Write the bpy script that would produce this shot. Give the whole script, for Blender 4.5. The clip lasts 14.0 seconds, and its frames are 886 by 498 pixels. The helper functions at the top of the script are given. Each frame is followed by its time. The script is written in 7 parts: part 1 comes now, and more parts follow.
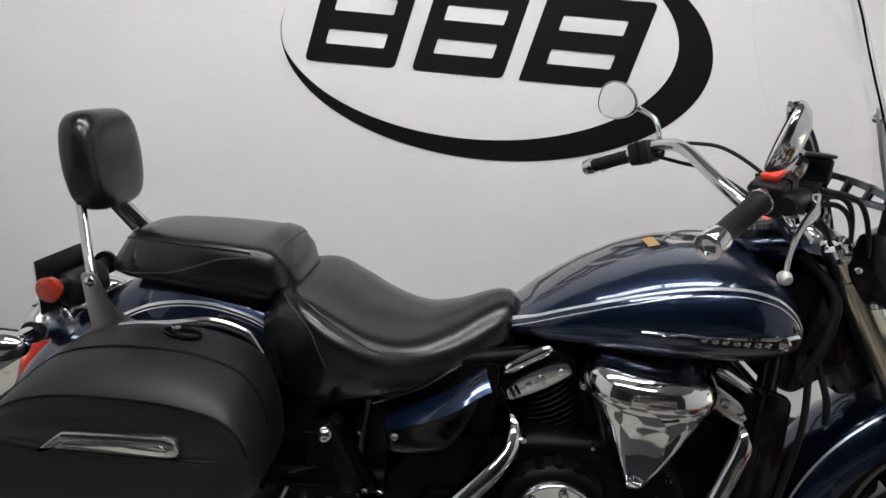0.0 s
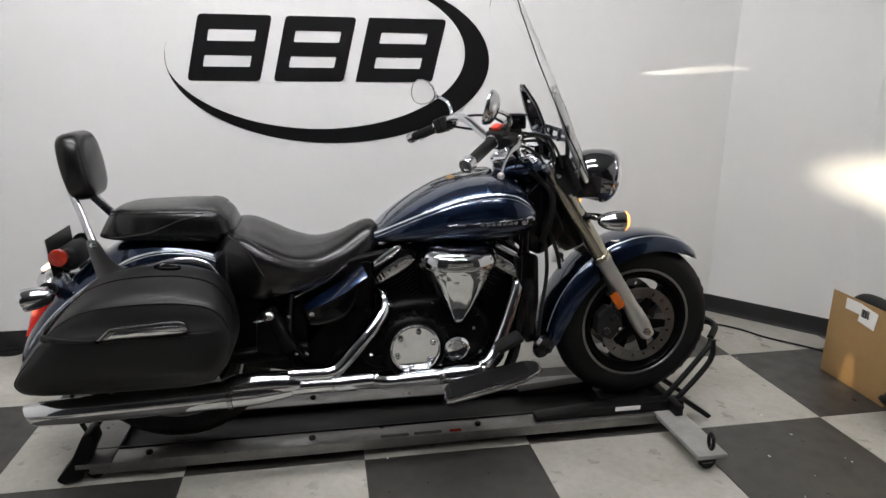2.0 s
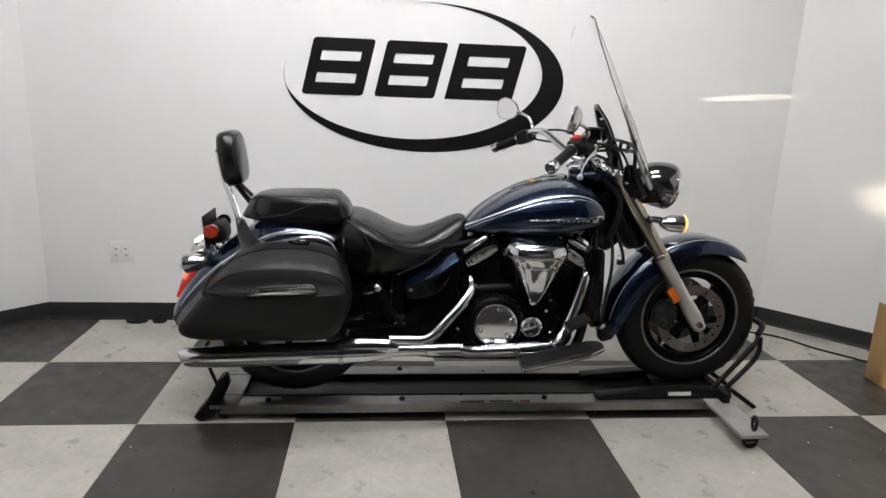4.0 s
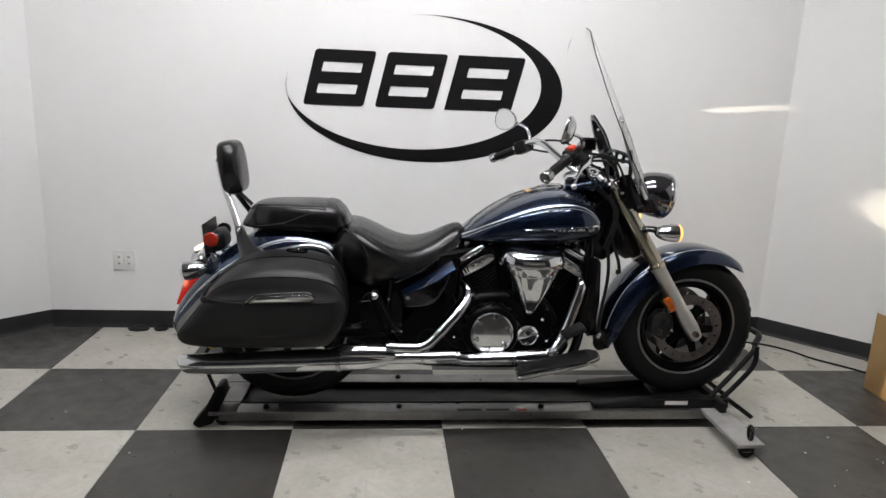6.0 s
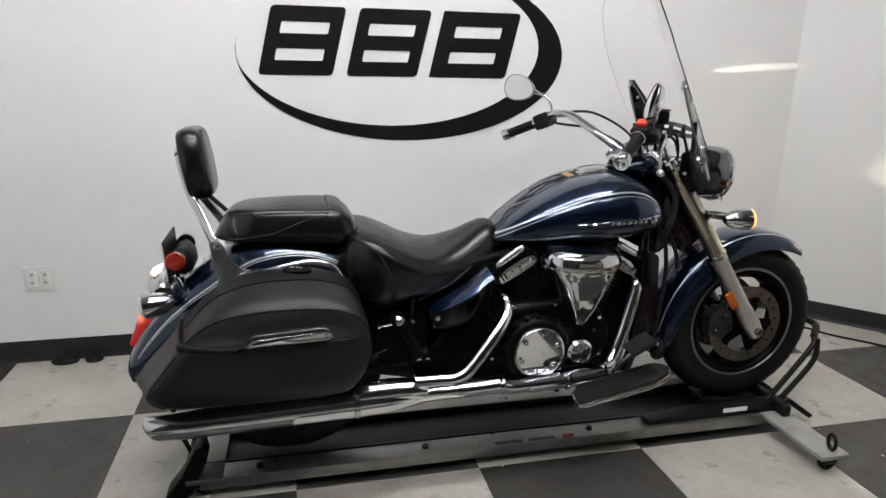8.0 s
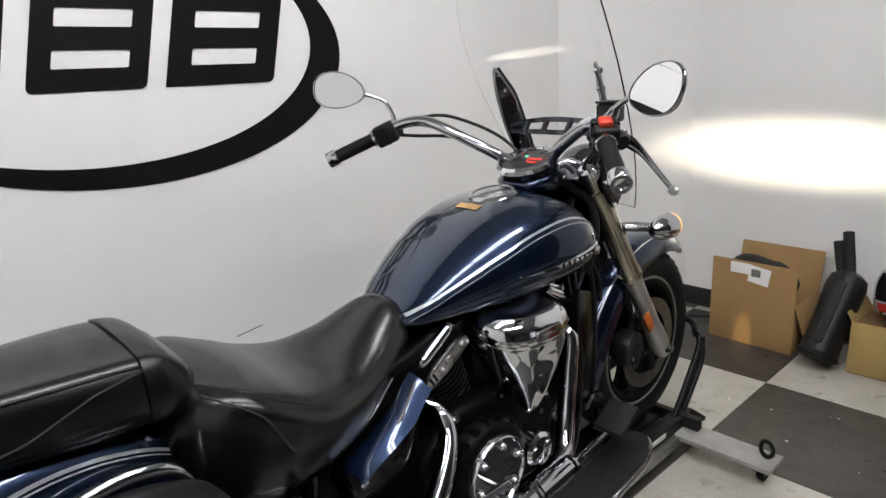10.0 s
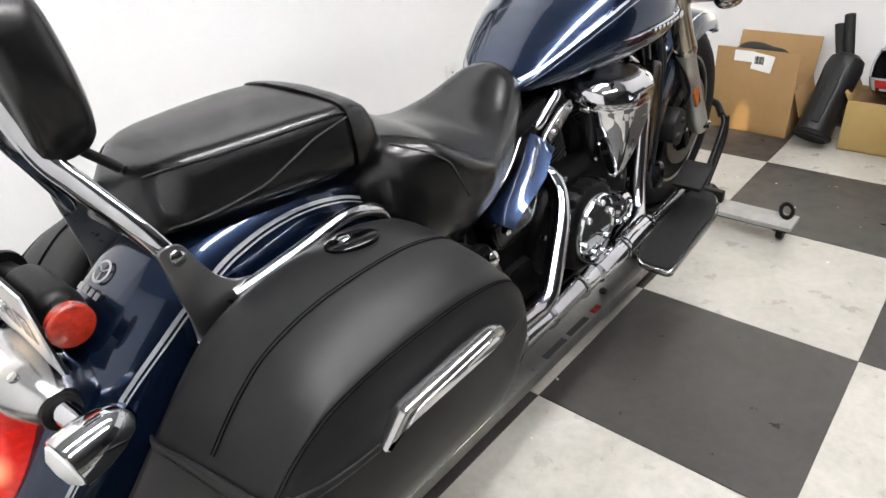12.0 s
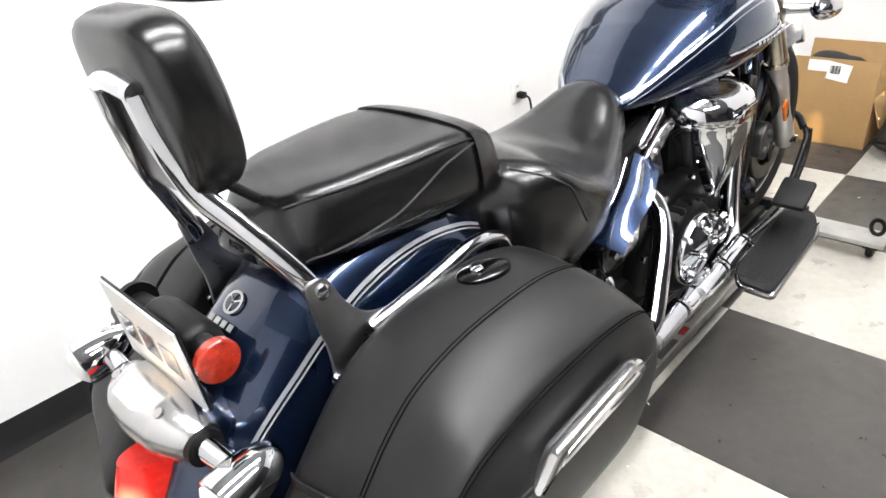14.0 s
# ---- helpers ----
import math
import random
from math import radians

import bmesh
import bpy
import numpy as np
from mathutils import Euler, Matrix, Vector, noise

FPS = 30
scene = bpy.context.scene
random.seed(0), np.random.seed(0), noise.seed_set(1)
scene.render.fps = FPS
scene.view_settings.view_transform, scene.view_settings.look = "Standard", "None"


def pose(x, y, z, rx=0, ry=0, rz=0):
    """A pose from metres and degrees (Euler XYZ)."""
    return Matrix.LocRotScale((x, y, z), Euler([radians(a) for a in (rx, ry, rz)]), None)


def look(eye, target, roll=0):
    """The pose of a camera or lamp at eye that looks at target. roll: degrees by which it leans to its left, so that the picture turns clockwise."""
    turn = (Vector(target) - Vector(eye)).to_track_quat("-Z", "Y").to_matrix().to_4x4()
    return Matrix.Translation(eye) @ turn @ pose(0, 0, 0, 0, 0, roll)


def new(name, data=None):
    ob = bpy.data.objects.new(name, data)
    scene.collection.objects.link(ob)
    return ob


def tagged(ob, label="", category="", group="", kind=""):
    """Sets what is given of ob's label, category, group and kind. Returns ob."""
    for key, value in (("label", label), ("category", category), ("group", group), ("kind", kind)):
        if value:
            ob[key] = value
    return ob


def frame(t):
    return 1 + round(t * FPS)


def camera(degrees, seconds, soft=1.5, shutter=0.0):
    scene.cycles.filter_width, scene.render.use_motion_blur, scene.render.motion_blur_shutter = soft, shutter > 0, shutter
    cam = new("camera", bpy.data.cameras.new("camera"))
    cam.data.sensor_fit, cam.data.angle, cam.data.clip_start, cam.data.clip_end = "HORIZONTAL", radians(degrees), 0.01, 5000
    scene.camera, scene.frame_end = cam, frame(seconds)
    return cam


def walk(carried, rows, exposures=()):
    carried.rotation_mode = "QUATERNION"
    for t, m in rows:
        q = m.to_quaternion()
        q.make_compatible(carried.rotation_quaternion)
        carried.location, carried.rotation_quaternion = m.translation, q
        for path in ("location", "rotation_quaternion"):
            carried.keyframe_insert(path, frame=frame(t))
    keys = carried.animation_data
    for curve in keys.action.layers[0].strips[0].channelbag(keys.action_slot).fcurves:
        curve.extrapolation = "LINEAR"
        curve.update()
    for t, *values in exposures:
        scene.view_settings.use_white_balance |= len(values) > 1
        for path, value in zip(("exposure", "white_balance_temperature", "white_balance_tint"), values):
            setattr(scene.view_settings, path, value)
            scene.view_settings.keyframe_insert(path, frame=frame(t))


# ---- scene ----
cam = camera(68.5, 14.0)
PATH = [
    (0, (-0.051, -1.183, 1.274), (-0.13, 0.747, 0.757), 5.4),
    (0.5, (-0.087, -1.44, 1.271), (-0.159, 0.493, 0.763), 2.6),
    (1, (-0.095, -1.674, 1.307), (-0.161, 0.26, 0.801), 3.0),
    (1.5, (-0.026, -1.809, 1.336), (0.064, 0.134, 0.869), 1.2),
    (2, (-0.104, -2.044, 1.325), (0.247, -0.146, 0.802), 0.6),
    (2.5, (-0.168, -2.193, 1.321), (0.141, -0.263, 0.898), 3.0),
    (3, (-0.254, -2.275, 1.321), (0.272, -0.398, 0.873), 4.5),
    (3.5, (-0.292, -2.384, 1.325), (-0.045, -0.451, 0.876), 1.2),
    (3.7, (-0.292, -2.407, 1.303), (-0.086, -0.472, 0.839), 2.1),
    (6, (-0.26, -2.451, 1.3), (-0.076, -0.506, 0.87), 2.3),
    (6.5, (-0.264, -2.421, 1.299), (-0.09, -0.478, 0.858), 2.6),
    (7, (-0.28, -2.323, 1.285), (-0.099, -0.393, 0.792), 3.4),
    (7.2, (-0.336, -2.24, 1.302), (-0.114, -0.318, 0.798), 2.9),
    (9.3, (-0.738, -1.228, 1.297), (0.274, 0.42, 0.787), -1.3),
    (9.5, (-0.737, -1.129, 1.294), (0.394, 0.442, 0.794), -2.2),
    (10, (-0.737, -0.898, 1.284), (0.566, 0.525, 0.758), -2.9),
    (10.5, (-0.903, -0.799, 1.272), (0.61, 0.373, 0.693), -2.2),
    (11, (-1.017, -0.748, 1.25), (0.537, 0.309, 0.566), -2.3),
    (11.5, (-1.055, -0.708, 1.228), (0.376, 0.411, 0.39), -3.3),
    (12, (-1.087, -0.691, 1.196), (0.192, 0.474, 0.192), -4.1),
    (12.5, (-1.12, -0.671, 1.172), (0.018, 0.523, 0.041), -4.6),
    (13, (-1.159, -0.654, 1.149), (-0.161, 0.596, -0.051), -5.2),
    (13.5, (-1.172, -0.629, 1.162), (-0.155, 0.644, 0.003), -5.5),
    (14, (-1.148, -0.562, 1.217), (0.074, 0.687, 0.245), -5.7),
]
walk(cam, [(t, look(eye, target, roll)) for t, eye, target, roll in PATH],
     [(0, 0.15), (1.5, 0.15), (3, 0.28), (7.2, 0.28), (9.5, 0.22), (10.3, 0.25), (11, 0.40), (11.5, 0.70), (12, 1.07), (12.5, 1.31), (13.5, 1.57), (14, 1.56)])

# ---- world and lamps ----
world = bpy.data.worlds.new("room_air")
scene.world = world
world.use_nodes = True
world.node_tree.nodes["Background"].inputs["Color"].default_value = (0.9, 0.95, 1.0, 1)
world.node_tree.nodes["Background"].inputs["Strength"].default_value = 0.02

# ---- materials ----


def mat(name, color, rough=0.5, metal=0.0, coat=0.0, bump=0.0, bump_scale=60.0, vary=0.0, vary_scale=4.0,
        rough_vary=0.0, bump_depth=0.002, trans=0.0, ior=1.45, alpha=1.0, emit=None, emit_power=0.0, spec=0.5, dark=None, rand=0.0, stretch=None):
    """A principled surface with colour variation at two scales, uneven gloss and fine relief."""
    m = bpy.data.materials.new(name)
    m.use_nodes = True
    nt = m.node_tree
    b = nt.nodes["Principled BSDF"]
    b.inputs["Base Color"].default_value = (*color, 1)
    b.inputs["Roughness"].default_value = rough
    b.inputs["Metallic"].default_value = metal
    b.inputs["Coat Weight"].default_value = coat
    b.inputs["Coat Roughness"].default_value = 0.03
    b.inputs["Transmission Weight"].default_value = trans
    b.inputs["IOR"].default_value = ior
    b.inputs["Alpha"].default_value = alpha
    b.inputs["Specular IOR Level"].default_value = spec
    if emit:
        b.inputs["Emission Color"].default_value = (*emit, 1)
        b.inputs["Emission Strength"].default_value = emit_power
    co = nt.nodes.new("ShaderNodeTexCoord")
    src = co.outputs["Object"]
    if stretch:
        mp = nt.nodes.new("ShaderNodeMapping")
        mp.inputs["Scale"].default_value = stretch
        nt.links.new(src, mp.inputs["Vector"])
        src = mp.outputs["Vector"]

    def noise_node(scale, detail=4.0):
        n = nt.nodes.new("ShaderNodeTexNoise")
        n.inputs["Scale"].default_value = scale
        n.inputs["Detail"].default_value = detail
        n.inputs["Roughness"].default_value = 0.6
        nt.links.new(src, n.inputs["Vector"])
        return n.outputs["Fac"]

    def spread(fac, lo, hi):
        r = nt.nodes.new("ShaderNodeMapRange")
        r.inputs["From Min"].default_value, r.inputs["From Max"].default_value = 0.3, 0.7
        r.inputs["To Min"].default_value, r.inputs["To Max"].default_value = lo, hi
        nt.links.new(fac, r.inputs["Value"])
        return r.outputs["Result"]

    if vary > 0:
        a = noise_node(vary_scale)
        c = noise_node(vary_scale * 9.0, 6.0)
        add = nt.nodes.new("ShaderNodeMath")
        add.operation = "MULTIPLY_ADD"
        nt.links.new(a, add.inputs[0])
        add.inputs[1].default_value = 0.65
        half = nt.nodes.new("ShaderNodeMath")
        half.operation = "MULTIPLY"
        half.inputs[1].default_value = 0.35
        nt.links.new(c, half.inputs[0])
        nt.links.new(half.outputs[0], add.inputs[2])
        mix = nt.nodes.new("ShaderNodeMix")
        mix.data_type = "RGBA"
        lo = dark if dark else tuple(x * (1 - vary) for x in color)
        mix.inputs[6].default_value = (*lo, 1)
        mix.inputs[7].default_value = (*[min(1.0, x * (1 + vary * 0.5)) for x in color], 1)
        nt.links.new(spread(add.outputs[0], 0, 1), mix.inputs[0])
        out = mix.outputs[2]
        if rand > 0:
            oi = nt.nodes.new("ShaderNodeObjectInfo")
            hs = nt.nodes.new("ShaderNodeHueSaturation")
            r = nt.nodes.new("ShaderNodeMapRange")
            r.inputs["To Min"].default_value, r.inputs["To Max"].default_value = 1 - rand, 1 + rand
            nt.links.new(oi.outputs["Random"], r.inputs["Value"])
            nt.links.new(r.outputs["Result"], hs.inputs["Value"])
            nt.links.new(out, hs.inputs["Color"])
            out = hs.outputs["Color"]
        nt.links.new(out, b.inputs["Base Color"])
    if rough_vary > 0:
        nt.links.new(spread(noise_node(vary_scale * 2.3, 5.0), max(0.02, rough - rough_vary), min(1, rough + rough_vary)), b.inputs["Roughness"])
    if bump > 0:
        bm_ = nt.nodes.new("ShaderNodeBump")
        bm_.inputs["Strength"].default_value = bump
        bm_.inputs["Distance"].default_value = bump_depth
        nt.links.new(noise_node(bump_scale, 3.0), bm_.inputs["Height"])
        nt.links.new(bm_.outputs["Normal"], b.inputs["Normal"])
    return m


M_WALL = mat("white_wall_paint", (0.755, 0.755, 0.745), 0.55, bump=0.06, bump_scale=180, vary=0.035, vary_scale=0.9)
M_BASE = mat("black_vinyl_base", (0.012, 0.012, 0.013), 0.45, vary=0.3, vary_scale=3, rough_vary=0.1)
M_DECAL = mat("black_wall_vinyl", (0.0035, 0.0035, 0.004), 0.55, spec=0.15, vary=0.2, vary_scale=3)
M_TILE_W = mat("white_floor_tile", (0.445, 0.432, 0.395), 0.36, vary=0.2, vary_scale=4.0, rough_vary=0.15, bump=0.05, bump_scale=70, rand=0.05, dark=(0.30, 0.287, 0.240))
M_TILE_D = mat("charcoal_floor_tile", (0.046, 0.0428, 0.039), 0.40, vary=0.42, vary_scale=4.5, rough_vary=0.16, bump=0.05, bump_scale=70, rand=0.08)
M_SLAB = mat("floor_slab", (0.10, 0.10, 0.095), 0.8, vary=0.3)
M_CEIL = mat("ceiling_paint", (0.25, 0.25, 0.25), 0.85, vary=0.1)
M_WALL_S = mat("dark_unseen_wall", (0.045, 0.045, 0.048), 0.6, vary=0.08, vary_scale=1.2)
M_NAVY = mat("navy_metallic_paint", (0.0070, 0.0182, 0.048), 0.26, metal=0.8, coat=1.0, vary=0.12, vary_scale=45)
M_BLACKP = mat("black_gloss_paint", (0.002, 0.002, 0.0024), 0.22, spec=0.25, coat=0.25, vary=0.2, vary_scale=12)
M_CHROME = mat("chrome_plate", (0.63, 0.64, 0.66), 0.05, metal=1.0, vary=0.04, vary_scale=8, rough_vary=0.03)
M_CHROME_D = mat("dulled_chrome", (0.46, 0.46, 0.46), 0.16, metal=1.0, vary=0.1, vary_scale=14, rough_vary=0.06)
M_CHROME_B = mat("smoked_chrome", (0.22, 0.22, 0.23), 0.07, metal=1.0, vary=0.1, vary_scale=8)
M_DISC = mat("worn_disc_steel", (0.24, 0.235, 0.225), 0.36, metal=1.0, vary=0.25, vary_scale=30, rough_vary=0.1)
M_ALU = mat("cast_aluminium", (0.50, 0.50, 0.48), 0.42, metal=0.85, vary=0.12, vary_scale=18, bump=0.3, bump_scale=260, bump_depth=0.0004)
M_LIP = mat("worn_rim_lip", (0.26, 0.26, 0.25), 0.36, metal=0.9, vary=0.2, vary_scale=22, rough_vary=0.1)
M_SATIN = mat("satin_bracket_steel", (0.34, 0.34, 0.34), 0.30, metal=1.0, vary=0.05, vary_scale=16, rough_vary=0.03)
M_SATIN_L = mat("pale_satin_chrome", (0.60, 0.60, 0.60), 0.24, metal=1.0, vary=0.03, vary_scale=16, rough_vary=0.02)
M_FIN = mat("dark_fin_edge", (0.035, 0.035, 0.036), 0.42, metal=0.6, vary=0.3, vary_scale=30)
M_ENGINE = mat("black_engine_enamel", (0.0016, 0.0016, 0.0018), 0.42, spec=0.11, vary=0.3, vary_scale=20, bump=0.15, bump_scale=220, bump_depth=0.0004)
M_LEATHER = mat("black_seat_vinyl", (0.0042, 0.0042, 0.0044), 0.26, spec=0.58, vary=0.2, vary_scale=7, bump=0.3, bump_scale=520, bump_depth=0.00015)
M_BAG = mat("black_saddlebag_vinyl", (0.0080, 0.0080, 0.0082), 0.42, spec=0.34, vary=0.2, vary_scale=6, rough_vary=0.02, bump=0.4, bump_scale=380, bump_depth=0.0003)
M_SEAM = mat("dark_seam_fold", (0.0015, 0.0015, 0.0016), 0.85, spec=0.1, vary=0.2, vary_scale=60)
M_THREAD = mat("grey_thread", (0.022, 0.022, 0.022), 0.7, vary=0.3, vary_scale=90)
M_RUBBER = mat("black_rubber", (0.005, 0.005, 0.005), 0.62, spec=0.28, vary=0.3, vary_scale=18, bump=0.12, bump_scale=150)
M_PAD = mat("dusty_board_rubber", (0.010, 0.010, 0.010), 0.7, spec=0.3, vary=0.4, vary_scale=14, bump=0.15, bump_scale=150)
M_STRIPE = mat("silver_pinstripe", (0.55, 0.57, 0.60), 0.25, metal=0.6, coat=0.6, vary=0.08)
M_RED = mat("red_lens", (0.32, 0.022, 0.010), 0.15, coat=0.5, vary=0.6, vary_scale=70, bump=0.7, bump_scale=160, bump_depth=0.001)
M_SWITCH = mat("red_plastic", (0.62, 0.045, 0.02), 0.35, vary=0.1, vary_scale=40)
M_RAIL = mat("smoked_bright_plate", (0.13, 0.14, 0.165), 0.14, metal=1.0, vary=0.1, vary_scale=9)
M_TAIL = mat("lit_red_lens", (0.45, 0.012, 0.008), 0.10, coat=0.7, vary=0.5, vary_scale=90, bump=0.8, bump_scale=130, bump_depth=0.001, emit=(1.0, 0.035, 0.018), emit_power=0.26)
nt_ = M_TAIL.node_tree
geo_ = nt_.nodes.new("ShaderNodeTexCoord")
far_ = nt_.nodes.new("ShaderNodeVectorMath")
far_.operation = "DISTANCE"
far_.inputs[1].default_value = (-1.050, -0.022, 0.497)
nt_.links.new(geo_.outputs["Object"], far_.inputs[0])
ramp_ = nt_.nodes.new("ShaderNodeMapRange")
ramp_.interpolation_type = "SMOOTHSTEP"
ramp_.inputs["From Min"].default_value, ramp_.inputs["From Max"].default_value = 0.004, 0.034
ramp_.inputs["To Min"].default_value, ramp_.inputs["To Max"].default_value = 1.0, 0.0
nt_.links.new(far_.outputs["Value"], ramp_.inputs["Value"])
hue_ = nt_.nodes.new("ShaderNodeMix")
hue_.data_type = "RGBA"
hue_.inputs[6].default_value, hue_.inputs[7].default_value = (0.16, 0.005, 0.003, 1), (1.1, 0.30, 0.16, 1)
nt_.links.new(ramp_.outputs["Result"], hue_.inputs[0])
nt_.links.new(hue_.outputs[2], nt_.nodes["Principled BSDF"].inputs["Emission Color"])
nt_.nodes["Principled BSDF"].inputs["Emission Strength"].default_value = 0.9
M_ORANGE = mat("amber_lens", (0.52, 0.115, 0.010), 0.14, coat=0.7, vary=0.35, vary_scale=60, bump=0.5, bump_scale=180, bump_depth=0.001)
M_SIGLENS = mat("lit_running_light", (0.9, 0.35, 0.06), 0.2, emit=(1.0, 0.45, 0.12), emit_power=1.6)
M_LAMP = mat("lit_headlamp_glass", (0.95, 0.95, 0.9), 0.1, emit=(1.0, 0.88, 0.66), emit_power=9.0)
M_PLATELAMP = mat("plate_lamp_glow", (0.9, 0.8, 0.6), 0.2, emit=(1.0, 0.66, 0.36), emit_power=9.0)
M_GLASS = mat("clear_polycarbonate", (1, 1, 1), 0.0, trans=1.0, ior=1.12)
M_MIRROR = mat("mirror_glass", (0.9, 0.9, 0.9), 0.01, metal=1.0)
M_FORK = mat("tinted_fork_chrome", (0.42, 0.385, 0.31), 0.22, metal=1.0, vary=0.1, vary_scale=14, rough_vary=0.05)
M_STEEL_L = mat("pale_grey_steel", (0.33, 0.325, 0.31), 0.45, metal=0.2, vary=0.25, vary_scale=9, rough_vary=0.12, bump=0.06)
M_STEEL = mat("grey_painted_steel", (0.26, 0.255, 0.245), 0.38, metal=0.85, vary=0.25, vary_scale=9, rough_vary=0.12, bump=0.06)
M_BLACKST = mat("black_powder_coat", (0.005, 0.005, 0.005), 0.45, spec=0.3, vary=0.3, vary_scale=14, bump=0.1, bump_scale=240)
M_CARD = mat("brown_cardboard", (0.32, 0.195, 0.080), 0.75, vary=0.12, vary_scale=5, bump=0.06, bump_scale=60)
M_CARD_Y = mat("yellowed_cardboard", (0.37, 0.255, 0.095), 0.75, vary=0.12, vary_scale=5, bump=0.06, bump_scale=60)
M_CARD_IN = mat("cardboard_inside", (0.25, 0.15, 0.07), 0.8, vary=0.15, vary_scale=5)
M_LABEL = mat("paper_label", (0.78, 0.78, 0.77), 0.6, vary=0.05, vary_scale=20)
M_INK = mat("black_ink", (0.02, 0.02, 0.02), 0.6, vary=0.3)
M_PRINT = mat("faded_brown_print", (0.15, 0.080, 0.034), 0.7, vary=0.3, vary_scale=60)
M_REDCLOTH = mat("red_nylon_cloth", (0.20, 0.020, 0.014), 0.75, vary=0.3, vary_scale=9, bump=0.35, bump_scale=330)
M_BLKCLOTH = mat("black_nylon_web", (0.008, 0.008, 0.0085), 0.7, vary=0.3, vary_scale=16, bump=0.35, bump_scale=330)
M_WHITEBOX = mat("white_board", (0.78, 0.79, 0.77), 0.5, vary=0.04, vary_scale=4)
M_YELLOW = mat("yellow_strap_and_card", (0.62, 0.42, 0.03), 0.6, vary=0.2)
M_PALEYELLOW = mat("pale_yellow_card", (0.70, 0.66, 0.28), 0.7, vary=0.1)
M_OUTLET = mat("outlet_plastic", (0.72, 0.72, 0.70), 0.4, vary=0.05)
M_HELM_W = mat("helmet_pearl_white", (0.44, 0.44, 0.45), 0.25, coat=0.8, vary=0.1)
M_HELM_R = mat("helmet_red", (0.42, 0.02, 0.02), 0.25, coat=0.8, vary=0.15)
M_DIAL = mat("dial_face", (0.02, 0.02, 0.022), 0.3, vary=0.2)
M_DIALRED = mat("dial_red_light", (0.6, 0.02, 0.02), 0.4, emit=(1, 0.06, 0.03), emit_power=1.2)
M_DIALGRN = mat("dial_green_light", (0.05, 0.5, 0.2), 0.4, emit=(0.1, 1, 0.5), emit_power=1.5)
M_TUBE = mat("lit_tube_diffuser", (0.9, 0.9, 0.9), 0.4, emit=(1.0, 0.985, 1.01), emit_power=40.0)
M_FIXTURE = mat("fixture_enamel", (0.75, 0.75, 0.74), 0.4, vary=0.05)
M_PLATE = mat("number_plate_blank", (0.55, 0.57, 0.58), 0.4, vary=0.1, vary_scale=20)
M_GREEN = mat("green_print", (0.30, 0.42, 0.10), 0.6, vary=0.2)

# ---- mesh helpers ----


def mesh_ob(name, bm, material, parent=None, angle=38, smooth=True, clean=True):
    if clean:
        bmesh.ops.recalc_face_normals(bm, faces=bm.faces)
    me = bpy.data.meshes.new(name)
    bm.to_mesh(me)
    bm.free()
    me.materials.append(material)
    if smooth:
        me.polygons.foreach_set("use_smooth", [True] * len(me.polygons))
        me.set_sharp_from_angle(angle=radians(angle))
    ob = new(name, me)
    if parent:
        ob.parent = parent
    return ob


def part(name, bm, material, parent, label="", angle=38):
    ob = mesh_ob(name, bm, material, parent, angle)
    return tagged(ob, label) if label else ob


def thing(name, label, category, m=None, group="", kind=""):
    ob = new(name)
    ob.empty_display_size = 0.1
    if m:
        ob.matrix_basis = m
    return tagged(ob, label, category, group, kind)


def box(x0, y0, z0, x1, y1, z1, bevel=0.0, seg=2, m=None):
    bm = bmesh.new()
    bmesh.ops.create_cube(bm, size=1.0, matrix=Matrix.Translation(((x0 + x1) / 2, (y0 + y1) / 2, (z0 + z1) / 2)) @ Matrix.Diagonal((x1 - x0, y1 - y0, z1 - z0, 1)))
    if bevel > 0:
        bmesh.ops.bevel(bm, geom=bm.edges[:], offset=bevel, segments=seg, profile=0.5, affect="EDGES")
    if m:
        bm.transform(m)
    return bm


def add(*bms):
    """Joins meshes into the first one."""
    out = bms[0]
    for b in bms[1:]:
        me = bpy.data.meshes.new("tmp")
        b.to_mesh(me)
        b.free()
        out.from_mesh(me)
        bpy.data.meshes.remove(me)
    return out


def rings(sections, closed=False, cap=True):
    """Skins rings of equal count; closed joins the last ring to the first."""
    bm = bmesh.new()
    vs = [[bm.verts.new(p) for p in s] for s in sections]
    n, k = len(vs), len(vs[0])
    for i in range(n if closed else n - 1):
        a, b = vs[i], vs[(i + 1) % n]
        for j in range(k):
            bm.faces.new((a[j], a[(j + 1) % k], b[(j + 1) % k], b[j]))
    if cap and not closed:
        bm.faces.new(vs[0][::-1])
        bm.faces.new(vs[-1])
    return bm


def sheet(rows, thick=0.0):
    """A grid of points as a sheet, given thickness along its normals."""
    bm = bmesh.new()
    vs = [[bm.verts.new(p) for p in r] for r in rows]
    for i in range(len(vs) - 1):
        for j in range(len(vs[0]) - 1):
            bm.faces.new((vs[i][j], vs[i][j + 1], vs[i + 1][j + 1], vs[i + 1][j]))
    if thick:
        bm.normal_update()
        bmesh.ops.solidify(bm, geom=bm.faces[:], thickness=thick)
    return bm


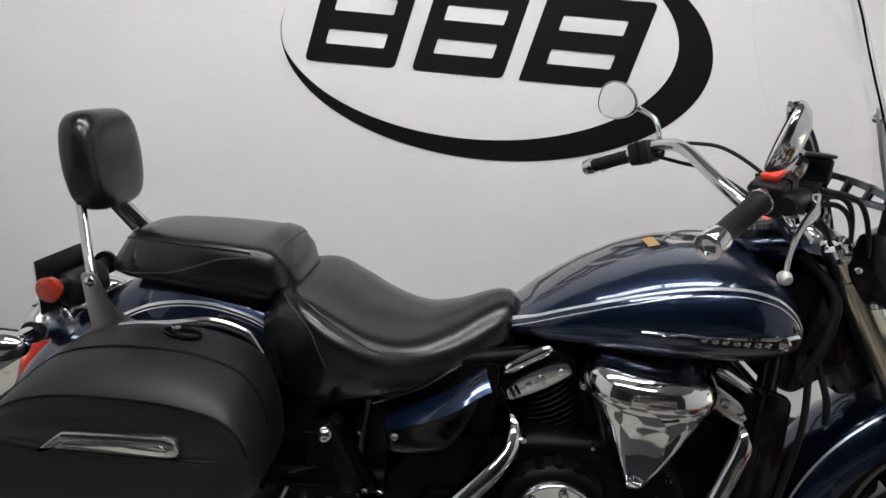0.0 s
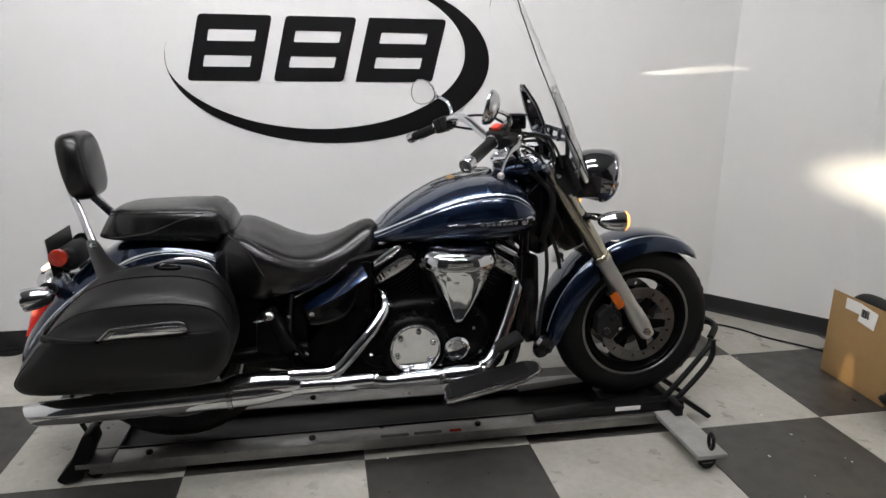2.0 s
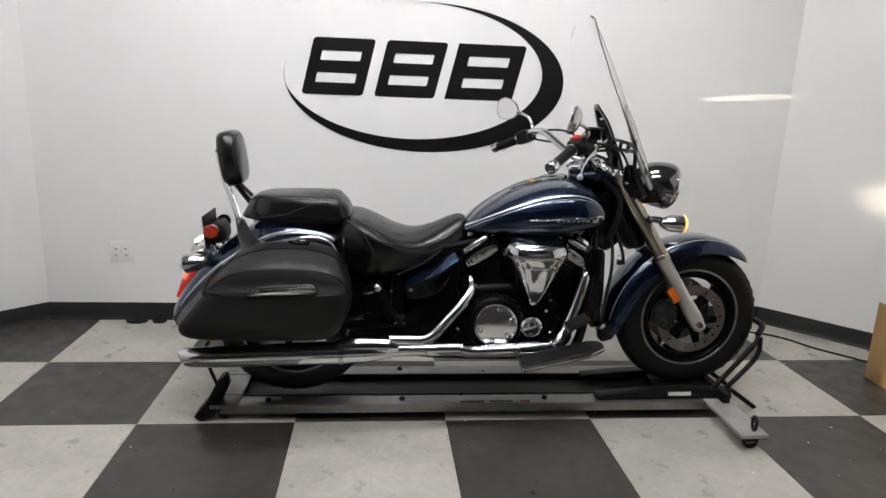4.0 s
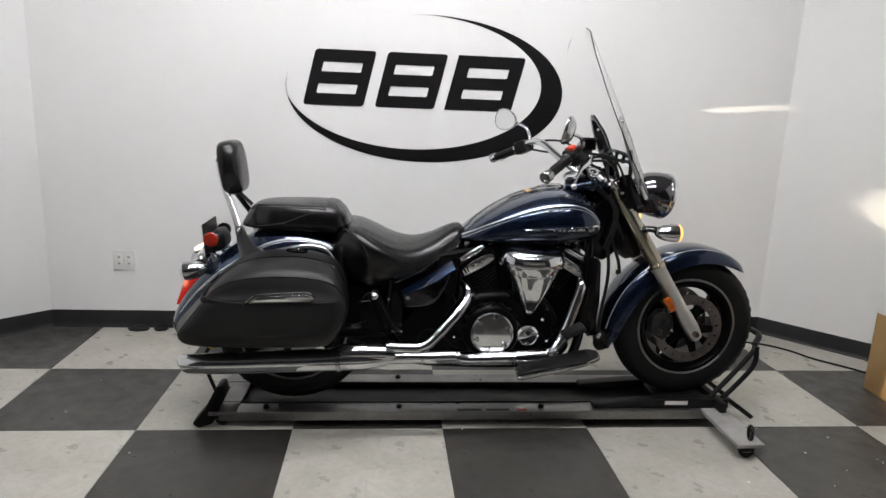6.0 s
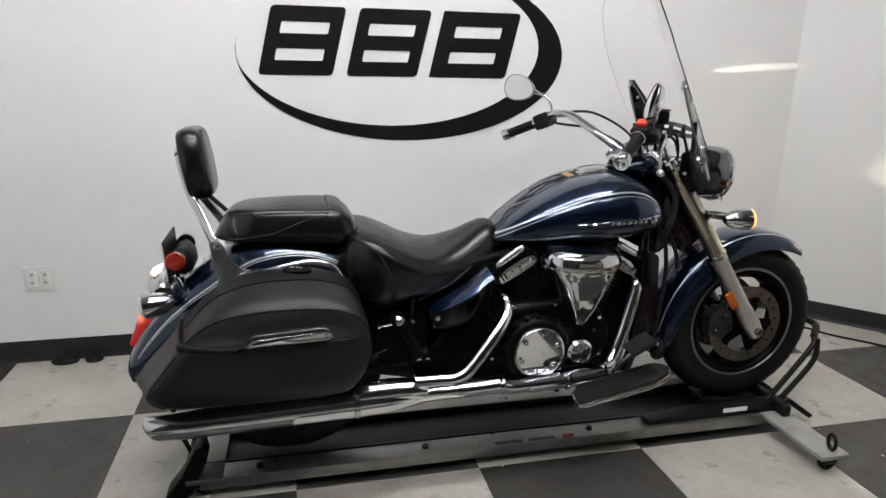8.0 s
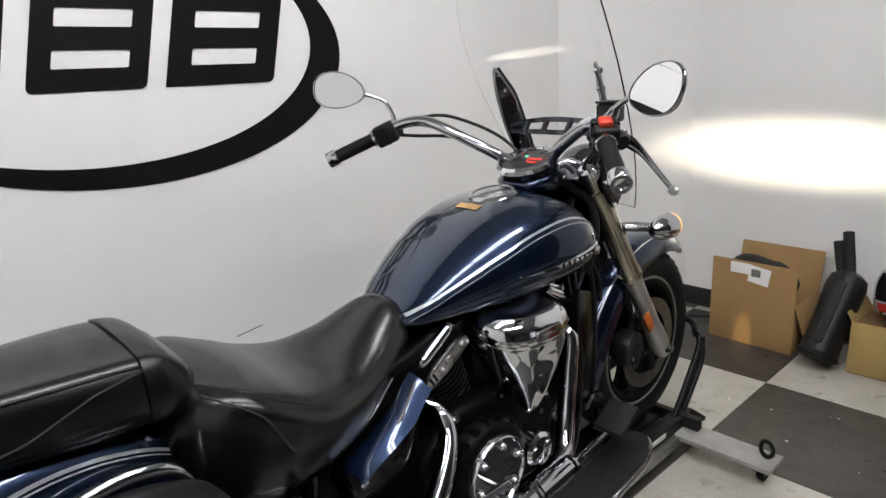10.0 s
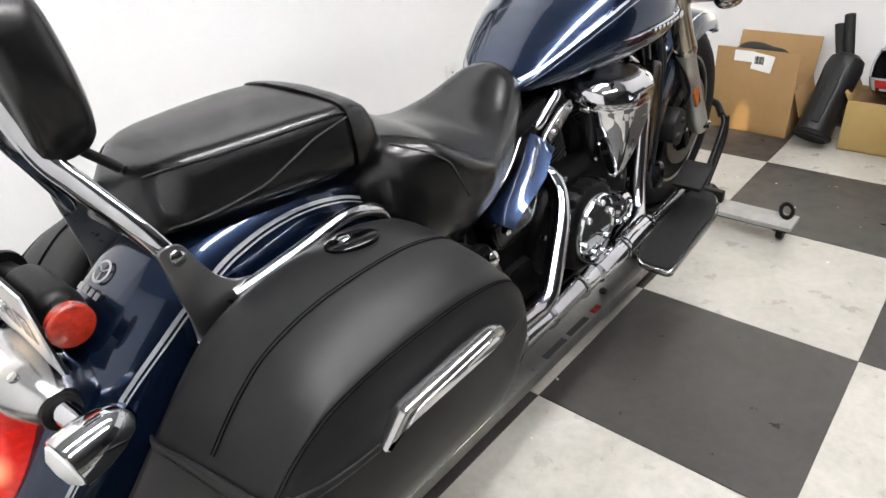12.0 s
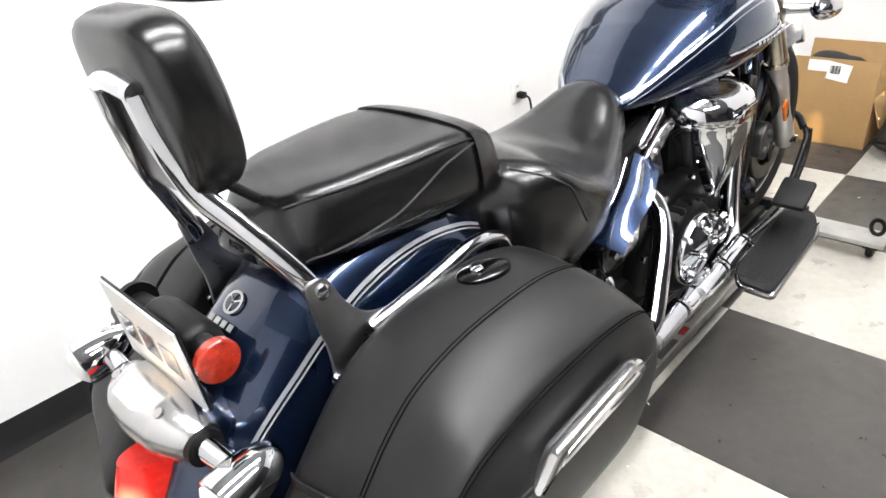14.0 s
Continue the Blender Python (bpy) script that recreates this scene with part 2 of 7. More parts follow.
def spline(pts, n=8):
    """A smooth line through the points (Catmull-Rom)."""
    p = [Vector(a) for a in pts]
    if len(p) < 3:
        return p
    p = [p[0] * 2 - p[1]] + p + [p[-1] * 2 - p[-2]]
    out = []
    for i in range(1, len(p) - 2):
        for k in range(n):
            t = k / n
            a, b, c, d = p[i - 1:i + 3]
            out.append(0.5 * (2 * b + (c - a) * t + (2 * a - 5 * b + 4 * c - d) * t * t + (3 * b - a - 3 * c + d) * t ** 3))
    return out + [p[-2]]


def tube(pts, r, seg=14, n=8, smooth=True, flat=1.0):
    """A pipe along the points; r: one radius, or one at each given point."""
    line = spline(pts, n) if smooth else [Vector(a) for a in pts]
    m = len(line)
    if isinstance(r, (int, float)):
        rad = [r] * m
    else:
        rad = [float(np.interp(i / (m - 1), np.linspace(0, 1, len(r)), r)) for i in range(m)]
    secs, side = [], None
    for i in range(m):
        d = (line[min(i + 1, m - 1)] - line[max(i - 1, 0)]).normalized()
        if side is None:
            side = d.cross(Vector((0, 0, 1)) if abs(d.z) < 0.9 else Vector((0, 1, 0))).normalized()
        side = (side - d * side.dot(d)).normalized()
        up = d.cross(side)
        secs.append([line[i] + (side * math.cos(a) * flat + up * math.sin(a)) * rad[i] for a in (2 * math.pi * k / seg for k in range(seg))])
    return rings(secs)


def lathe(profile, at, axis, seg=32):
    """Turns (radius, height) pairs about an axis through at."""
    q = Vector(axis).normalized().to_track_quat("Z", "Y").to_matrix()
    secs = []
    for r, h in profile:
        secs.append([Vector(at) + q @ Vector((max(r, 1e-4) * math.cos(a), max(r, 1e-4) * math.sin(a), h)) for a in (2 * math.pi * k / seg for k in range(seg))])
    return rings(secs)


def slab(outline, y0, y1, bevel=0.0, seg=2, plane="xz"):
    """An outline in the xz (or xy) plane, extruded from y0 to y1 with rounded edges."""
    bm = bmesh.new()
    put = (lambda a, b, d: (a, d, b)) if plane == "xz" else (lambda a, b, d: (a, b, d))
    lo = [bm.verts.new(put(a, b, y0)) for a, b in outline]
    hi = [bm.verts.new(put(a, b, y1)) for a, b in outline]
    k = len(lo)
    for i in range(k):
        bm.faces.new((lo[i], lo[(i + 1) % k], hi[(i + 1) % k], hi[i]))
    bm.faces.new(lo[::-1])
    bm.faces.new(hi)
    bmesh.ops.recalc_face_normals(bm, faces=bm.faces)
    if bevel > 0:
        edges = [e for e in bm.edges if len(e.link_faces) == 2 and (len(e.link_faces[0].verts) > 4 or len(e.link_faces[1].verts) > 4)] if k > 4 else bm.edges[:]
        bmesh.ops.bevel(bm, geom=edges, offset=bevel, segments=seg, profile=0.5, affect="EDGES")
    return bm


def smooth_loop(pts, n=6):
    """A closed smooth 2D outline through the points."""
    p = [Vector((a, b, 0)) for a, b in pts]
    k = len(p)
    out = []
    for i in range(k):
        a, b, c, d = p[i - 1], p[i], p[(i + 1) % k], p[(i + 2) % k]
        for j in range(n):
            t = j / n
            q = 0.5 * (2 * b + (c - a) * t + (2 * a - 5 * b + 4 * c - d) * t * t + (3 * b - a - 3 * c + d) * t ** 3)
            out.append((q.x, q.y))
    return out


def lerp_table(u, us, vals):
    """A smooth interpolation of a table."""
    i = max(0, min(len(us) - 2, int(np.searchsorted(us, u)) - 1))
    t = (u - us[i]) / (us[i + 1] - us[i])
    g = lambda k: vals[max(0, min(len(vals) - 1, k))]
    a, b, c, d = g(i - 1), g(i), g(i + 1), g(i + 2)
    ta, tb = (c - a) / 2, (d - b) / 2
    return (2 * t ** 3 - 3 * t ** 2 + 1) * b + (t ** 3 - 2 * t ** 2 + t) * ta + (-2 * t ** 3 + 3 * t ** 2) * c + (t ** 3 - t ** 2) * tb


def sgnpow(x, p):
    return math.copysign(abs(x) ** p, x)


# ---- the room ----
T = 0.6096
BACK, LEFT, RIGHT, FRONT, TOP = 1.21, -2.62, 2.50, -7.2, 3.05
CORNERS = [(RIGHT, FRONT), (RIGHT, 0.70), (2.06, BACK), (-2.10, BACK), (LEFT, 0.70), (LEFT, FRONT)]


def wall(name, a, b, label, paint=M_WALL):
    """A wall 12 cm thick, with its face on the line from a to b and the room on the left of that line."""
    d = (Vector((*b, 0)) - Vector((*a, 0)))
    n = d.length
    m = Matrix.Translation((*a, 0)) @ Matrix.Rotation(math.atan2(d.y, d.x), 4, "Z")
    ob = mesh_ob(name, box(-0.05, -0.12, -0.02, n + 0.05, 0, TOP), paint, smooth=False)
    ob.matrix_basis = m
    tagged(ob, label, "wall", kind="structure")
    # vinyl cove base with a rounded top and a small toe
    prof = [(0, 0), (0.012, 0.0), (0.006, 0.012), (0.0035, 0.03), (0.0035, 0.094), (0.0015, 0.1), (0, 0.1)]
    secs = [[(x, p[0], p[1]) for p in prof] for x in np.linspace(0.0, n, max(2, int(n / 0.4)))]
    bb = mesh_ob("baseboard", rings(secs), M_BASE)
    bb.matrix_basis = m
    tagged(bb, "black vinyl cove base along the white wall", "baseboard", kind="structure")
    return ob


SPLIT = -2.7  # south of this line the side walls are unseen and near-black
walls = {}
names = ["wall_east", "wall_corner_right", "wall_north", "wall_corner_left", "wall_west"]
ends = [((RIGHT, SPLIT), CORNERS[1]), (CORNERS[1], CORNERS[2]), (CORNERS[2], CORNERS[3]), (CORNERS[3], CORNERS[4]), (CORNERS[4], (LEFT, SPLIT))]
for nm, (a_, b_) in zip(names, ends):
    walls[nm] = wall(nm, a_, b_, "plain white painted showroom wall with a black base")
# unseen walls added near-black, so reflections and bounce stay as dark as an unlit room
wall("wall_east_far", (RIGHT + 0.004, FRONT), (RIGHT + 0.004, SPLIT - 0.051), "unseen near-black wall standing in for the unlit far showroom", M_WALL_S)
wall("wall_west_far", (LEFT - 0.004, SPLIT - 0.051), (LEFT - 0.004, FRONT), "unseen near-black wall standing in for the unlit far showroom", M_WALL_S)
wall("wall_south", CORNERS[5], CORNERS[0], "unseen near-black wall closing the room, dark like an unlit space", M_WALL_S)
ceil = mesh_ob("ceiling", box(LEFT - 0.2, FRONT - 0.2, TOP, RIGHT + 0.2, BACK + 0.2, TOP + 0.1), M_CEIL, smooth=False)
tagged(ceil, "plain grey ceiling over the showroom", "ceiling", kind="structure")


def ceiling_light(x, y, length, turn):
    """A surface fixture with a white housing and two long lit tubes."""
    f = thing("ceiling_light", "long white ceiling fixture with two lit tubes", "ceiling light", pose(x, y, TOP, 0, 0, turn), "ceiling lights")
    part("housing", box(-length / 2 - 0.03, -0.15, -0.05, length / 2 + 0.03, 0.15, -0.001, 0.008), M_FIXTURE, f)
    for dy in (-0.085, 0.085):
        part("tube", tube([(-length / 2, dy, -0.078), (length / 2, dy, -0.078)], 0.026, 16), M_TUBE, f, "lit white tube")


for x in (-0.85, 0.45):
    for y in (-1.75, -0.45):
        ceiling_light(x, y, 1.2, 0)

# headlamp beam thrown on the wall ahead of the motorcycle
beam = bpy.data.lights.new("headlamp_beam", "SPOT")
beam.energy, beam.color, beam.spot_size, beam.spot_blend, beam.shadow_soft_size = 165.0, (1.0, 0.88, 0.66), radians(62), 1.0, 0.03
beam_ob = new("headlamp_beam", beam)
beam_ob.matrix_basis = look((0.995, 0.205, 0.955), (2.5, 0.19, 0.84)) @ Matrix.Diagonal((1.0, 0.225, 1.0, 1))

# an added narrow spot for the thin line of stray headlamp light on the wall
stray = bpy.data.lights.new("headlamp_stray", "SPOT")
stray.energy, stray.color, stray.spot_size, stray.spot_blend, stray.shadow_soft_size = 50.0, (1.0, 0.90, 0.74), radians(24), 0.7, 0.006
stray_ob = new("headlamp_stray", stray)
stray_ob.matrix_basis = look((0.990, 0.235, 1.02), (1.80, 1.20, 1.345)) @ Matrix.Rotation(radians(-7), 4, "Z") @ Matrix.Diagonal((1.0, 0.075, 1.0, 1))

# the lower edge of the same beam, falling on the carton and the floor before it
low = bpy.data.lights.new("headlamp_spill", "SPOT")
low.energy, low.color, low.spot_size, low.spot_blend, low.shadow_soft_size = 60.0, (1.0, 0.80, 0.50), radians(10), 0.9, 0.01
low_ob = new("headlamp_spill", low)
low_ob.matrix_basis = look((0.995, 0.202, 0.93), (2.155, 0.235, 0.02)) @ Matrix.Diagonal((0.42, 1.0, 1.0, 1))

# ---- wall decal: a crescent ring and three slanted blocks with two slots each ----


def decal(name, outer, holes, parent, material=M_DECAL, y=BACK - 0.0025, thick=0.002):
    """A flat vinyl shape on the north wall, cut from an outline and its holes."""
    cu = bpy.data.curves.new(name, "CURVE")
    cu.dimensions, cu.fill_mode, cu.extrude = "2D", "BOTH", thick / 2
    for loop in (outer, *holes):
        sp = cu.splines.new("POLY")
        sp.points.add(len(loop) - 1)
        for p, (a, b) in zip(sp.points, loop):
            p.co = (a, b, 0, 1)
        sp.use_cyclic_u = True
    tmp = bpy.data.objects.new(name, cu)
    me = bpy.data.meshes.new_from_object(tmp)
    bpy.data.objects.remove(tmp)
    me.materials.clear()
    me.materials.append(material)
    ob = new(name, me)
    ob.matrix_basis = Matrix.Translation((0, y, 0)) @ Matrix.Rotation(radians(90), 4, "X")
    ob.parent = parent
    return ob


sign = thing("wall_decal", "large black vinyl emblem of slotted slanted blocks inside an open ring", "wall decal")


def ring_pt(cx, cz, rx, rz, deg):
    a = radians(deg)
    return cx + rx * math.cos(a), cz + rz * math.sin(a)


outer = [ring_pt(-0.039, 1.379, 0.758, 0.392, d) for d in np.linspace(-183, 91, 100)]
inner = []
for d in np.linspace(93, -186, 100):
    p_ = Vector(ring_pt(-0.107, 1.414, 0.7035, 0.358, d)) - Vector((-0.039, 1.379))
    k_ = math.hypot(p_.x / 0.758, p_.y / 0.392)
    p_ = p_ * min(1.0, 0.997 / k_)  # the two ovals run out into a point
    inner.append((p_.x - 0.039, p_.y + 1.379))
decal("ring", outer + inner, [], sign)


def rounded(pts, r, n=5):
    """An outline with its corners rounded by r (one radius, or one for each)."""
    out, k = [], len(pts)
    for i in range(k):
        p, a, b = Vector(pts[i]), Vector(pts[i - 1]), Vector(pts[(i + 1) % k])
        rr = r[i] if isinstance(r, (list, tuple)) else r
        if rr <= 0:
            out.append(tuple(p))
            continue
        da, db = (a - p), (b - p)
        s = min(rr, da.length * 0.49, db.length * 0.49)
        pa, pb = p + da.normalized() * s, p + db.normalized() * s
        for t in np.linspace(0, 1, n):
            out.append(tuple(pa * (1 - t) ** 2 + p * 2 * t * (1 - t) + pb * t * t))
    return out


SL = 0.24  # slant of the blocks
for x0, w, rim, soft in ((-0.708, 0.325, 0.058, 0.022), (-0.322, 0.325, 0.058, 0.022), (0.060, 0.372, 0.075, 0.022)):
    sk = lambda x, z: (x + SL * (z - 1.275), z)
    square = rim > 0.06  # the last block has square corners at its back
    shape = rounded([sk(x0, 1.278), sk(x0 + w, 1.278), sk(x0 + w, 1.572), sk(x0, 1.572)], [0.004 if square else soft, soft, soft, 0.004 if square else soft], 7)
    slots = [rounded([sk(x0 + rim, z0), sk(x0 + w - rim, z0), sk(x0 + w - rim, z1), sk(x0 + rim, z1)], 0.006, 4) for z0, z1 in ((1.342, 1.392), (1.456, 1.506))]
    decal("block", shape, slots, sign)

# ---- wall outlets ----


def outlet(x, z, label, gangs):
    """A white duplex outlet; gangs gives the middle of each pair of sockets."""
    w_ = 0.035 + 0.026 * (len(gangs) - 1)
    o = thing("wall_outlet", label, "outlet", pose(x, BACK, z))
    part("cover_plate", box(-w_, -0.008, -0.057, w_, 0, 0.057, 0.004), M_OUTLET, o)
    for dx in gangs:
        part("socket", box(dx - 0.017, -0.011, -0.035, dx + 0.017, -0.0082, 0.035, 0.003), M_OUTLET, o)
        for dz in (-0.018, 0.018):
            part("slot", box(dx - 0.006, -0.0125, dz - 0.005, dx + 0.006, -0.0112, dz + 0.005), M_STEEL_L, o)
    part("plate_screw", lathe([(0.0, 0.0), (0.003, 0.0), (0.002, 0.0012), (0.0, 0.0014)], (0, -0.0082, 0), (0, -1, 0), 10), M_CHROME_D, o)
    return o


outlet(-1.69, 0.393, "white duplex outlet with a plate on the wall", (-0.026, 0.026))
outlet(1.135, 0.395, "white single outlet on the wall with a black plug", (0.0,))
plug = thing("power_plug", "black power plug in the wall outlet with its cord", "plug", pose(1.135, BACK - 0.0128, 0.377))
part("plug_body", box(-0.016, -0.040, -0.014, 0.016, 0, 0.014, 0.006), M_RUBBER, plug)
part("cord", tube([(0, -0.038, 0), (0.004, -0.062, -0.02), (0.02, -0.066, -0.14), (0.045, -0.08, -0.30), (0.06, -0.095, -0.366), (0.10, -0.10, -0.3705)], 0.0052, 8), M_RUBBER, plug)

# ---- motorcycle ----
ZB = 0.078
bike = thing("motorcycle", "dark blue cruiser motorcycle with black saddlebags, chrome trim and clear windshield", "motorcycle", pose(0, 0.167, ZB))


def bp(name, bm, material, label="", parent=None, angle=38):
    """A part of the motorcycle, given in its own axes with heights above the floor."""
    bm.transform(Matrix.Translation((0, 0, -ZB)))
    return part(name, bm, material, parent or bike, label, angle)


def ellipse_ring(u, cw, hw, top, bot, n=2.4, nb=None, k=28):
    """A closed cross-section at station u: half-width hw, heights above and below cw."""
    out = []
    for i in range(k):
        a = 2 * math.pi * i / k
        cs, sn = math.cos(a), math.sin(a)
        e = 2.0 / (n if sn >= 0 else (nb or n))
        out.append((u, hw * sgnpow(cs, e), cw + (top if sn >= 0 else bot) * sgnpow(sn, e)))
    return out


# wheels
def wheel(cx, cz, R, width, rim, spokes, name):
    w = new(name)
    w.parent = bike
    w.location = (0, 0, 0)
    hw = width / 2
    prof = [(rim + 0.004, -hw * 0.80), (rim + 0.03, -hw * 0.96), ((R + rim) / 2 + 0.005, -hw), (R - 0.035, -hw * 0.93), (R - 0.015, -hw * 0.72), (R - 0.004, -hw * 0.38), (R, 0),
            (R - 0.004, hw * 0.38), (R - 0.015, hw * 0.72), (R - 0.035, hw * 0.93), ((R + rim) / 2 + 0.005, hw), (rim + 0.03, hw * 0.96), (rim + 0.004, hw * 0.80)]
    bm = lathe(prof, (cx, 0, cz), (0, 1, 0), 72)
    for f in [f for f in bm.faces if len(f.verts) > 4]:
        bm.faces.remove(f)
    # tread grooves: short slanted sipes standing in the shoulder
    bp("tyre", bm, M_RUBBER, "black rubber tyre with worn tread", w)
    # shallow tread: curved ribs standing 1 mm proud of the carcass
    tb = bmesh.new()
    for i in range(44):
        for sgn in (-1, 1):
            a = 2 * math.pi * (i + 0.25 * sgn) / 44
            m = Matrix.Translation((cx, 0, cz)) @ Matrix.Rotation(-a, 4, "Y") @ Matrix.Translation((R - 0.0092, sgn * hw * 0.42, 0)) @ Matrix.Rotation(radians(14 * sgn), 4, "Z") @ Matrix.Rotation(radians(28 * sgn), 4, "X")
            bmesh.ops.create_cube(tb, size=1.0, matrix=m @ Matrix.Diagonal((0.0065, hw * 0.50, R * 0.060, 1)))
    tagged(bp("tread", tb, M_RUBBER, "low tread ribs", w), kind="stuff")
    # rim with a polished lip
    rp = [(rim + 0.010, -hw * 0.84), (rim + 0.012, -hw * 0.78), (rim - 0.006, -hw * 0.70), (rim - 0.020, -hw * 0.5), (rim - 0.024, 0), (rim - 0.020, hw * 0.5), (rim - 0.006, hw * 0.70), (rim + 0.012, hw * 0.78), (rim + 0.010, hw * 0.84),
          (rim - 0.012, hw * 0.84), (rim - 0.032, hw * 0.5), (rim - 0.034, 0), (rim - 0.032, -hw * 0.5), (rim - 0.012, -hw * 0.84)]
    q = rings([[Vector((cx, 0, cz)) + Vector((r * math.cos(a), h, r * math.sin(a))) for r, h in rp] for a in (2 * math.pi * k / 64 for k in range(64))], closed=True)
    bp("rim", q, M_ENGINE, "black cast rim", w)
    for sg in (-1, 1):
        lp = [(rim + 0.012, sg * hw * 0.80), (rim + 0.010, sg * hw * 0.87), (rim + 0.003, sg * hw * 0.89), (rim + 0.001, sg * hw * 0.85), (rim + 0.002, sg * hw * 0.78)]
        q = rings([[Vector((cx, 0, cz)) + Vector((r * math.cos(a), h_, r * math.sin(a))) for r, h_ in lp] for a in (2 * math.pi * k / 64 for k in range(64))], closed=True)
        bp("rim_lip", q, M_LIP, "polished rim lip", w)
    bp("hub", lathe([(0.018, -hw * 0.75), (0.042, -hw * 0.72), (0.05, -hw * 0.3), (0.05, hw * 0.3), (0.042, hw * 0.72), (0.018, hw * 0.75)], (cx, 0, cz), (0, 1, 0), 28), M_ENGINE, "", w)
    for i in range(spokes):
        a = radians(90 + 360 * i / spokes + 20)
        o = []
        for r, half in ((0.035, 0.030), (0.08, 0.017), (0.13, 0.015), (rim - 0.05, 0.022), (rim - 0.024, 0.042)):
            o.append((r, half))
        outline = [(r, -h) for r, h in o] + [(r, h) for r, h in reversed(o)]
        bm = slab(outline, -0.016, 0.016, 0.004)
        bm.transform(Matrix.Translation((cx, 0, cz)) @ Matrix.Rotation(-a, 4, "Y"))
        bp("spoke", bm, M_ENGINE, "", w)
    return w


FA = (1.047, 0.410)   # front axle
FC = (1.075, 0.388)   # centre of the front fender's arc
RA = (-0.617, 0.396)  # rear axle
fw = wheel(*FA, 0.310, 0.13, 0.205, 5, "front_wheel")
wheel(*RA, 0.316, 0.17, 0.212, 5, "rear_wheel")


def disc(cx, cz, y, r0, r1, holes, parent):
    """A drilled brake disc with a black carrier."""
    out = []
    n = 90
    bm = bmesh.new()
    rr = [r0, (r0 * 2 + r1) / 3, (r0 + 2 * r1) / 3, r1]
    front = [[bm.verts.new((cx + r * math.cos(a), y - 0.0025, cz + r * math.sin(a))) for a in (2 * math.pi * k / n for k in range(n))] for r in rr]
    back = [[bm.verts.new((cx + r * math.cos(a), y + 0.0025, cz + r * math.sin(a))) for a in (2 * math.pi * k / n for k in range(n))] for r in rr]
    for i in range(3):
        for k in range(n):
            if i == 1 and k % 5 in (1,):
                continue
            for s in (front, back):
                bm.faces.new((s[i][k], s[i][(k + 1) % n], s[i + 1][(k + 1) % n], s[i + 1][k]))
    for s_i in (0, 3):
        for k in range(n):
            bm.faces.new((front[s_i][k], front[s_i][(k + 1) % n], back[s_i][(k + 1) % n], back[s_i][k]))
    bp("brake_disc", bm, M_DISC, "drilled steel brake disc", parent)
    star = []
    for q in range(10):
        a = 2 * math.pi * q / 10
        for da, r in ((-0.13, r0 + 0.006 if q % 2 == 0 else 0.045), (0.13, r0 + 0.006 if q % 2 == 0 else 0.045)):
            star.append((cx + r * math.cos(a + da), cz + r * math.sin(a + da)))
    bp("disc_carrier", slab(star, y - 0.004, y + 0.004, 0.001), M_ENGINE, "", parent)


disc(*FA, -0.072, 0.105, 0.148, 5, fw)
disc(*FA, 0.072, 0.105, 0.148, 5, fw)

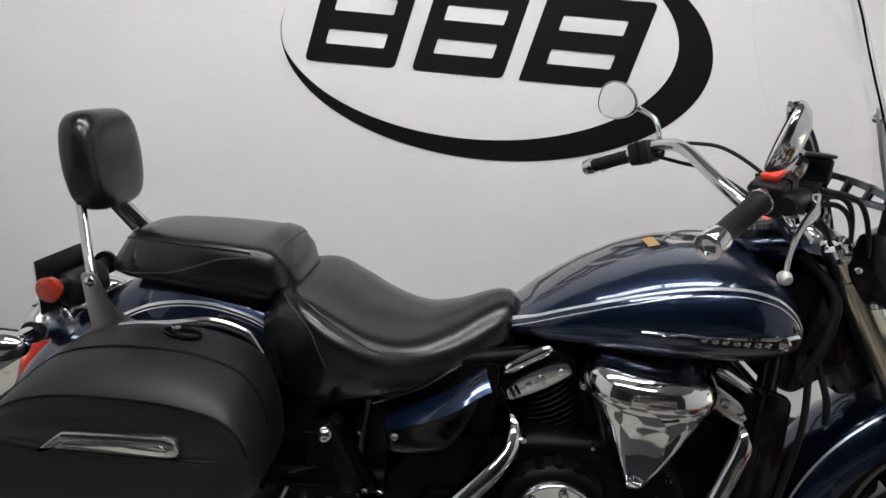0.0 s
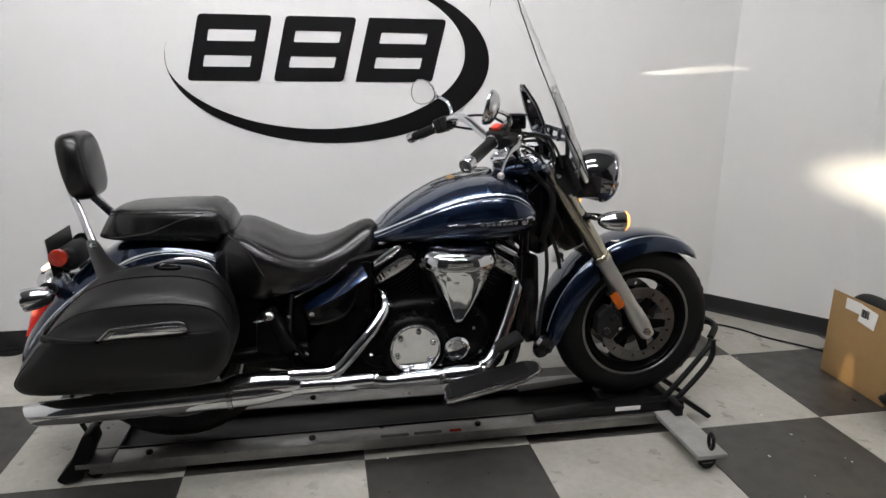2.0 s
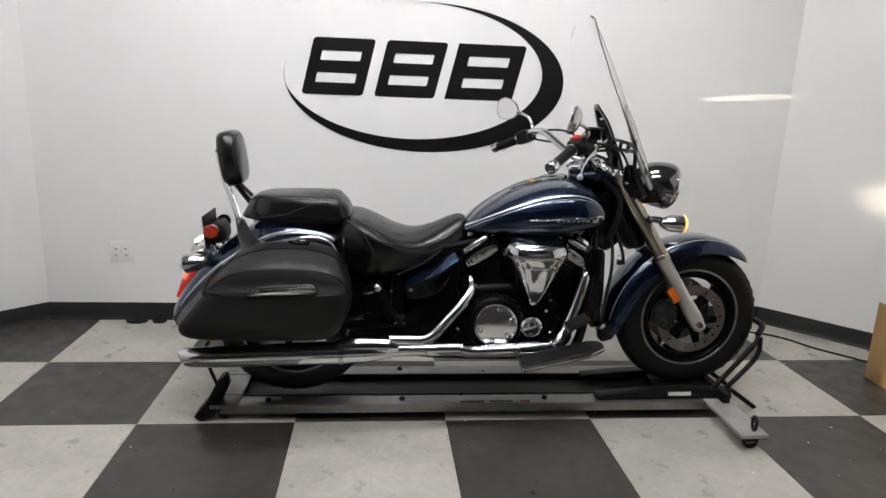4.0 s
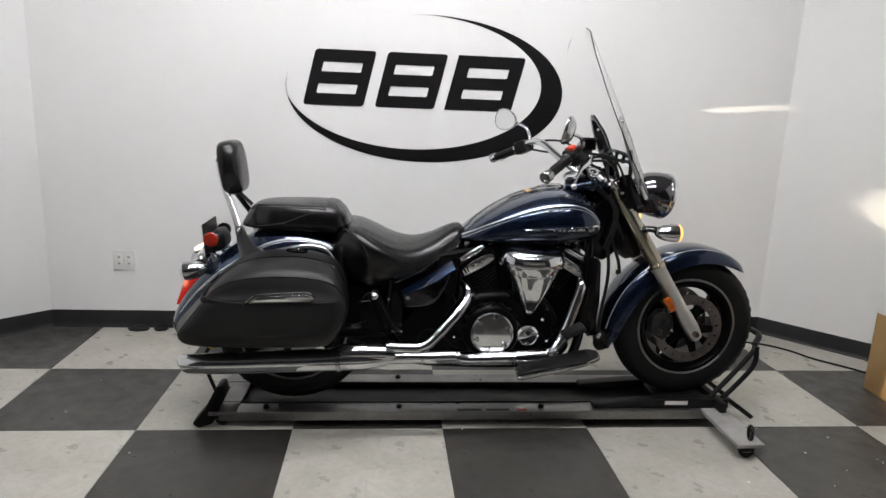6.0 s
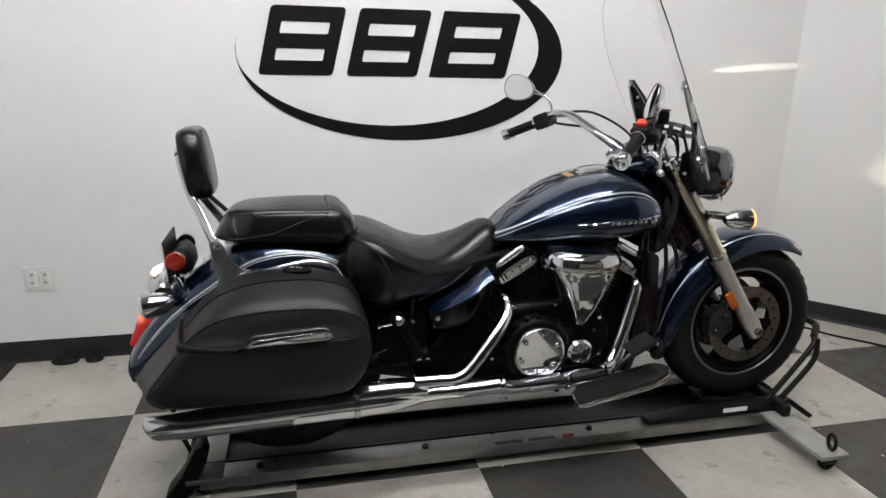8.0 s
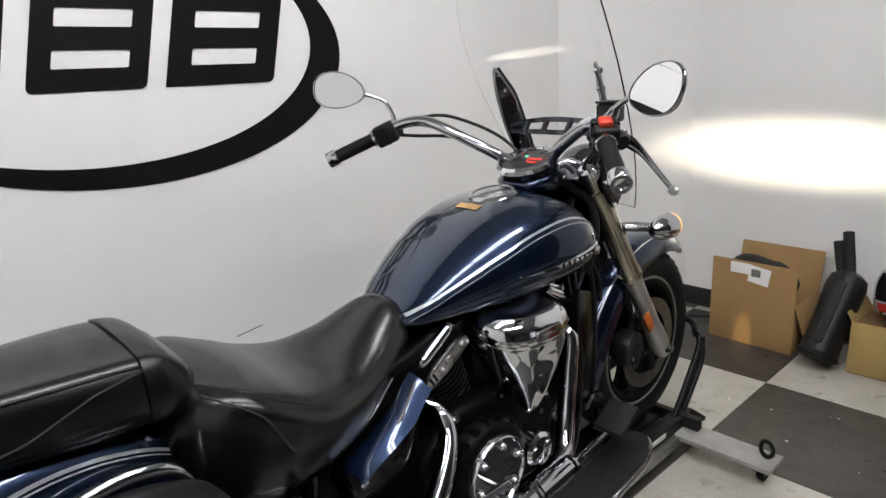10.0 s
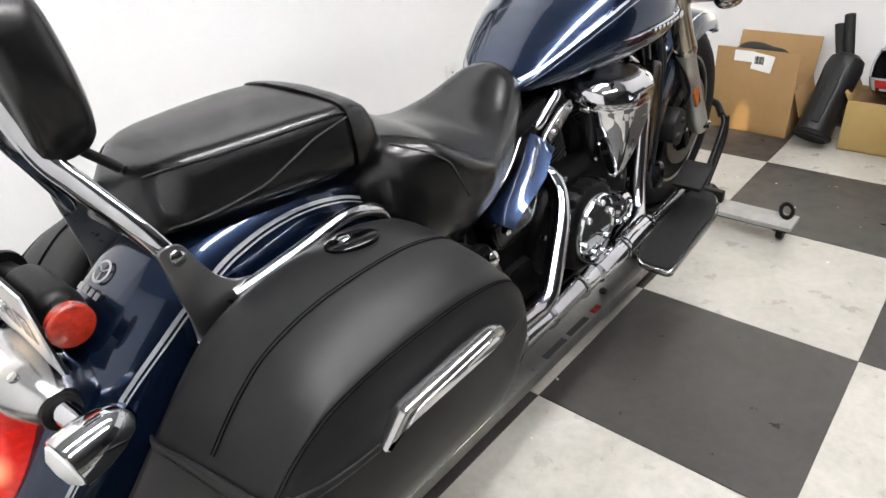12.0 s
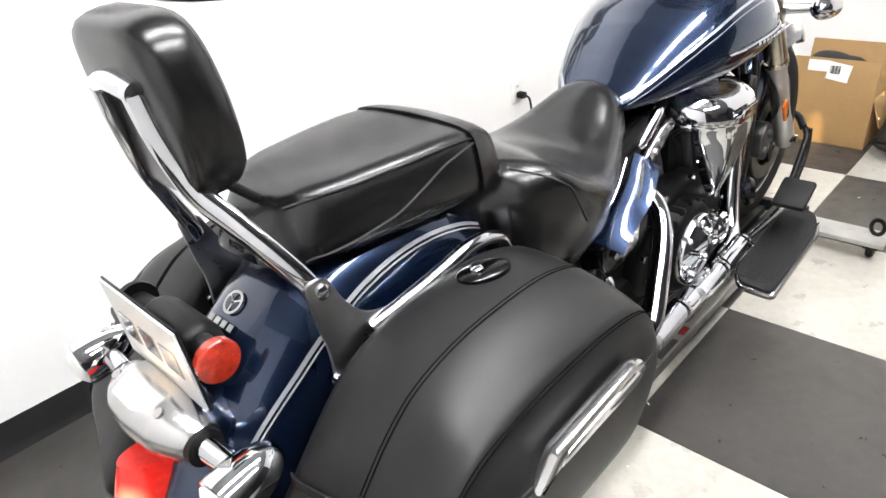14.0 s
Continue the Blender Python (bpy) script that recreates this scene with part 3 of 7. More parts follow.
# front fork
FT = Vector((0.650, 0, 1.012))   # top of the fork legs, on the middle line
FB = Vector((1.055, 0, 0.403))   # bottom
fd = (FB - FT).normalized()
for s in (-1, 1):
    o = Vector((0, s * 0.112, 0))
    fork = new("fork_leg")
    fork.parent = bike
    at = lambda k: FT + o + fd * k
    L_ = (FB - FT).length
    bp("fork_tube", tube([at(-0.02), at(L_ * 0.55)], 0.0235, 24), M_FORK, "", fork)
    bp("fork_cover", lathe([(0.0, 0.05), (0.028, 0.05), (0.031, 0.06), (0.031, L_ * 0.5), (0.034, L_ * 0.505), (0.034, L_ * 0.525), (0.026, L_ * 0.53)], at(0), fd, 28), M_FORK, "satin tan-grey fork cover", fork)
    bp("fork_slider", lathe([(0.026, L_ * 0.50), (0.031, L_ * 0.515), (0.031, L_ * 0.545), (0.0275, L_ * 0.56), (0.0275, L_ * 0.84), (0.031, L_ * 0.88), (0.032, L_ * 0.97), (0.026, L_ * 1.03), (0.012, L_ * 1.045), (0.0, L_ * 1.045)], at(0), fd, 28), M_ALU, "cast aluminium fork slider", fork)
    bp("fork_cap", lathe([(0.027, -0.005), (0.027, -0.022), (0.02, -0.03), (0.0, -0.032)], at(0), fd, 24), M_CHROME, "", fork)
    bp("axle_bolt", lathe([(0.0, -0.006), (0.012, -0.006), (0.012, 0.004), (0.015, 0.005), (0.015, 0.016)], Vector((FA[0], s * 0.150, FA[1])), (0, -s, 0), 6), M_CHROME_D, "", fork)
    rf = at(L_ * 0.755) + Vector((-0.005, s * 0.031, 0))
    m = Matrix.Translation(rf) @ Matrix.Rotation(-math.atan2(-fd.z, fd.x) + radians(90), 4, "Y").inverted()
    q = box(-0.016, -0.005, -0.034, 0.016, 0.005, 0.034, 0.004)
    q.transform(Matrix.Translation(rf + Vector((-0.03, 0, -0.015))) @ Matrix.Rotation(-math.atan2(fd.x, -fd.z), 4, "Y"))
    bp("side_reflector", q, M_ORANGE, "amber side reflector", fork)
    # brake caliper behind the leg
    cal = slab(rounded([(0.870, 0.395), (0.930, 0.365), (0.970, 0.42), (0.960, 0.475), (0.910, 0.50), (0.870, 0.46)], 0.012), s * 0.055, s * 0.105, 0.006)
    cp_ = bp("brake_caliper", cal, M_FIN, "grey twin-piston brake caliper", fork)
    for cu_, cw_ in ((0.905, 0.405), (0.932, 0.455)):
        bp("caliper_piston", lathe([(0.0, 0.008), (0.011, 0.008), (0.014, 0.004), (0.015, -0.004)], (cu_, s * 0.105, cw_), (0, s, 0), 22), M_FIN, "", cp_)
    bp("caliper_bolt", lathe([(0.0, 0.010), (0.007, 0.010), (0.007, -0.002)], (0.955, s * 0.105, 0.415), (0, s, 0), 8), M_CHROME_D, "", cp_)
    bp("brake_hose", tube([(0.93, s * 0.10, 0.49), (0.90, s * 0.125, 0.56), (0.86, s * 0.10, 0.66), (0.80, s * 0.09, 0.76)], 0.005, 8), M_RUBBER, "", cp_)

# triple clamps
for k, h in ((0.0, 0.022), (0.21, 0.028)):
    c = FT + fd * k
    bm = slab(rounded([(-0.042, -0.05), (-0.012, -0.142), (0.030, -0.142), (0.042, -0.05), (0.042, 0.05), (0.030, 0.142), (-0.012, 0.142), (-0.042, 0.05)], 0.02), -h / 2, h / 2, 0.004, plane="xy")
    bm.transform(Matrix.Translation(c) @ Matrix.Rotation(math.atan2(fd.x, -fd.z) * -1, 4, "Y"))
    bp("triple_clamp", bm, M_CHROME_D if k == 0 else M_BLACKP, "")

# front fender, rounded across and skirted
def arc_shell(cx, cz, table, skirt, n_across=17, thick=0.003, steps=44):
    """A mudguard: along (angle, radius, half-width), an arched section with skirts."""
    angs = [a for a, *_ in table]
    rows = []
    for a in np.linspace(angs[0], angs[-1], steps):
        R_ = lerp_table(a, angs, [t[1] for t in table])
        hw = lerp_table(a, angs, [t[2] for t in table])
        dp = lerp_table(a, angs, [t[3] for t in table])
        row = []
        for j in range(n_across):
            f = -1 + 2 * j / (n_across - 1)
            g = f * math.pi / 2
            y = hw * sgnpow(math.sin(g), 0.62)
            drop = dp * (1 - sgnpow(math.cos(g), 0.75) if abs(f) < 1 else 1)
            r = R_ - drop
            row.append((cx + r * math.cos(radians(a)), y, cz + r * math.sin(radians(a))))
        rows.append(row)
    return rows


FFT = [(52, 0.342, 0.040, 0.010), (58, 0.355, 0.070, 0.030), (70, 0.368, 0.086, 0.050), (90, 0.378, 0.092, 0.066), (115, 0.382, 0.094, 0.080), (140, 0.386, 0.096, 0.088), (165, 0.395, 0.098, 0.082), (182, 0.404, 0.098, 0.060), (190, 0.410, 0.085, 0.030)]
ffr = arc_shell(*FC, FFT, 0)
fend = bp("front_fender", sheet(ffr, 0.003), M_NAVY, "dark blue front fender with a silver pinstripe", angle=50)


def ribbon(rows, j0, j1, lift, i0=0, i1=None):
    """A thin painted stripe lying on a sheet of rows, between two fractional columns."""
    out = []
    for r in rows[i0:i1]:
        pts = []
        for jf in (j0, j1):
            k = int(jf)
            t = jf - k
            a, b = Vector(r[k]), Vector(r[min(k + 1, len(r) - 1)])
            pts.append(a.lerp(b, t))
        out.append(pts)
    res = []
    for i, (a, b) in enumerate(out):
        nx = out[min(i + 1, len(out) - 1)][0] - out[max(i - 1, 0)][0]
        nrm = nx.cross(b - a)
        nrm = nrm.normalized() if nrm.length > 0 else Vector((0, 0, 1))
        res.append((a, b, nrm))
    return res


def stripe_on(rows, j0, j1, lift, centre, name, parent, i0=0, i1=None, material=M_STRIPE):
    res = ribbon(rows, j0, j1, lift, i0, i1)
    rr = []
    for a, b, nrm in res:
        out_dir = (a - Vector(centre)).normalized()
        if nrm.dot(out_dir) < 0:
            nrm = -nrm
        rr.append([a + nrm * lift, b + nrm * lift])
    return bp(name, sheet(rr, 0.0004), material, "", parent)


for j in (4.2, 11.5):
    stripe_on(ffr, j, j + 0.35, 0.0032, (FC[0], 0, FC[1]), "pinstripe", fend, 1, 40)

# rear fender: a long arched tail
RFU = [(-0.36, 0.705), (-0.42, 0.768), (-0.50, 0.810), (-0.60, 0.826), (-0.70, 0.814), (-0.78, 0.778), (-0.86, 0.722), (-0.94, 0.655), (-1.015, 0.570), (-1.075, 0.475), (-1.098, 0.410), (-1.092, 0.365)]
RFW = [0.120, 0.125, 0.130, 0.132, 0.132, 0.130, 0.128, 0.125, 0.118, 0.105, 0.088, 0.050]
RFD = [0.10, 0.14, 0.16, 0.17, 0.18, 0.18, 0.17, 0.15, 0.12, 0.09, 0.05, 0.02]
line = spline([(u, 0, w) for u, w in RFU], 5)
rfr = []
for i, p in enumerate(line):
    t = i / (len(line) - 1) * (len(RFU) - 1)
    hw, dp = np.interp(t, range(len(RFW)), RFW), np.interp(t, range(len(RFD)), RFD)
    d = (line[min(i + 1, len(line) - 1)] - line[max(i - 1, 0)]).normalized()
    nrm = Vector((d.z, 0, -d.x))
    if nrm.dot(p - Vector((RA[0], 0, RA[1]))) < 0:
        nrm = -nrm
    row = []
    for j in range(21):
        f = -1 + 2 * j / 20
        g = f * math.pi / 2
        y = hw * sgnpow(math.sin(g), 0.70)
        q = p - nrm * dp * (1 - sgnpow(max(math.cos(g), 0), 0.85))
        row.append((q.x, y, q.z))
    rfr.append(row)
rfend = bp("rear_fender", sheet(rfr, 0.003), M_NAVY, "dark blue rear fender with silver pinstripes", angle=50)
for j in (4.3, 15.2):
    stripe_on(rfr, j, j + 0.30, 0.0032, (RA[0], 0, RA[1]), "pinstripe", rfend, 4, 46)
    stripe_on(rfr, j + (0.55 if j > 10 else -0.30), j + (0.68 if j > 10 else -0.17), 0.0032, (RA[0], 0, RA[1]), "pinstripe", rfend, 4, 46)

# plain silver roundel and bars on the crown of the fender
i_ = min(range(len(rfr)), key=lambda k: abs(rfr[k][10][0] + 0.828))
fp, fn = Vector(rfr[i_][10]), (Vector(rfr[i_ + 1][10]) - Vector(rfr[i_ - 1][10])).normalized()
fm_ = Matrix((fn.cross(Vector((0, 1, 0))), Vector((0, 1, 0)), fn)).transposed().to_4x4()
fm_.translation = fp + Vector((0, 0.012, 0))
up_ = 1.0 if fm_.col[0].z > 0 else -1.0
loop_ = [[(0.0040 * up_ + 0.0006 * math.cos(b), (0.016 + 0.0022 * math.sin(b)) * math.cos(a), (0.016 + 0.0022 * math.sin(b)) * math.sin(a)) for b in np.linspace(0, 2 * math.pi, 7)[:-1]] for a in np.linspace(0, 2 * math.pi, 29)[:-1]]
q = rings(loop_, closed=True)
for a in (90, 210, 330):
    add(q, box(-0.0006 + 0.004 * up_, 0.002, -0.0012, 0.0006 + 0.004 * up_, 0.015, 0.0012, m=Matrix.Rotation(radians(a), 4, "X")))
q.transform(fm_)
bp("emblem", q, M_ALU, "thin silver roundel", rfend)
for k_ in range(4):
    q = box(-0.0006 + 0.004 * up_, -0.030 + 0.016 * k_, 0.026, 0.0006 + 0.004 * up_, -0.020 + 0.016 * k_, 0.036)
    q.transform(fm_)
    bp("emblem_bar", q, M_ALU, "", rfend)

# fuel tank
TU = [0.030, 0.06, 0.10, 0.15, 0.20, 0.28, 0.36, 0.44, 0.50, 0.55, 0.585, 0.608, 0.618]
TT = [0.795, 0.812, 0.848, 0.885, 0.918, 0.958, 0.984, 0.994, 0.988, 0.966, 0.930, 0.890, 0.862]
TBm = [0.772, 0.766, 0.762, 0.760, 0.760, 0.760, 0.762, 0.768, 0.775, 0.786, 0.800, 0.822, 0.842]
TH = [0.060, 0.090, 0.117, 0.141, 0.162, 0.189, 0.205, 0.213, 0.212, 0.201, 0.177, 0.130, 0.056]


def tank_ring(u, k=44):
    top, bot, hw = (lerp_table(u, TU, t) for t in (TT, TBm, TH))
    cw = bot + (top - bot) * 0.42
    return ellipse_ring(u, cw, hw, top - cw, cw - bot, 2.55, 2.5, k)


us = [TU[0] + (TU[-1] - TU[0]) * i / 50 for i in range(51)]
tank = bp("fuel_tank", rings([tank_ring(u) for u in us]), M_NAVY, "dark blue metallic teardrop fuel tank", angle=60)


def tank_pt(u, w, side=-1, lift=0.0012):
    """The point of the tank's flank at station u and height w."""
    top, bot, hw = (lerp_table(u, TU, t) for t in (TT, TBm, TH))
    cw = bot + (top - bot) * 0.42
    h = (top - cw) if w >= cw else (cw - bot)
    n = 2.55 if w >= cw else 2.5
    y = hw * max(0.0, 1 - abs((w - cw) / h) ** n) ** (1 / n)
    return Vector((u, side * (y + lift), w))


for s in (-1, 1):
    path = spline([(0.055, 0, 0.800), (0.14, 0, 0.846), (0.24, 0, 0.892), (0.34, 0, 0.928), (0.44, 0, 0.944), (0.51, 0, 0.936), (0.555, 0, 0.910), (0.582, 0, 0.875)], 8)
    for off, wd in ((0.0, 0.0045), (-0.011, 0.0018)):
        rows = []
        for p in path:
            rows.append([tank_pt(p.x, p.z + off - wd / 2, s), tank_pt(p.x, p.z + off + wd / 2, s)])
        bp("pinstripe", sheet(rows, 0.0004), M_STRIPE, "", tank)
    # the rolled seam round the tank's foot
    foot = spline([(0.20, 0, 0.7655), (0.32, 0, 0.7665), (0.42, 0, 0.772), (0.50, 0, 0.780), (0.552, 0, 0.795), (0.585, 0, 0.816), (0.603, 0, 0.842)], 6)
    bp("tank_seam", tube([tank_pt(p.x, p.z, s, 0.0005) for p in foot], [0.001, 0.003, 0.003, 0.003, 0.003, 0.0025, 0.001], 8, smooth=False), M_NAVY, "", tank)
    # chrome wing-shaped badge
    rows = []
    for u in np.linspace(0.285, 0.592, 30):
        t = (u - 0.285) / 0.307
        half = 0.0025 + 0.0135 * t ** 1.4 * (1 if t < 0.93 else (1 - t) / 0.07 * 0.9 + 0.1)
        wc = 0.846 + 0.012 * t
        ring_ = []
        for a in np.linspace(0, 2 * math.pi, 9)[:-1]:
            p = tank_pt(min(u, 0.612), wc + half * math.sin(a), s, 0.001 + 0.006 * max(0, math.cos(a)))
            ring_.append(p)
        rows.append(ring_)
    bp("badge", rings(rows), M_CHROME, "chrome wing badge", tank)
    rows = []
    for u in np.linspace(0.345, 0.572, 22):
        t = (u - 0.285) / 0.307
        half = (0.0025 + 0.0135 * t ** 1.4) * 0.62
        rows.append([tank_pt(u, 0.846 + 0.012 * t + half * f, s, 0.0074) for f in (-1, -0.4, 0.4, 1)])
    bp("badge_field", sheet(rows, 0.0006), M_BLACKP, "dark field of the badge", tank)
    for k_, u in enumerate(np.linspace(0.392, 0.505, 7)):
        t = (u - 0.285) / 0.307
        hh = 0.0034 + 0.0026 * t
        p = tank_pt(u, 0.8465 + 0.012 * t, s, 0.0086)
        q = box(-0.0056, -0.0016, -hh, 0.0056, 0.0016, hh, 0.0012)
        if k_ % 2:
            add(q, box(-0.0050, -0.0016, -hh * 0.4, 0.0075, 0.0016, hh * 0.25, 0.0008))
        q.transform(Matrix.Translation(p) @ Matrix.Rotation(0.3, 4, "Y"))
        bp("badge_block", q, M_CHROME, "", tank)
    p = tank_pt(0.537, 0.857, s, 0.0085)
    bp("badge_medallion", lathe([(0.0, -0.002), (0.011, -0.002), (0.011, 0.003), (0.007, 0.004), (0.0, 0.004)], p, (0, s, 0), 20), M_CHROME, "", tank)
bp("filler_cap", lathe([(0.062, -0.012), (0.062, 0.0), (0.056, 0.005), (0.050, 0.006), (0.047, 0.004), (0.020, 0.006), (0.0, 0.007)], (0.412, 0, 0.992), (-0.16, 0, 1), 40), M_CHROME_D, "satin chrome fuel cap", tank)
rows = [[(u, v, lerp_table(u, TU, TT) + 0.0015 - 0.35 * v * v - abs(v) * 0.01) for v in np.linspace(-0.035, 0.035, 5)] for u in np.linspace(0.315, 0.337, 3)]
bp("warning_label", sheet(rows, 0.0005), M_CARD, "small tan warning label", tank)

# rider's seat: dished, with a raised tail and a wide skirt
SU = [-0.455, -0.42, -0.36, -0.30, -0.22, -0.14, -0.06, 0.00, 0.04, 0.062, 0.072]
ST = [0.806, 0.832, 0.833, 0.815, 0.780, 0.768, 0.792, 0.822, 0.834, 0.826, 0.798]
SW = [0.040, 0.090, 0.162, 0.184, 0.186, 0.166, 0.138, 0.112, 0.090, 0.070, 0.042]
SO = [0.120, 0.165, 0.198, 0.214, 0.206, 0.172, 0.140, 0.113, 0.091, 0.071, 0.043]  # half-width under the seam
SE = [0.800, 0.830, 0.822, 0.788, 0.746, 0.724, 0.722, 0.735, 0.757, 0.770, 0.772]  # height of the edge seam
SB = [0.640, 0.620, 0.610, 0.612, 0.632, 0.640, 0.655, 0.680, 0.705, 0.730, 0.745]
seat_rows = []
for u in [SU[0] + (SU[-1] - SU[0]) * i / 44 for i in range(45)]:
    top, hw, edge, bot, hwo = (lerp_table(u, SU, t) for t in (ST, SW, SE, SB, SO))
    d, roll = top - edge, 0.016 + 0.45 * (hwo - hw)  # the hip pads roll over from the seam to the flank
    low_ = edge - roll - bot
    prof = [(0.0, top), (0.35, top - 0.055 * d), (0.60, top - 0.19 * d), (0.78, top - 0.37 * d), (0.90, top - 0.58 * d), (0.97, top - 0.80 * d), (1.0, edge)]
    prof = [(a * hw, w) for a, w in prof] + [(hw + (hwo - hw) * math.sin(a), edge - roll * (1 - math.cos(a)) - 0.002) for a in (0.5, 1.0, 1.57)]
    prof += [(0.99 * hwo, edge - roll - 0.35 * low_), (0.95 * hwo, edge - roll - 0.75 * low_), (0.86 * hwo, bot), (0.5 * hw, bot), (0.0, bot)]
    right = [(u, -a, w) for a, w in prof]
    left = [(u, a, w) for a, w in prof[1:-1]][::-1]
    seat_rows.append(right + left)
seat = bp("rider_seat", rings(seat_rows), M_LEATHER, "black vinyl dished rider seat", angle=80)


def on_rows(rws, i, f):
    """A point of a skinned surface at station i and fractional place f round the section."""
    i0, f0 = min(int(i), len(rws) - 2), int(f)
    a = Vector(rws[i0][f0]).lerp(Vector(rws[i0][f0 + 1]), f - f0)
    b = Vector(rws[i0 + 1][f0]).lerp(Vector(rws[i0 + 1][f0 + 1]), f - f0)
    return a.lerp(b, i - i0)


for s in (1, -1):
    bp("seat_piping", tube([(a, b * s, c) for a, b, c in (seat_rows[i][6] for i in range(3, 23, 2))], 0.0016, 8, 3), M_LEATHER, "", seat)
    # stitched seam slanting down the hip pad
    pts = [on_rows(seat_rows, 4 + 9 * t, 7.0 + 3.0 * t) for t in np.linspace(0, 1, 12)]
    bp("seam", tube([(p.x, p.y * 1.004 * s, p.z + 0.0006) for p in pts], 0.0016, 6, 2), M_THREAD, "", seat)

# passenger seat with a strap
PU = [-0.768, -0.766, -0.759, -0.744, -0.720, -0.69, -0.595, -0.50, -0.445, -0.408, -0.388]
PT = [0.862, 0.880, 0.895, 0.904, 0.909, 0.911, 0.913, 0.912, 0.904, 0.876, 0.842]
PW = [0.018, 0.036, 0.062, 0.086, 0.106, 0.119, 0.134, 0.140, 0.136, 0.120, 0.086]
PBm = [0.822, 0.819, 0.816, 0.813, 0.811, 0.810, 0.808, 0.806, 0.806, 0.810, 0.818]
ps_rows = []
for u in [PU[0] + (PU[-1] - PU[0]) * (0.10 * i / 12 if i < 12 else 0.10 + 0.90 * (i - 12) / 30) for i in range(43)]:
    top, hw, bot = (lerp_table(u, PU, t) for t in (PT, PW, PBm))
    h = top - bot
    prof = [(0.0, top), (0.45, top - 0.001), (0.72, top - 0.004), (0.84, top - 0.008), (0.905, top - 0.016), (0.955, top - 0.036), (1.0, bot + h * 0.30), (0.995, bot + 0.012), (0.93, bot), (0.0, bot)]
    back = max(0.0, min(1.0, (-0.66 - u) / 0.10))  # the rear face leans out towards its foot
    lean = lambda w: 0.55 * back * (w - 0.905)
    right = [(u + lean(w), -hw * a, w) for a, w in prof]
    left = [(u + lean(w), hw * a, w) for a, w in prof[1:-1]][::-1]
    ps_rows.append(right + left)
pseat = bp("passenger_seat", rings(ps_rows), M_LEATHER, "black vinyl passenger seat with a grab strap", angle=65)
for s in (1, -1):
    bp("seat_piping", tube([(a, b * s * 1.004, c + 0.001) for a, b, c in (ps_rows[i][4] for i in range(4, 37, 2))], 0.0022, 8, 3), M_LEATHER, "", pseat)
for s in (1, -1):
    pts = [on_rows(ps_rows, 11 + 23 * t, 7.6 - 3.3 * t ** 0.8) for t in np.linspace(0, 1, 22)]
    pts = [(p.x, p.y * 1.005 * s, p.z) for p in pts]
    bp("seam", tube(pts, 0.0016, 6, 2), M_THREAD, "", pseat)
idx = [34, 35, 36, 37, 38]
srow = []
for i in idx:
    r = ps_rows[i]
    half = r[:9]
    full = [Vector((a, -b, c)) for a, b, c in half[::-1]] + [Vector(p) for p in half[1:]]
    srow.append([p + (p - Vector((p.x, 0, 0.84))).normalized() * 0.0055 for p in full])
bp("grab_strap", sheet(srow, 0.003), M_LEATHER, "wide black strap across the seat", pseat)

# backrest and its bars
pad_o = rounded([(-0.088, -0.104), (0.088, -0.104), (0.114, 0.0), (0.090, 0.104), (-0.090, 0.104), (-0.114, 0.0)], [0.05, 0.05, 0.06, 0.05, 0.05, 0.06], 8)
bm = rings([[(a * g - 0.0, y_, b * g) for a, b in pad_o] for y_, g in ((-0.042, 0.20), (-0.041, 0.60), (-0.038, 0.80), (-0.032, 0.905), (-0.026, 0.945), (-0.018, 0.985), (0.0, 1.0), (0.014, 0.99), (0.026, 0.96), (0.032, 0.91), (0.035, 0.80), (0.036, 0.3))])
bm.transform(Matrix.Translation((-0.850, 0, 1.034)) @ Matrix.Rotation(radians(-8), 4, "Y") @ Matrix.Rotation(radians(90), 4, "Z"))
backrest = bp("backrest", bm, M_LEATHER, "rounded black vinyl passenger backrest", angle=70)
for s in (-1, 1):
    bp("backrest_bar", tube([(-0.795, s * 0.148, 0.800), (-0.812, s * 0.132, 0.840), (-0.846, s * 0.088, 0.905), (-0.868, s * 0.062, 0.948), (-0.884, s * 0.050, 1.01), (-0.892, s * 0.046, 1.06)], 0.0155, 16, flat=0.62), M_CHROME, "chrome backrest bar")
    pl = slab(rounded([(-0.818, 0.828), (-0.786, 0.828), (-0.762, 0.776), (-0.735, 0.744), (-0.690, 0.733), (-0.692, 0.714), (-0.742, 0.712), (-0.764, 0.700), (-0.774, 0.668), (-0.784, 0.648), (-0.800, 0.650), (-0.800, 0.720), (-0.808, 0.760)], [0.012, 0.012, 0.03, 0.03, 0.006, 0.006, 0.02, 0.02, 0.01, 0.008, 0.008, 0.02, 0.02]), s * 0.150, s * 0.157, 0.002)
    bp("bar_bracket", pl, M_SATIN, "satin steel backrest bracket")
    for w_, u_ in ((0.678, -0.797), (0.812, -0.796)):
        bp("bolt", lathe([(0.0, -0.002), (0.010, -0.002), (0.010, 0.006), (0.005, 0.009), (0.0, 0.009)], (u_, s * 0.157, w_), (0, s, 0), 16), M_CHROME)
    bp("bag_rail", tube([(-0.735, s * 0.157, 0.722), (-0.69, s * 0.162, 0.731), (-0.62, s * 0.168, 0.746), (-0.54, s * 0.169, 0.760), (-0.475, s * 0.165, 0.742), (-0.445, s * 0.158, 0.700)], 0.0115, 12), M_CHROME, "chrome saddlebag guard rail")
bp("bar_crosspiece", tube([(-0.892, -0.046, 1.06), (-0.897, 0, 1.07), (-0.892, 0.046, 1.06)], 0.0125, 14), M_CHROME)
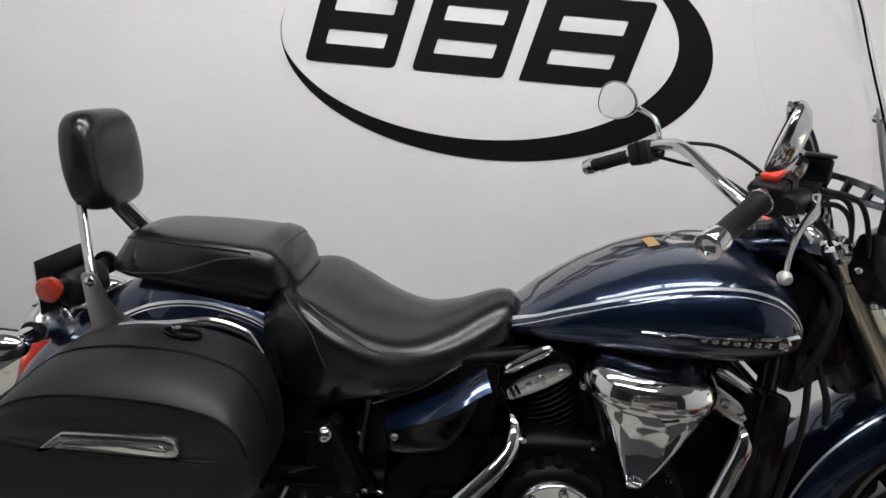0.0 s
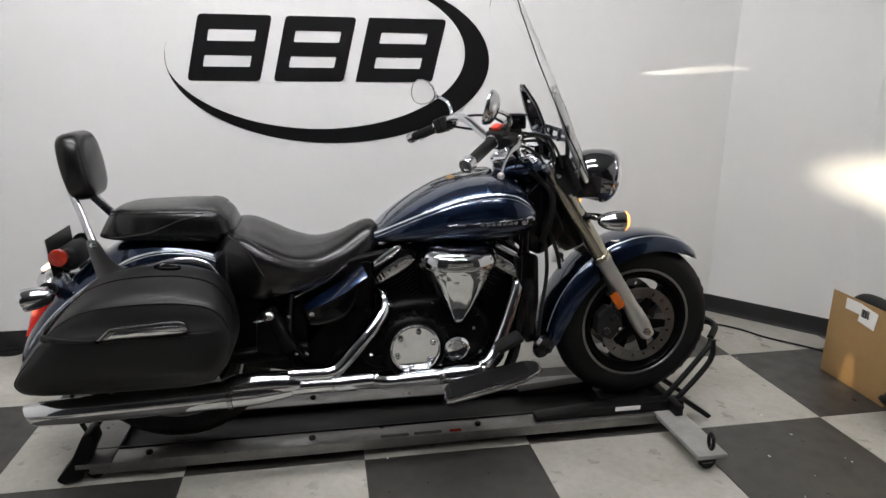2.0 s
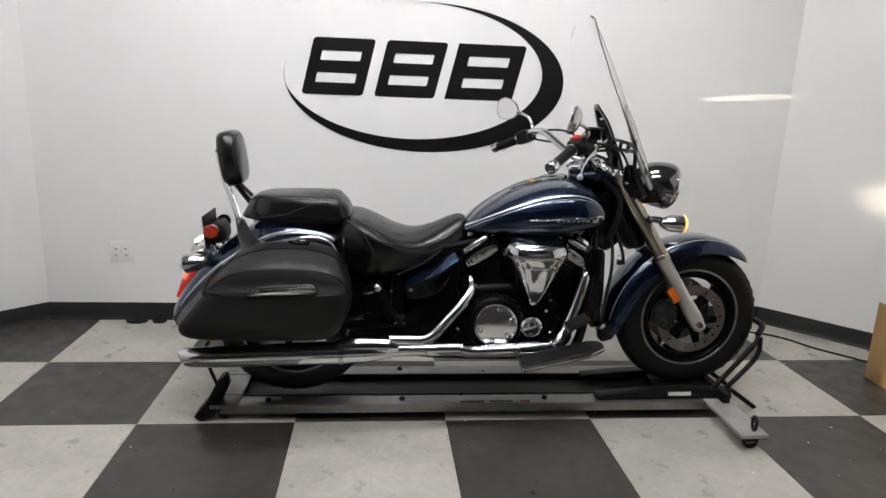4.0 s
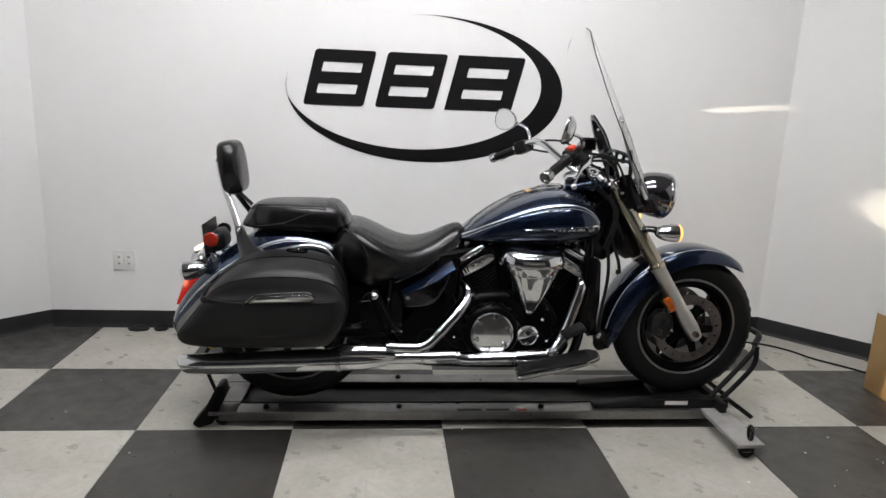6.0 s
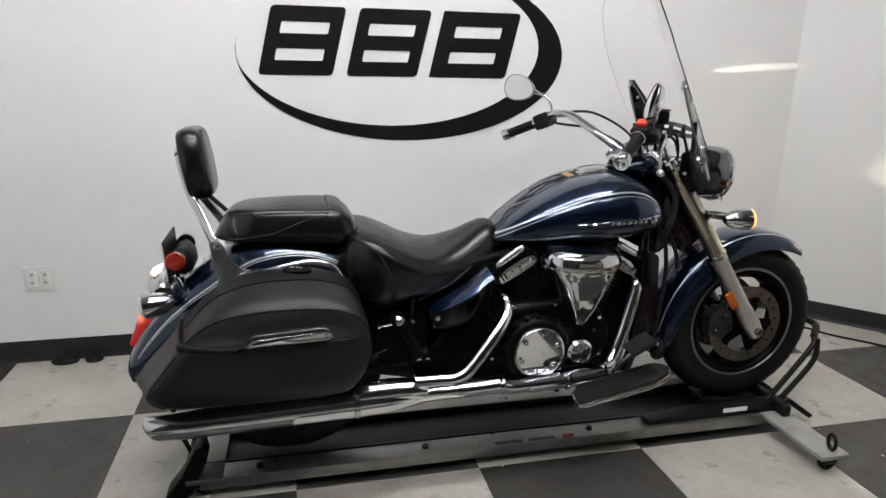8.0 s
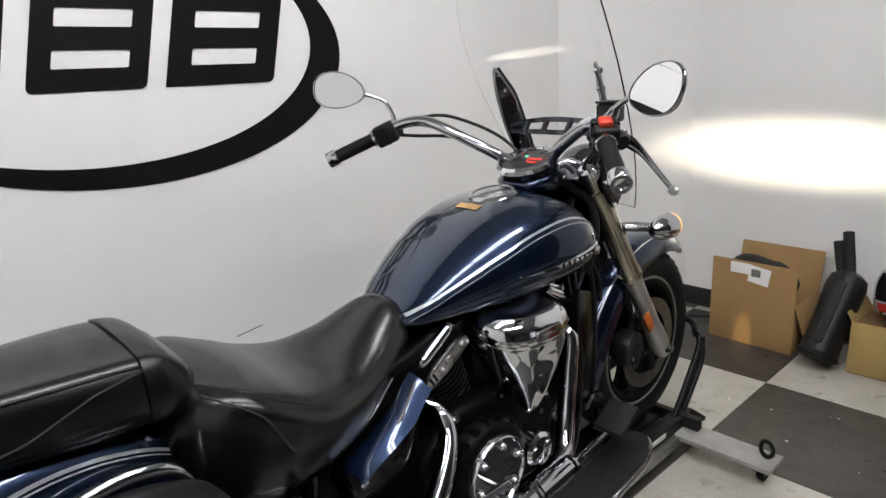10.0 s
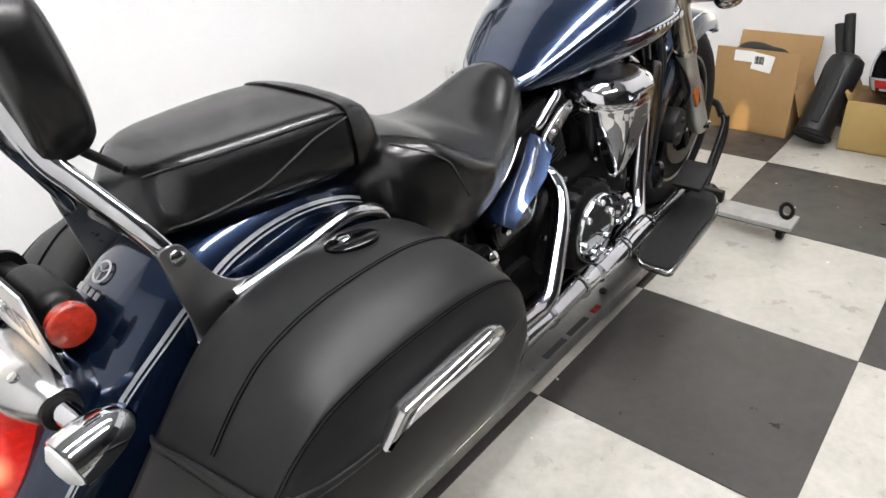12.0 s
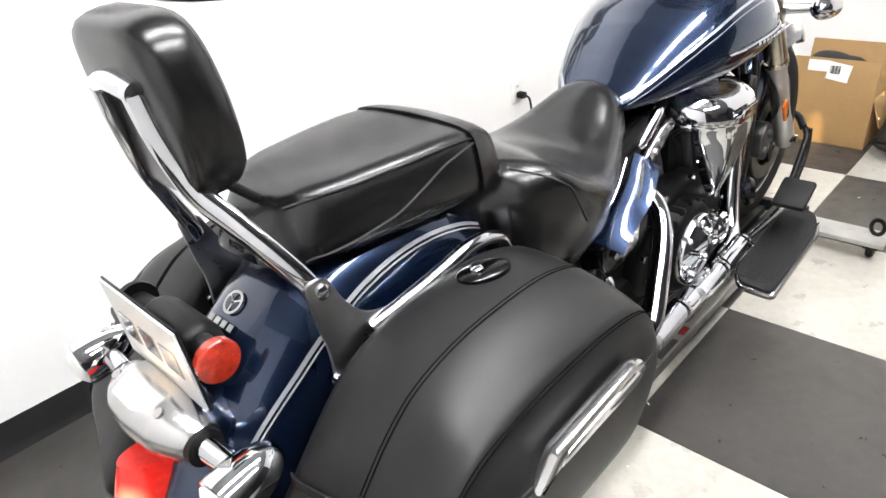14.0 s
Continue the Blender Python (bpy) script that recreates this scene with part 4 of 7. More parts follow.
bp("support_strut", tube([(-0.775, -0.02, 0.890), (-0.835, -0.02, 0.950)], 0.007, 10), M_BLACKST, "black strut behind the seat")

# saddlebags, one hard case each side
BO = [(-0.775, 0.722), (-0.700, 0.745), (-0.610, 0.752), (-0.520, 0.747), (-0.440, 0.718), (-0.402, 0.660), (-0.388, 0.600), (-0.386, 0.530), (-0.425, 0.445), (-0.475, 0.408), (-0.62, 0.402), (-0.82, 0.402), (-0.962, 0.410), (-1.003, 0.446), (-0.985, 0.490), (-0.925, 0.565), (-0.862, 0.645), (-0.820, 0.690)]
BL = smooth_loop(BO, 4)


def bag_ring(y, grow, drop, low):
    """The case's outline at a distance y from the middle; drop lowers its top, low lifts its foot."""
    cx, cz = -0.67, 0.585
    out_ = []
    for a, b in BL:
        zz = b - drop * max(0.0, (b - 0.60) / 0.15) ** 1.2 + low * max(0.0, (0.60 - b) / 0.2)
        rear, foot = max(0.0, min(1.0, (-0.76 - a) / 0.20)), max(0.0, min(1.0, (0.66 - b) / 0.2))
        slant = float(np.interp(y, [0.168, 0.25, 0.30, 0.36, 0.395, 0.413], [-0.045, -0.012, 0.005, 0.022, 0.036, 0.040])) * rear * (0.35 + 0.65 * foot)
        out_.append((cx + (a - cx) * grow + slant, y, cz + (zz - cz) * grow - 0.022 * rear * foot * max(0.0, (0.26 - y) / 0.09)))
    return out_


BAGS = [(0.168, 0.90, 0, 0), (0.174, 0.965, 0, 0), (0.188, 0.993, 0, 0), (0.215, 1.0, 0, 0), (0.25, 1.0, 0.003, 0.002), (0.29, 1.0, 0.010, 0.006), (0.33, 1.0, 0.022, 0.012), (0.355, 1.0, 0.034, 0.02), (0.376, 0.995, 0.046, 0.028), (0.388, 0.985, 0.060, 0.036), (0.394, 0.965, 0.090, 0.045), (0.401, 0.93, 0.115, 0.055), (0.408, 0.86, 0.125, 0.06), (0.412, 0.70, 0.125, 0.06), (0.413, 0.45, 0.125, 0.06)]
for s in (-1, 1):
    rows = [[(a, s * b, c) for a, b, c in bag_ring(*q)] for q in BAGS]
    bag = bp("saddlebag", rings(rows), M_BAG, "black vinyl-covered hard saddlebag", angle=55)
    k = len(BL)

    def bag_at(i, f):
        a = rows[int(f)]
        b = rows[min(int(f) + 1, len(rows) - 1)]
        return Vector(a[i % k]).lerp(Vector(b[i % k]), f - int(f))
    # stitched seams over the lid
    for f, offs in ((4.8, (-0.0028, 0.0028)), (8.7, (-0.005, 0.0, 0.005))):
        pts = [bag_at(i, f) for i in list(range(63, k)) + list(range(0, 24))]
        cen = Vector((-0.66, s * 0.25, 0.55))
        pts = [p + (p - cen).normalized() * 0.0006 for p in pts]
        for o in offs:
            bp("seam", tube([p + Vector((0, s * o, 0.0)) for p in pts][::2], 0.0010, 6, 2), M_SEAM, "", bag)
    # seam down the rear of the body
    pts = [bag_at(i, 9.0) + Vector((-0.0008, s * 0.0006, 0)) for i in range(48, 62)]
    for o in (-0.004, 0.004):
        bp("seam", tube([p + Vector((0, s * o, 0)) for p in pts], 0.0013, 6, 2), M_SEAM, "", bag)
    # projecting lip between lid and body
    lid = [min((p for p in row if p[0] < -0.70), key=lambda p: abs(p[2] - 0.610)) for row in rows[1:12]]
    lid = [(a - 0.001, abs(b) + 0.001, 0.610) for a, b, _ in lid] + [(-0.80, 0.411, 0.606), (-0.72, 0.414, 0.604), (-0.60, 0.414, 0.605), (-0.50, 0.413, 0.607), (-0.44, 0.407, 0.608), (-0.402, 0.385, 0.609)]
    bp("lid_lip", tube([(a, s * b, c) for a, b, c in lid], [0.003, 0.006, 0.008, 0.010, 0.012, 0.012, 0.012, 0.010, 0.007, 0.005, 0.004, 0.004, 0.003], 10, 4, flat=0.7), M_BAG, "raised lip between lid and body", bag)
    # chrome handle
    ho = rounded([(-0.742, 0.602), (-0.698, 0.643), (-0.520, 0.654), (-0.500, 0.648), (-0.490, 0.626), (-0.505, 0.618), (-0.690, 0.612)], 0.008)
    hd = bp("handle", slab(ho, s * 0.405, s * 0.428, 0.006), M_CHROME_D, "chrome saddlebag handle", bag)
    hi = rounded([(-0.700, 0.619), (-0.682, 0.633), (-0.526, 0.644), (-0.516, 0.640), (-0.510, 0.628), (-0.522, 0.623)], 0.005)
    bp("handle_inlay", slab(hi, s * 0.426, s * 0.4305, 0.001), M_CHROME, "", hd)
    # lock on the top
    lb = lathe([(0.0, -0.006), (0.024, -0.006), (0.024, 0.003), (0.020, 0.006), (0.0, 0.006)], (0, 0, 0), (0, 0, 1), 32)
    lb.transform(Matrix.Translation((-0.578, s * 0.222, 0.7525)) @ Matrix.Rotation(radians(s * 16), 4, "Z") @ Matrix.Diagonal((1.75, 1.0, 1.0, 1)))
    lk = bp("lock_bezel", lb, M_BLACKP, "black oval lock plate", bag)
    bp("lock_barrel", lathe([(0.0, 0.0), (0.010, 0.0), (0.010, 0.012), (0.007, 0.014), (0.0, 0.014)], (-0.590, s * 0.218, 0.752), (0, s * 0.05, 1), 20), M_CHROME, "chrome lock barrel", lk)

# rear lights, plate and bracket
tl = []
for i in range(17):
    t = i / 16
    w_ = 0.612 - 0.150 * t
    hw = lerp_table(t, [0, 0.12, 0.35, 0.6, 0.8, 0.93, 1.0], [0.030, 0.037, 0.042, 0.035, 0.022, 0.010, 0.003])
    u_ = -0.976 - 0.085 * t
    tl.append([(u_ - 0.062 * (1 - 0.5 * t) * max(0.0, math.cos(a)) ** 0.8, hw * math.sin(a), w_ + 0.010 * math.cos(a)) for a in np.linspace(-math.pi, math.pi, 25)[:-1]])
tail = bp("tail_lamp", rings(tl), M_TAIL, "lit red teardrop tail lamp", angle=60)
for s in (-1, 1):
    bp("lamp_trim", tube([(-0.968, s * 0.046, 0.605), (-0.990, s * 0.048, 0.570), (-1.026, s * 0.035, 0.518), (-1.068, s * 0.010, 0.460)], [0.010, 0.011, 0.009, 0.005], 10), M_CHROME, "", tail)
mount = bp("plate_bracket", tube([(-0.957, -0.098, 0.662), (-0.962, -0.080, 0.664), (-0.968, -0.045, 0.668), (-0.970, 0.0, 0.670), (-0.968, 0.045, 0.668), (-0.962, 0.080, 0.664), (-0.957, 0.098, 0.662)], [0.022, 0.034, 0.044, 0.046, 0.044, 0.034, 0.022], 28), M_SATIN_L, "rounded chrome plate lamp housing")
bp("housing_foot", slab(rounded([(-0.900, 0.650), (-0.925, 0.710), (-0.960, 0.700), (-0.985, 0.640), (-0.940, 0.600)], 0.018), -0.052, 0.052, 0.014, 3), M_CHROME, "", mount)
for yy in (-0.058, 0.058):
    bp("screw", lathe([(0.0, 0.0), (0.007, 0.0), (0.007, 0.004), (0.0, 0.005)], (-0.985, yy, 0.703), (-0.45, 0, 0.9), 10), M_CHROME_D, "", mount)
bp("plate_lamp", box(-0.014, -0.026, -0.004, 0.014, 0.026, 0.004, 0.003, m=Matrix.Translation((-0.9915, 0.0, 0.7115)) @ Matrix.Rotation(radians(-27), 4, "Y")), M_PLATELAMP, "lit plate lamp", mount)
pm = Matrix.Translation((-0.949, 0.0, 0.760)) @ Matrix.Rotation(radians(-4), 4, "Y")
plate = bp("number_plate", box(-0.0015, -0.100, -0.058, 0.0015, 0.100, 0.058, m=pm), M_PLATE, "plain grey number plate")
bp("plate_holder", box(0.002, -0.102, -0.060, 0.005, 0.102, 0.060, 0.001, m=pm), M_BLACKST, "", plate)
for yy in (-0.055, 0.0, 0.055):
    bp("character_bar", box(-0.003, yy - 0.020, -0.02, -0.0017, yy + 0.020, 0.018, m=pm), M_CHROME_D, "", plate)
bp("reflector_bracket", slab(rounded([(-0.875, 0.720), (-0.880, 0.768), (-0.900, 0.788), (-0.934, 0.784), (-0.938, 0.712), (-0.905, 0.700)], 0.022), -0.062, 0.062, 0.018, 3), M_BLACKST, "black plastic bracket behind the plate")
bp("reflector_arm", tube([(-0.918, -0.104, 0.763), (-0.912, -0.05, 0.762), (-0.912, 0.05, 0.762), (-0.918, 0.104, 0.763)], 0.015, 16), M_BLACKST)
for s in (-1, 1):
    bp("side_reflector", lathe([(0.0, 0.0015), (0.024, 0.0015), (0.026, 0.0005), (0.028, -0.002), (0.028, -0.012), (0.0, -0.012)], (-0.918, s * 0.112, 0.763), (0, s, 0), 28), M_RED if s < 0 else M_BLACKST, "round red reflector" if s < 0 else "black back of a round reflector")
    sg = bp("rear_turn_signal", lathe([(0.0, -0.054), (0.012, -0.052), (0.022, -0.042), (0.030, -0.022), (0.034, 0.0), (0.035, 0.022), (0.034, 0.030), (0.030, 0.032)], (-0.966, s * 0.192, 0.664), (-1, s * 0.10, -0.16), 28), M_CHROME, "chrome bullet turn signal")
    bp("signal_lens", lathe([(0.0, 0.044), (0.018, 0.042), (0.029, 0.034), (0.030, 0.028), (0.0, 0.028)], (-0.966, s * 0.192, 0.664), (-1, s * 0.10, -0.16), 28), M_WHITEBOX, "clear lens", sg)
    bp("signal_stalk", tube([(-0.965, s * 0.07, 0.660), (-0.958, s * 0.18, 0.666)], [0.018, 0.014], 16), M_CHROME, "", sg)
    bp("signal_collar", tube([(-0.965, s * 0.080, 0.660), (-0.963, s * 0.108, 0.661)], 0.024, 18), M_RUBBER, "", sg)

# exhaust
mrows = []
for q, (d_, r_) in enumerate([(0.0, 0.033), (0.012, 0.037), (0.10, 0.040), (0.35, 0.043), (0.60, 0.044), (0.67, 0.043), (0.73, 0.034), (0.77, 0.027)]):
    cz_, cu_ = 0.312 + 0.038 * d_, -1.0 + d_
    cut = 0.55 * max(0.0, 1 - d_ / 0.10)
    mrows.append([(cu_ - cut * r_ * math.sin(a), -0.250 + r_ * math.cos(a), cz_ + r_ * math.sin(a)) for a in (2 * math.pi * k / 36 for k in range(36))])
ex = bp("muffler", rings(mrows), M_CHROME, "long chrome muffler with slash-cut tip")
bp("muffler_mouth", rings([[(-1.003 - 0.55 * r_ * math.sin(a) + dd, -0.250 + r_ * math.cos(a), 0.312 + r_ * math.sin(a)) for a in (2 * math.pi * k / 30 for k in range(30))] for r_, dd in ((0.027, 0.0), (0.025, -0.003), (0.020, 0.0))]), M_BLACKST, "", ex)
bp("muffler_clamp", lathe([(0.043, 0.0), (0.048, 0.002), (0.048, 0.016), (0.043, 0.018)], (-0.43, -0.250, 0.334), (1, 0, 0.040), 32), M_CHROME_D, "", ex)
bp("upper_silencer", tube([(-0.435, -0.248, 0.345), (-0.40, -0.247, 0.356), (-0.32, -0.246, 0.360), (-0.25, -0.244, 0.358), (-0.205, -0.242, 0.352)], [0.034, 0.039, 0.040, 0.038, 0.030], 26), M_CHROME, "chrome collector cover", ex)
bp("rear_header", tube([(0.062, -0.090, 0.612), (0.078, -0.135, 0.592), (0.074, -0.165, 0.553), (0.038, -0.192, 0.508), (-0.012, -0.214, 0.458), (-0.072, -0.237, 0.400), (-0.110, -0.243, 0.382), (-0.16, -0.243, 0.381), (-0.24, -0.243, 0.382)], [0.017, 0.018, 0.021, 0.0235, 0.0235, 0.0235, 0.0235, 0.0235, 0.0235], 20), M_CHROME, "chrome rear header pipe shield")
fh = bp("front_header", tube([(0.548, -0.085, 0.645), (0.545, -0.130, 0.610), (0.520, -0.146, 0.530), (0.486, -0.164, 0.440), (0.447, -0.188, 0.375), (0.405, -0.208, 0.352), (0.30, -0.226, 0.345), (0.10, -0.240, 0.334), (0.03, -0.245, 0.342), (-0.06, -0.248, 0.346), (-0.22, -0.250, 0.344)], 0.0235, 20), M_CHROME, "chrome front header pipe shield")
for k, (u_, w_) in enumerate(((0.33, 0.347), (0.19, 0.339), (-0.03, 0.346), (-0.17, 0.345))):
    yy = -0.2465 + 0.02 * max(0.0, u_)
    bp("heat_shield", tube([(u_ - 0.06, yy - 0.001, w_ - 0.002), (u_ + 0.06, yy + 0.003, w_ + 0.001)], [0.0265, 0.027], 22), M_CHROME, "", fh)
    bp("shield_clamp", tube([(u_ + 0.066, yy, w_), (u_ + 0.074, yy, w_)], 0.0295, 22), M_CHROME_D, "", fh)

# engine
bp("crankcase", slab(rounded([(-0.02, 0.38), (0.04, 0.33), (0.36, 0.33), (0.44, 0.38), (0.46, 0.47), (0.40, 0.56), (0.28, 0.59), (0.10, 0.58), (0.0, 0.50)], 0.04), -0.160, 0.160, 0.03, 3), M_ENGINE, "black crankcase")
bp("sump", slab(rounded([(-0.14, 0.30), (0.48, 0.30), (0.52, 0.36), (0.46, 0.42), (-0.10, 0.42)], 0.03), -0.150, 0.150, 0.02, 2), M_ENGINE, "black engine sump")
bp("gear_case", slab(rounded([(-0.20, 0.36), (0.02, 0.35), (0.04, 0.55), (-0.06, 0.62), (-0.20, 0.60)], 0.03), -0.13, 0.13, 0.02), M_ENGINE, "black gearbox")
cc = bp("clutch_cover", lathe([(0.115, -0.05), (0.115, 0.0), (0.108, 0.012), (0.094, 0.020), (0.0, 0.020)], (0.175, -0.185, 0.430), (0, -1, 0), 48), M_ENGINE, "black round clutch cover")
bp("clutch_trim", lathe([(0.087, 0.015), (0.087, 0.030), (0.084, 0.034), (0.080, 0.033), (0.077, 0.0285), (0.040, 0.0280), (0.0, 0.0280)], (0.175, -0.185, 0.430), (0, -1, 0), 48), M_CHROME, "chrome clutch disc", cc)
for i in range(6):
    a = radians(60 * i + 20)
    bp("bolt", lathe([(0.010, 0.027), (0.010, 0.033), (0.0075, 0.038), (0.004, 0.039), (0.0035, 0.036), (0.0, 0.036)], (0.175 + 0.064 * math.cos(a), -0.185, 0.430 + 0.064 * math.sin(a)), (0, -1, 0), 12), M_CHROME, "", cc)
for i in range(9):
    a = radians(20 * i + 10)
    bp("cover_lug", lathe([(0.012, -0.03), (0.012, 0.006), (0.006, 0.010), (0.0, 0.010)], (0.175 + 0.108 * math.cos(a), -0.185, 0.430 + 0.108 * math.sin(a)), (0, -1, 0), 12), M_ENGINE, "", cc)
tc = bp("timing_cover", lathe([(0.044, -0.05), (0.044, 0.006), (0.036, 0.014), (0.034, 0.010), (0.014, 0.012), (0.0, 0.016)], (0.318, -0.205, 0.420), (0, -1, 0), 32), M_CHROME, "small chrome cover")
for i in range(3):
    a = radians(120 * i + 30)
    bp("bolt", lathe([(0.007, 0.006), (0.007, 0.014), (0.005, 0.017), (0.0, 0.017)], (0.318 + 0.027 * math.cos(a), -0.205, 0.420 + 0.027 * math.sin(a)), (0, -1, 0), 10), M_CHROME_D, "", tc)
for ang, base, nm in ((-32, (0.200, 0.0, 0.560), "rear"), (32, (0.405, 0.0, 0.560), "front")):
    m = Matrix.Translation(base) @ Matrix.Rotation(radians(ang), 4, "Y")
    prof = [(0.070, -0.06)]
    for i in range(11):
        z_ = i * 0.0125
        prof += [(0.070, z_ - 0.0045), (0.100, z_ - 0.0025), (0.102, z_), (0.100, z_ + 0.0015), (0.070, z_ + 0.0035)]
    bmc = lathe(prof + [(0.070, 0.16)], (0, 0, 0), (0, 0, 1), 36)
    bmc.transform(Matrix.Diagonal((0.88, 1.05, 1, 1)))
    bmc.transform(m)
    cyl = bp("cylinder", bmc, M_ENGINE, "black finned cylinder")
    edges = bmesh.new()
    for i in range(1, 11):
        z_ = i * 0.0125
        e_ = lathe([(0.1015, z_ - 0.0022), (0.1034, z_ - 0.0012), (0.1034, z_ + 0.0004), (0.1015, z_ + 0.0012)], (0, 0, 0), (0, 0, 1), 36)
        add(edges, e_)
    edges.transform(Matrix.Diagonal((0.88, 1.05, 1, 1)))
    edges.transform(m)
    bp("fin_edges", edges, M_FIN, "bare machined fin edges", cyl)
    q = box(-0.082, -0.112, 0.132, 0.082, 0.112, 0.185, 0.014, m=m)
    bp("cylinder_head", q, M_ENGINE, "", cyl)
    q = slab(rounded([(-0.078, 0.172), (0.078, 0.172), (0.066, 0.205), (0.03, 0.218), (-0.03, 0.218), (-0.066, 0.205)], 0.01), -0.106, 0.106, 0.008)
    q.transform(m)
    bp("rocker_cover", q, M_BLACKP, "", cyl)
    q = slab(rounded([(-0.072, 0.140), (-0.030, 0.134), (0.030, 0.134), (0.072, 0.140), (0.070, 0.166), (0.034, 0.176), (-0.034, 0.176), (-0.070, 0.166)], [0.008, 0.02, 0.02, 0.008, 0.008, 0.02, 0.02, 0.008]), -0.132, -0.113, 0.005)
    q.transform(m)
    bp("head_trim", q, M_SATIN_L, "bright cylinder head trim", cyl)
    for k in (-0.046, -0.058):
        bp("trim_notch", box(k - 0.003, -0.1335, 0.146, k + 0.003, -0.1318, 0.168, 0.0008, m=m), M_ENGINE, "", cyl)
    for k in (-0.022, 0.050):
        bp("bolt", lathe([(0.0, 0.0), (0.007, 0.0), (0.007, 0.007), (0.0, 0.008)], m @ Vector((k, -0.132, 0.156)), (0, -1, 0), 8), M_CHROME, "", cyl)
    bp("bolt", lathe([(0.0, 0.0), (0.011, 0.0), (0.011, 0.006), (0.0, 0.008)], m @ Vector((0.004, -0.132, 0.157)), (0, -1, 0), 12), M_CHROME_D, "", cyl)
    q = tube([m @ Vector((-0.045, -0.116, 0.200)), m @ Vector((-0.04, -0.118, 0.202)), m @ Vector((0.04, -0.118, 0.206)), m @ Vector((0.045, -0.116, 0.206))], [0.008, 0.0125, 0.0125, 0.008], 14)
    bp("plug_cover", q, M_CHROME, "", cyl)

# bolts and small bright fittings over the dark engine side
eng_rng = random.Random(5)
for u_, w_ in ((0.03, 0.40), (0.05, 0.52), (0.10, 0.575), (0.24, 0.575), (0.33, 0.545), (0.40, 0.52), (0.43, 0.45), (0.41, 0.385), (0.27, 0.345), (0.07, 0.355), (0.385, 0.475), (0.02, 0.46)):
    r_ = eng_rng.uniform(0.0055, 0.0095)
    bp("bolt", lathe([(0.0, 0.008), (r_ * 0.8, 0.008), (r_, 0.004), (r_, -0.01)], (u_, -0.160, w_), (0, -1, 0), 6), M_CHROME if eng_rng.random() < 0.5 else M_CHROME_D)

# air filter: a bulging chrome triangle
rows = []
AZ = [0.503, 0.510, 0.53, 0.57, 0.62, 0.67, 0.700, 0.712, 0.730, 0.752, 0.768, 0.777, 0.780]
AL = [0.318, 0.306, 0.292, 0.268, 0.242, 0.217, 0.204, 0.199, 0.199, 0.207, 0.224, 0.250, 0.28]
AR = [0.332, 0.346, 0.362, 0.390, 0.420, 0.446, 0.460, 0.466, 0.467, 0.458, 0.432, 0.395, 0.36]
AD = [0.055, 0.072, 0.084, 0.098, 0.110, 0.119, 0.122, 0.125, 0.124, 0.116, 0.099, 0.070, 0.040]
for z in np.concatenate([np.linspace(AZ[0], 0.70, 16), np.linspace(0.704, AZ[-1], 13)]):
    xl, xr, dd = (float(np.interp(z, AZ, t)) for t in (AL, AR, AD))
    ring_ = []
    for a in np.linspace(0, math.pi, 33):
        cs, sn = math.cos(a), math.sin(a)
        flute = 1.0 + (0.035 * math.cos(6 * a) if z < 0.70 else 0.0)  # three shallow facets under the cap
        ring_.append(((xl + xr) / 2 + (xr - xl) / 2 * sgnpow(cs, 0.80), -0.110 - dd * sgnpow(sn, 0.72) * flute, z - 0.012 * sn))
    ring_ += [((xl + xr) / 2 + (xr - xl) / 2 * f, -0.108, z) for f in (-0.6, 0.0, 0.6)]
    rows.append(ring_)
af = bp("air_filter_cover", rings(rows), M_CHROME, "triangular chrome air filter cover", angle=40)
for u_, w_ in ((0.204, 0.705), (0.462, 0.715), (0.318, 0.515)):
    bp("bolt", lathe([(0.0, 0.012), (0.007, 0.011), (0.009, 0.006), (0.009, -0.01)], (u_, -0.150 - (0.02 if w_ < 0.6 else 0.0), w_), (0, -1, 0), 12), M_CHROME_D, "", af)
q = slab(rounded([(0.275, 0.718), (0.362, 0.718), (0.356, 0.738), (0.282, 0.738)], 0.004), -0.238, -0.2445, 0.001)
bp("nameplate", q, M_CHROME_D, "", af)
bp("intake_box", box(0.20, -0.12, 0.56, 0.44, 0.12, 0.77, 0.03), M_ENGINE, "black intake housing between the cylinders")

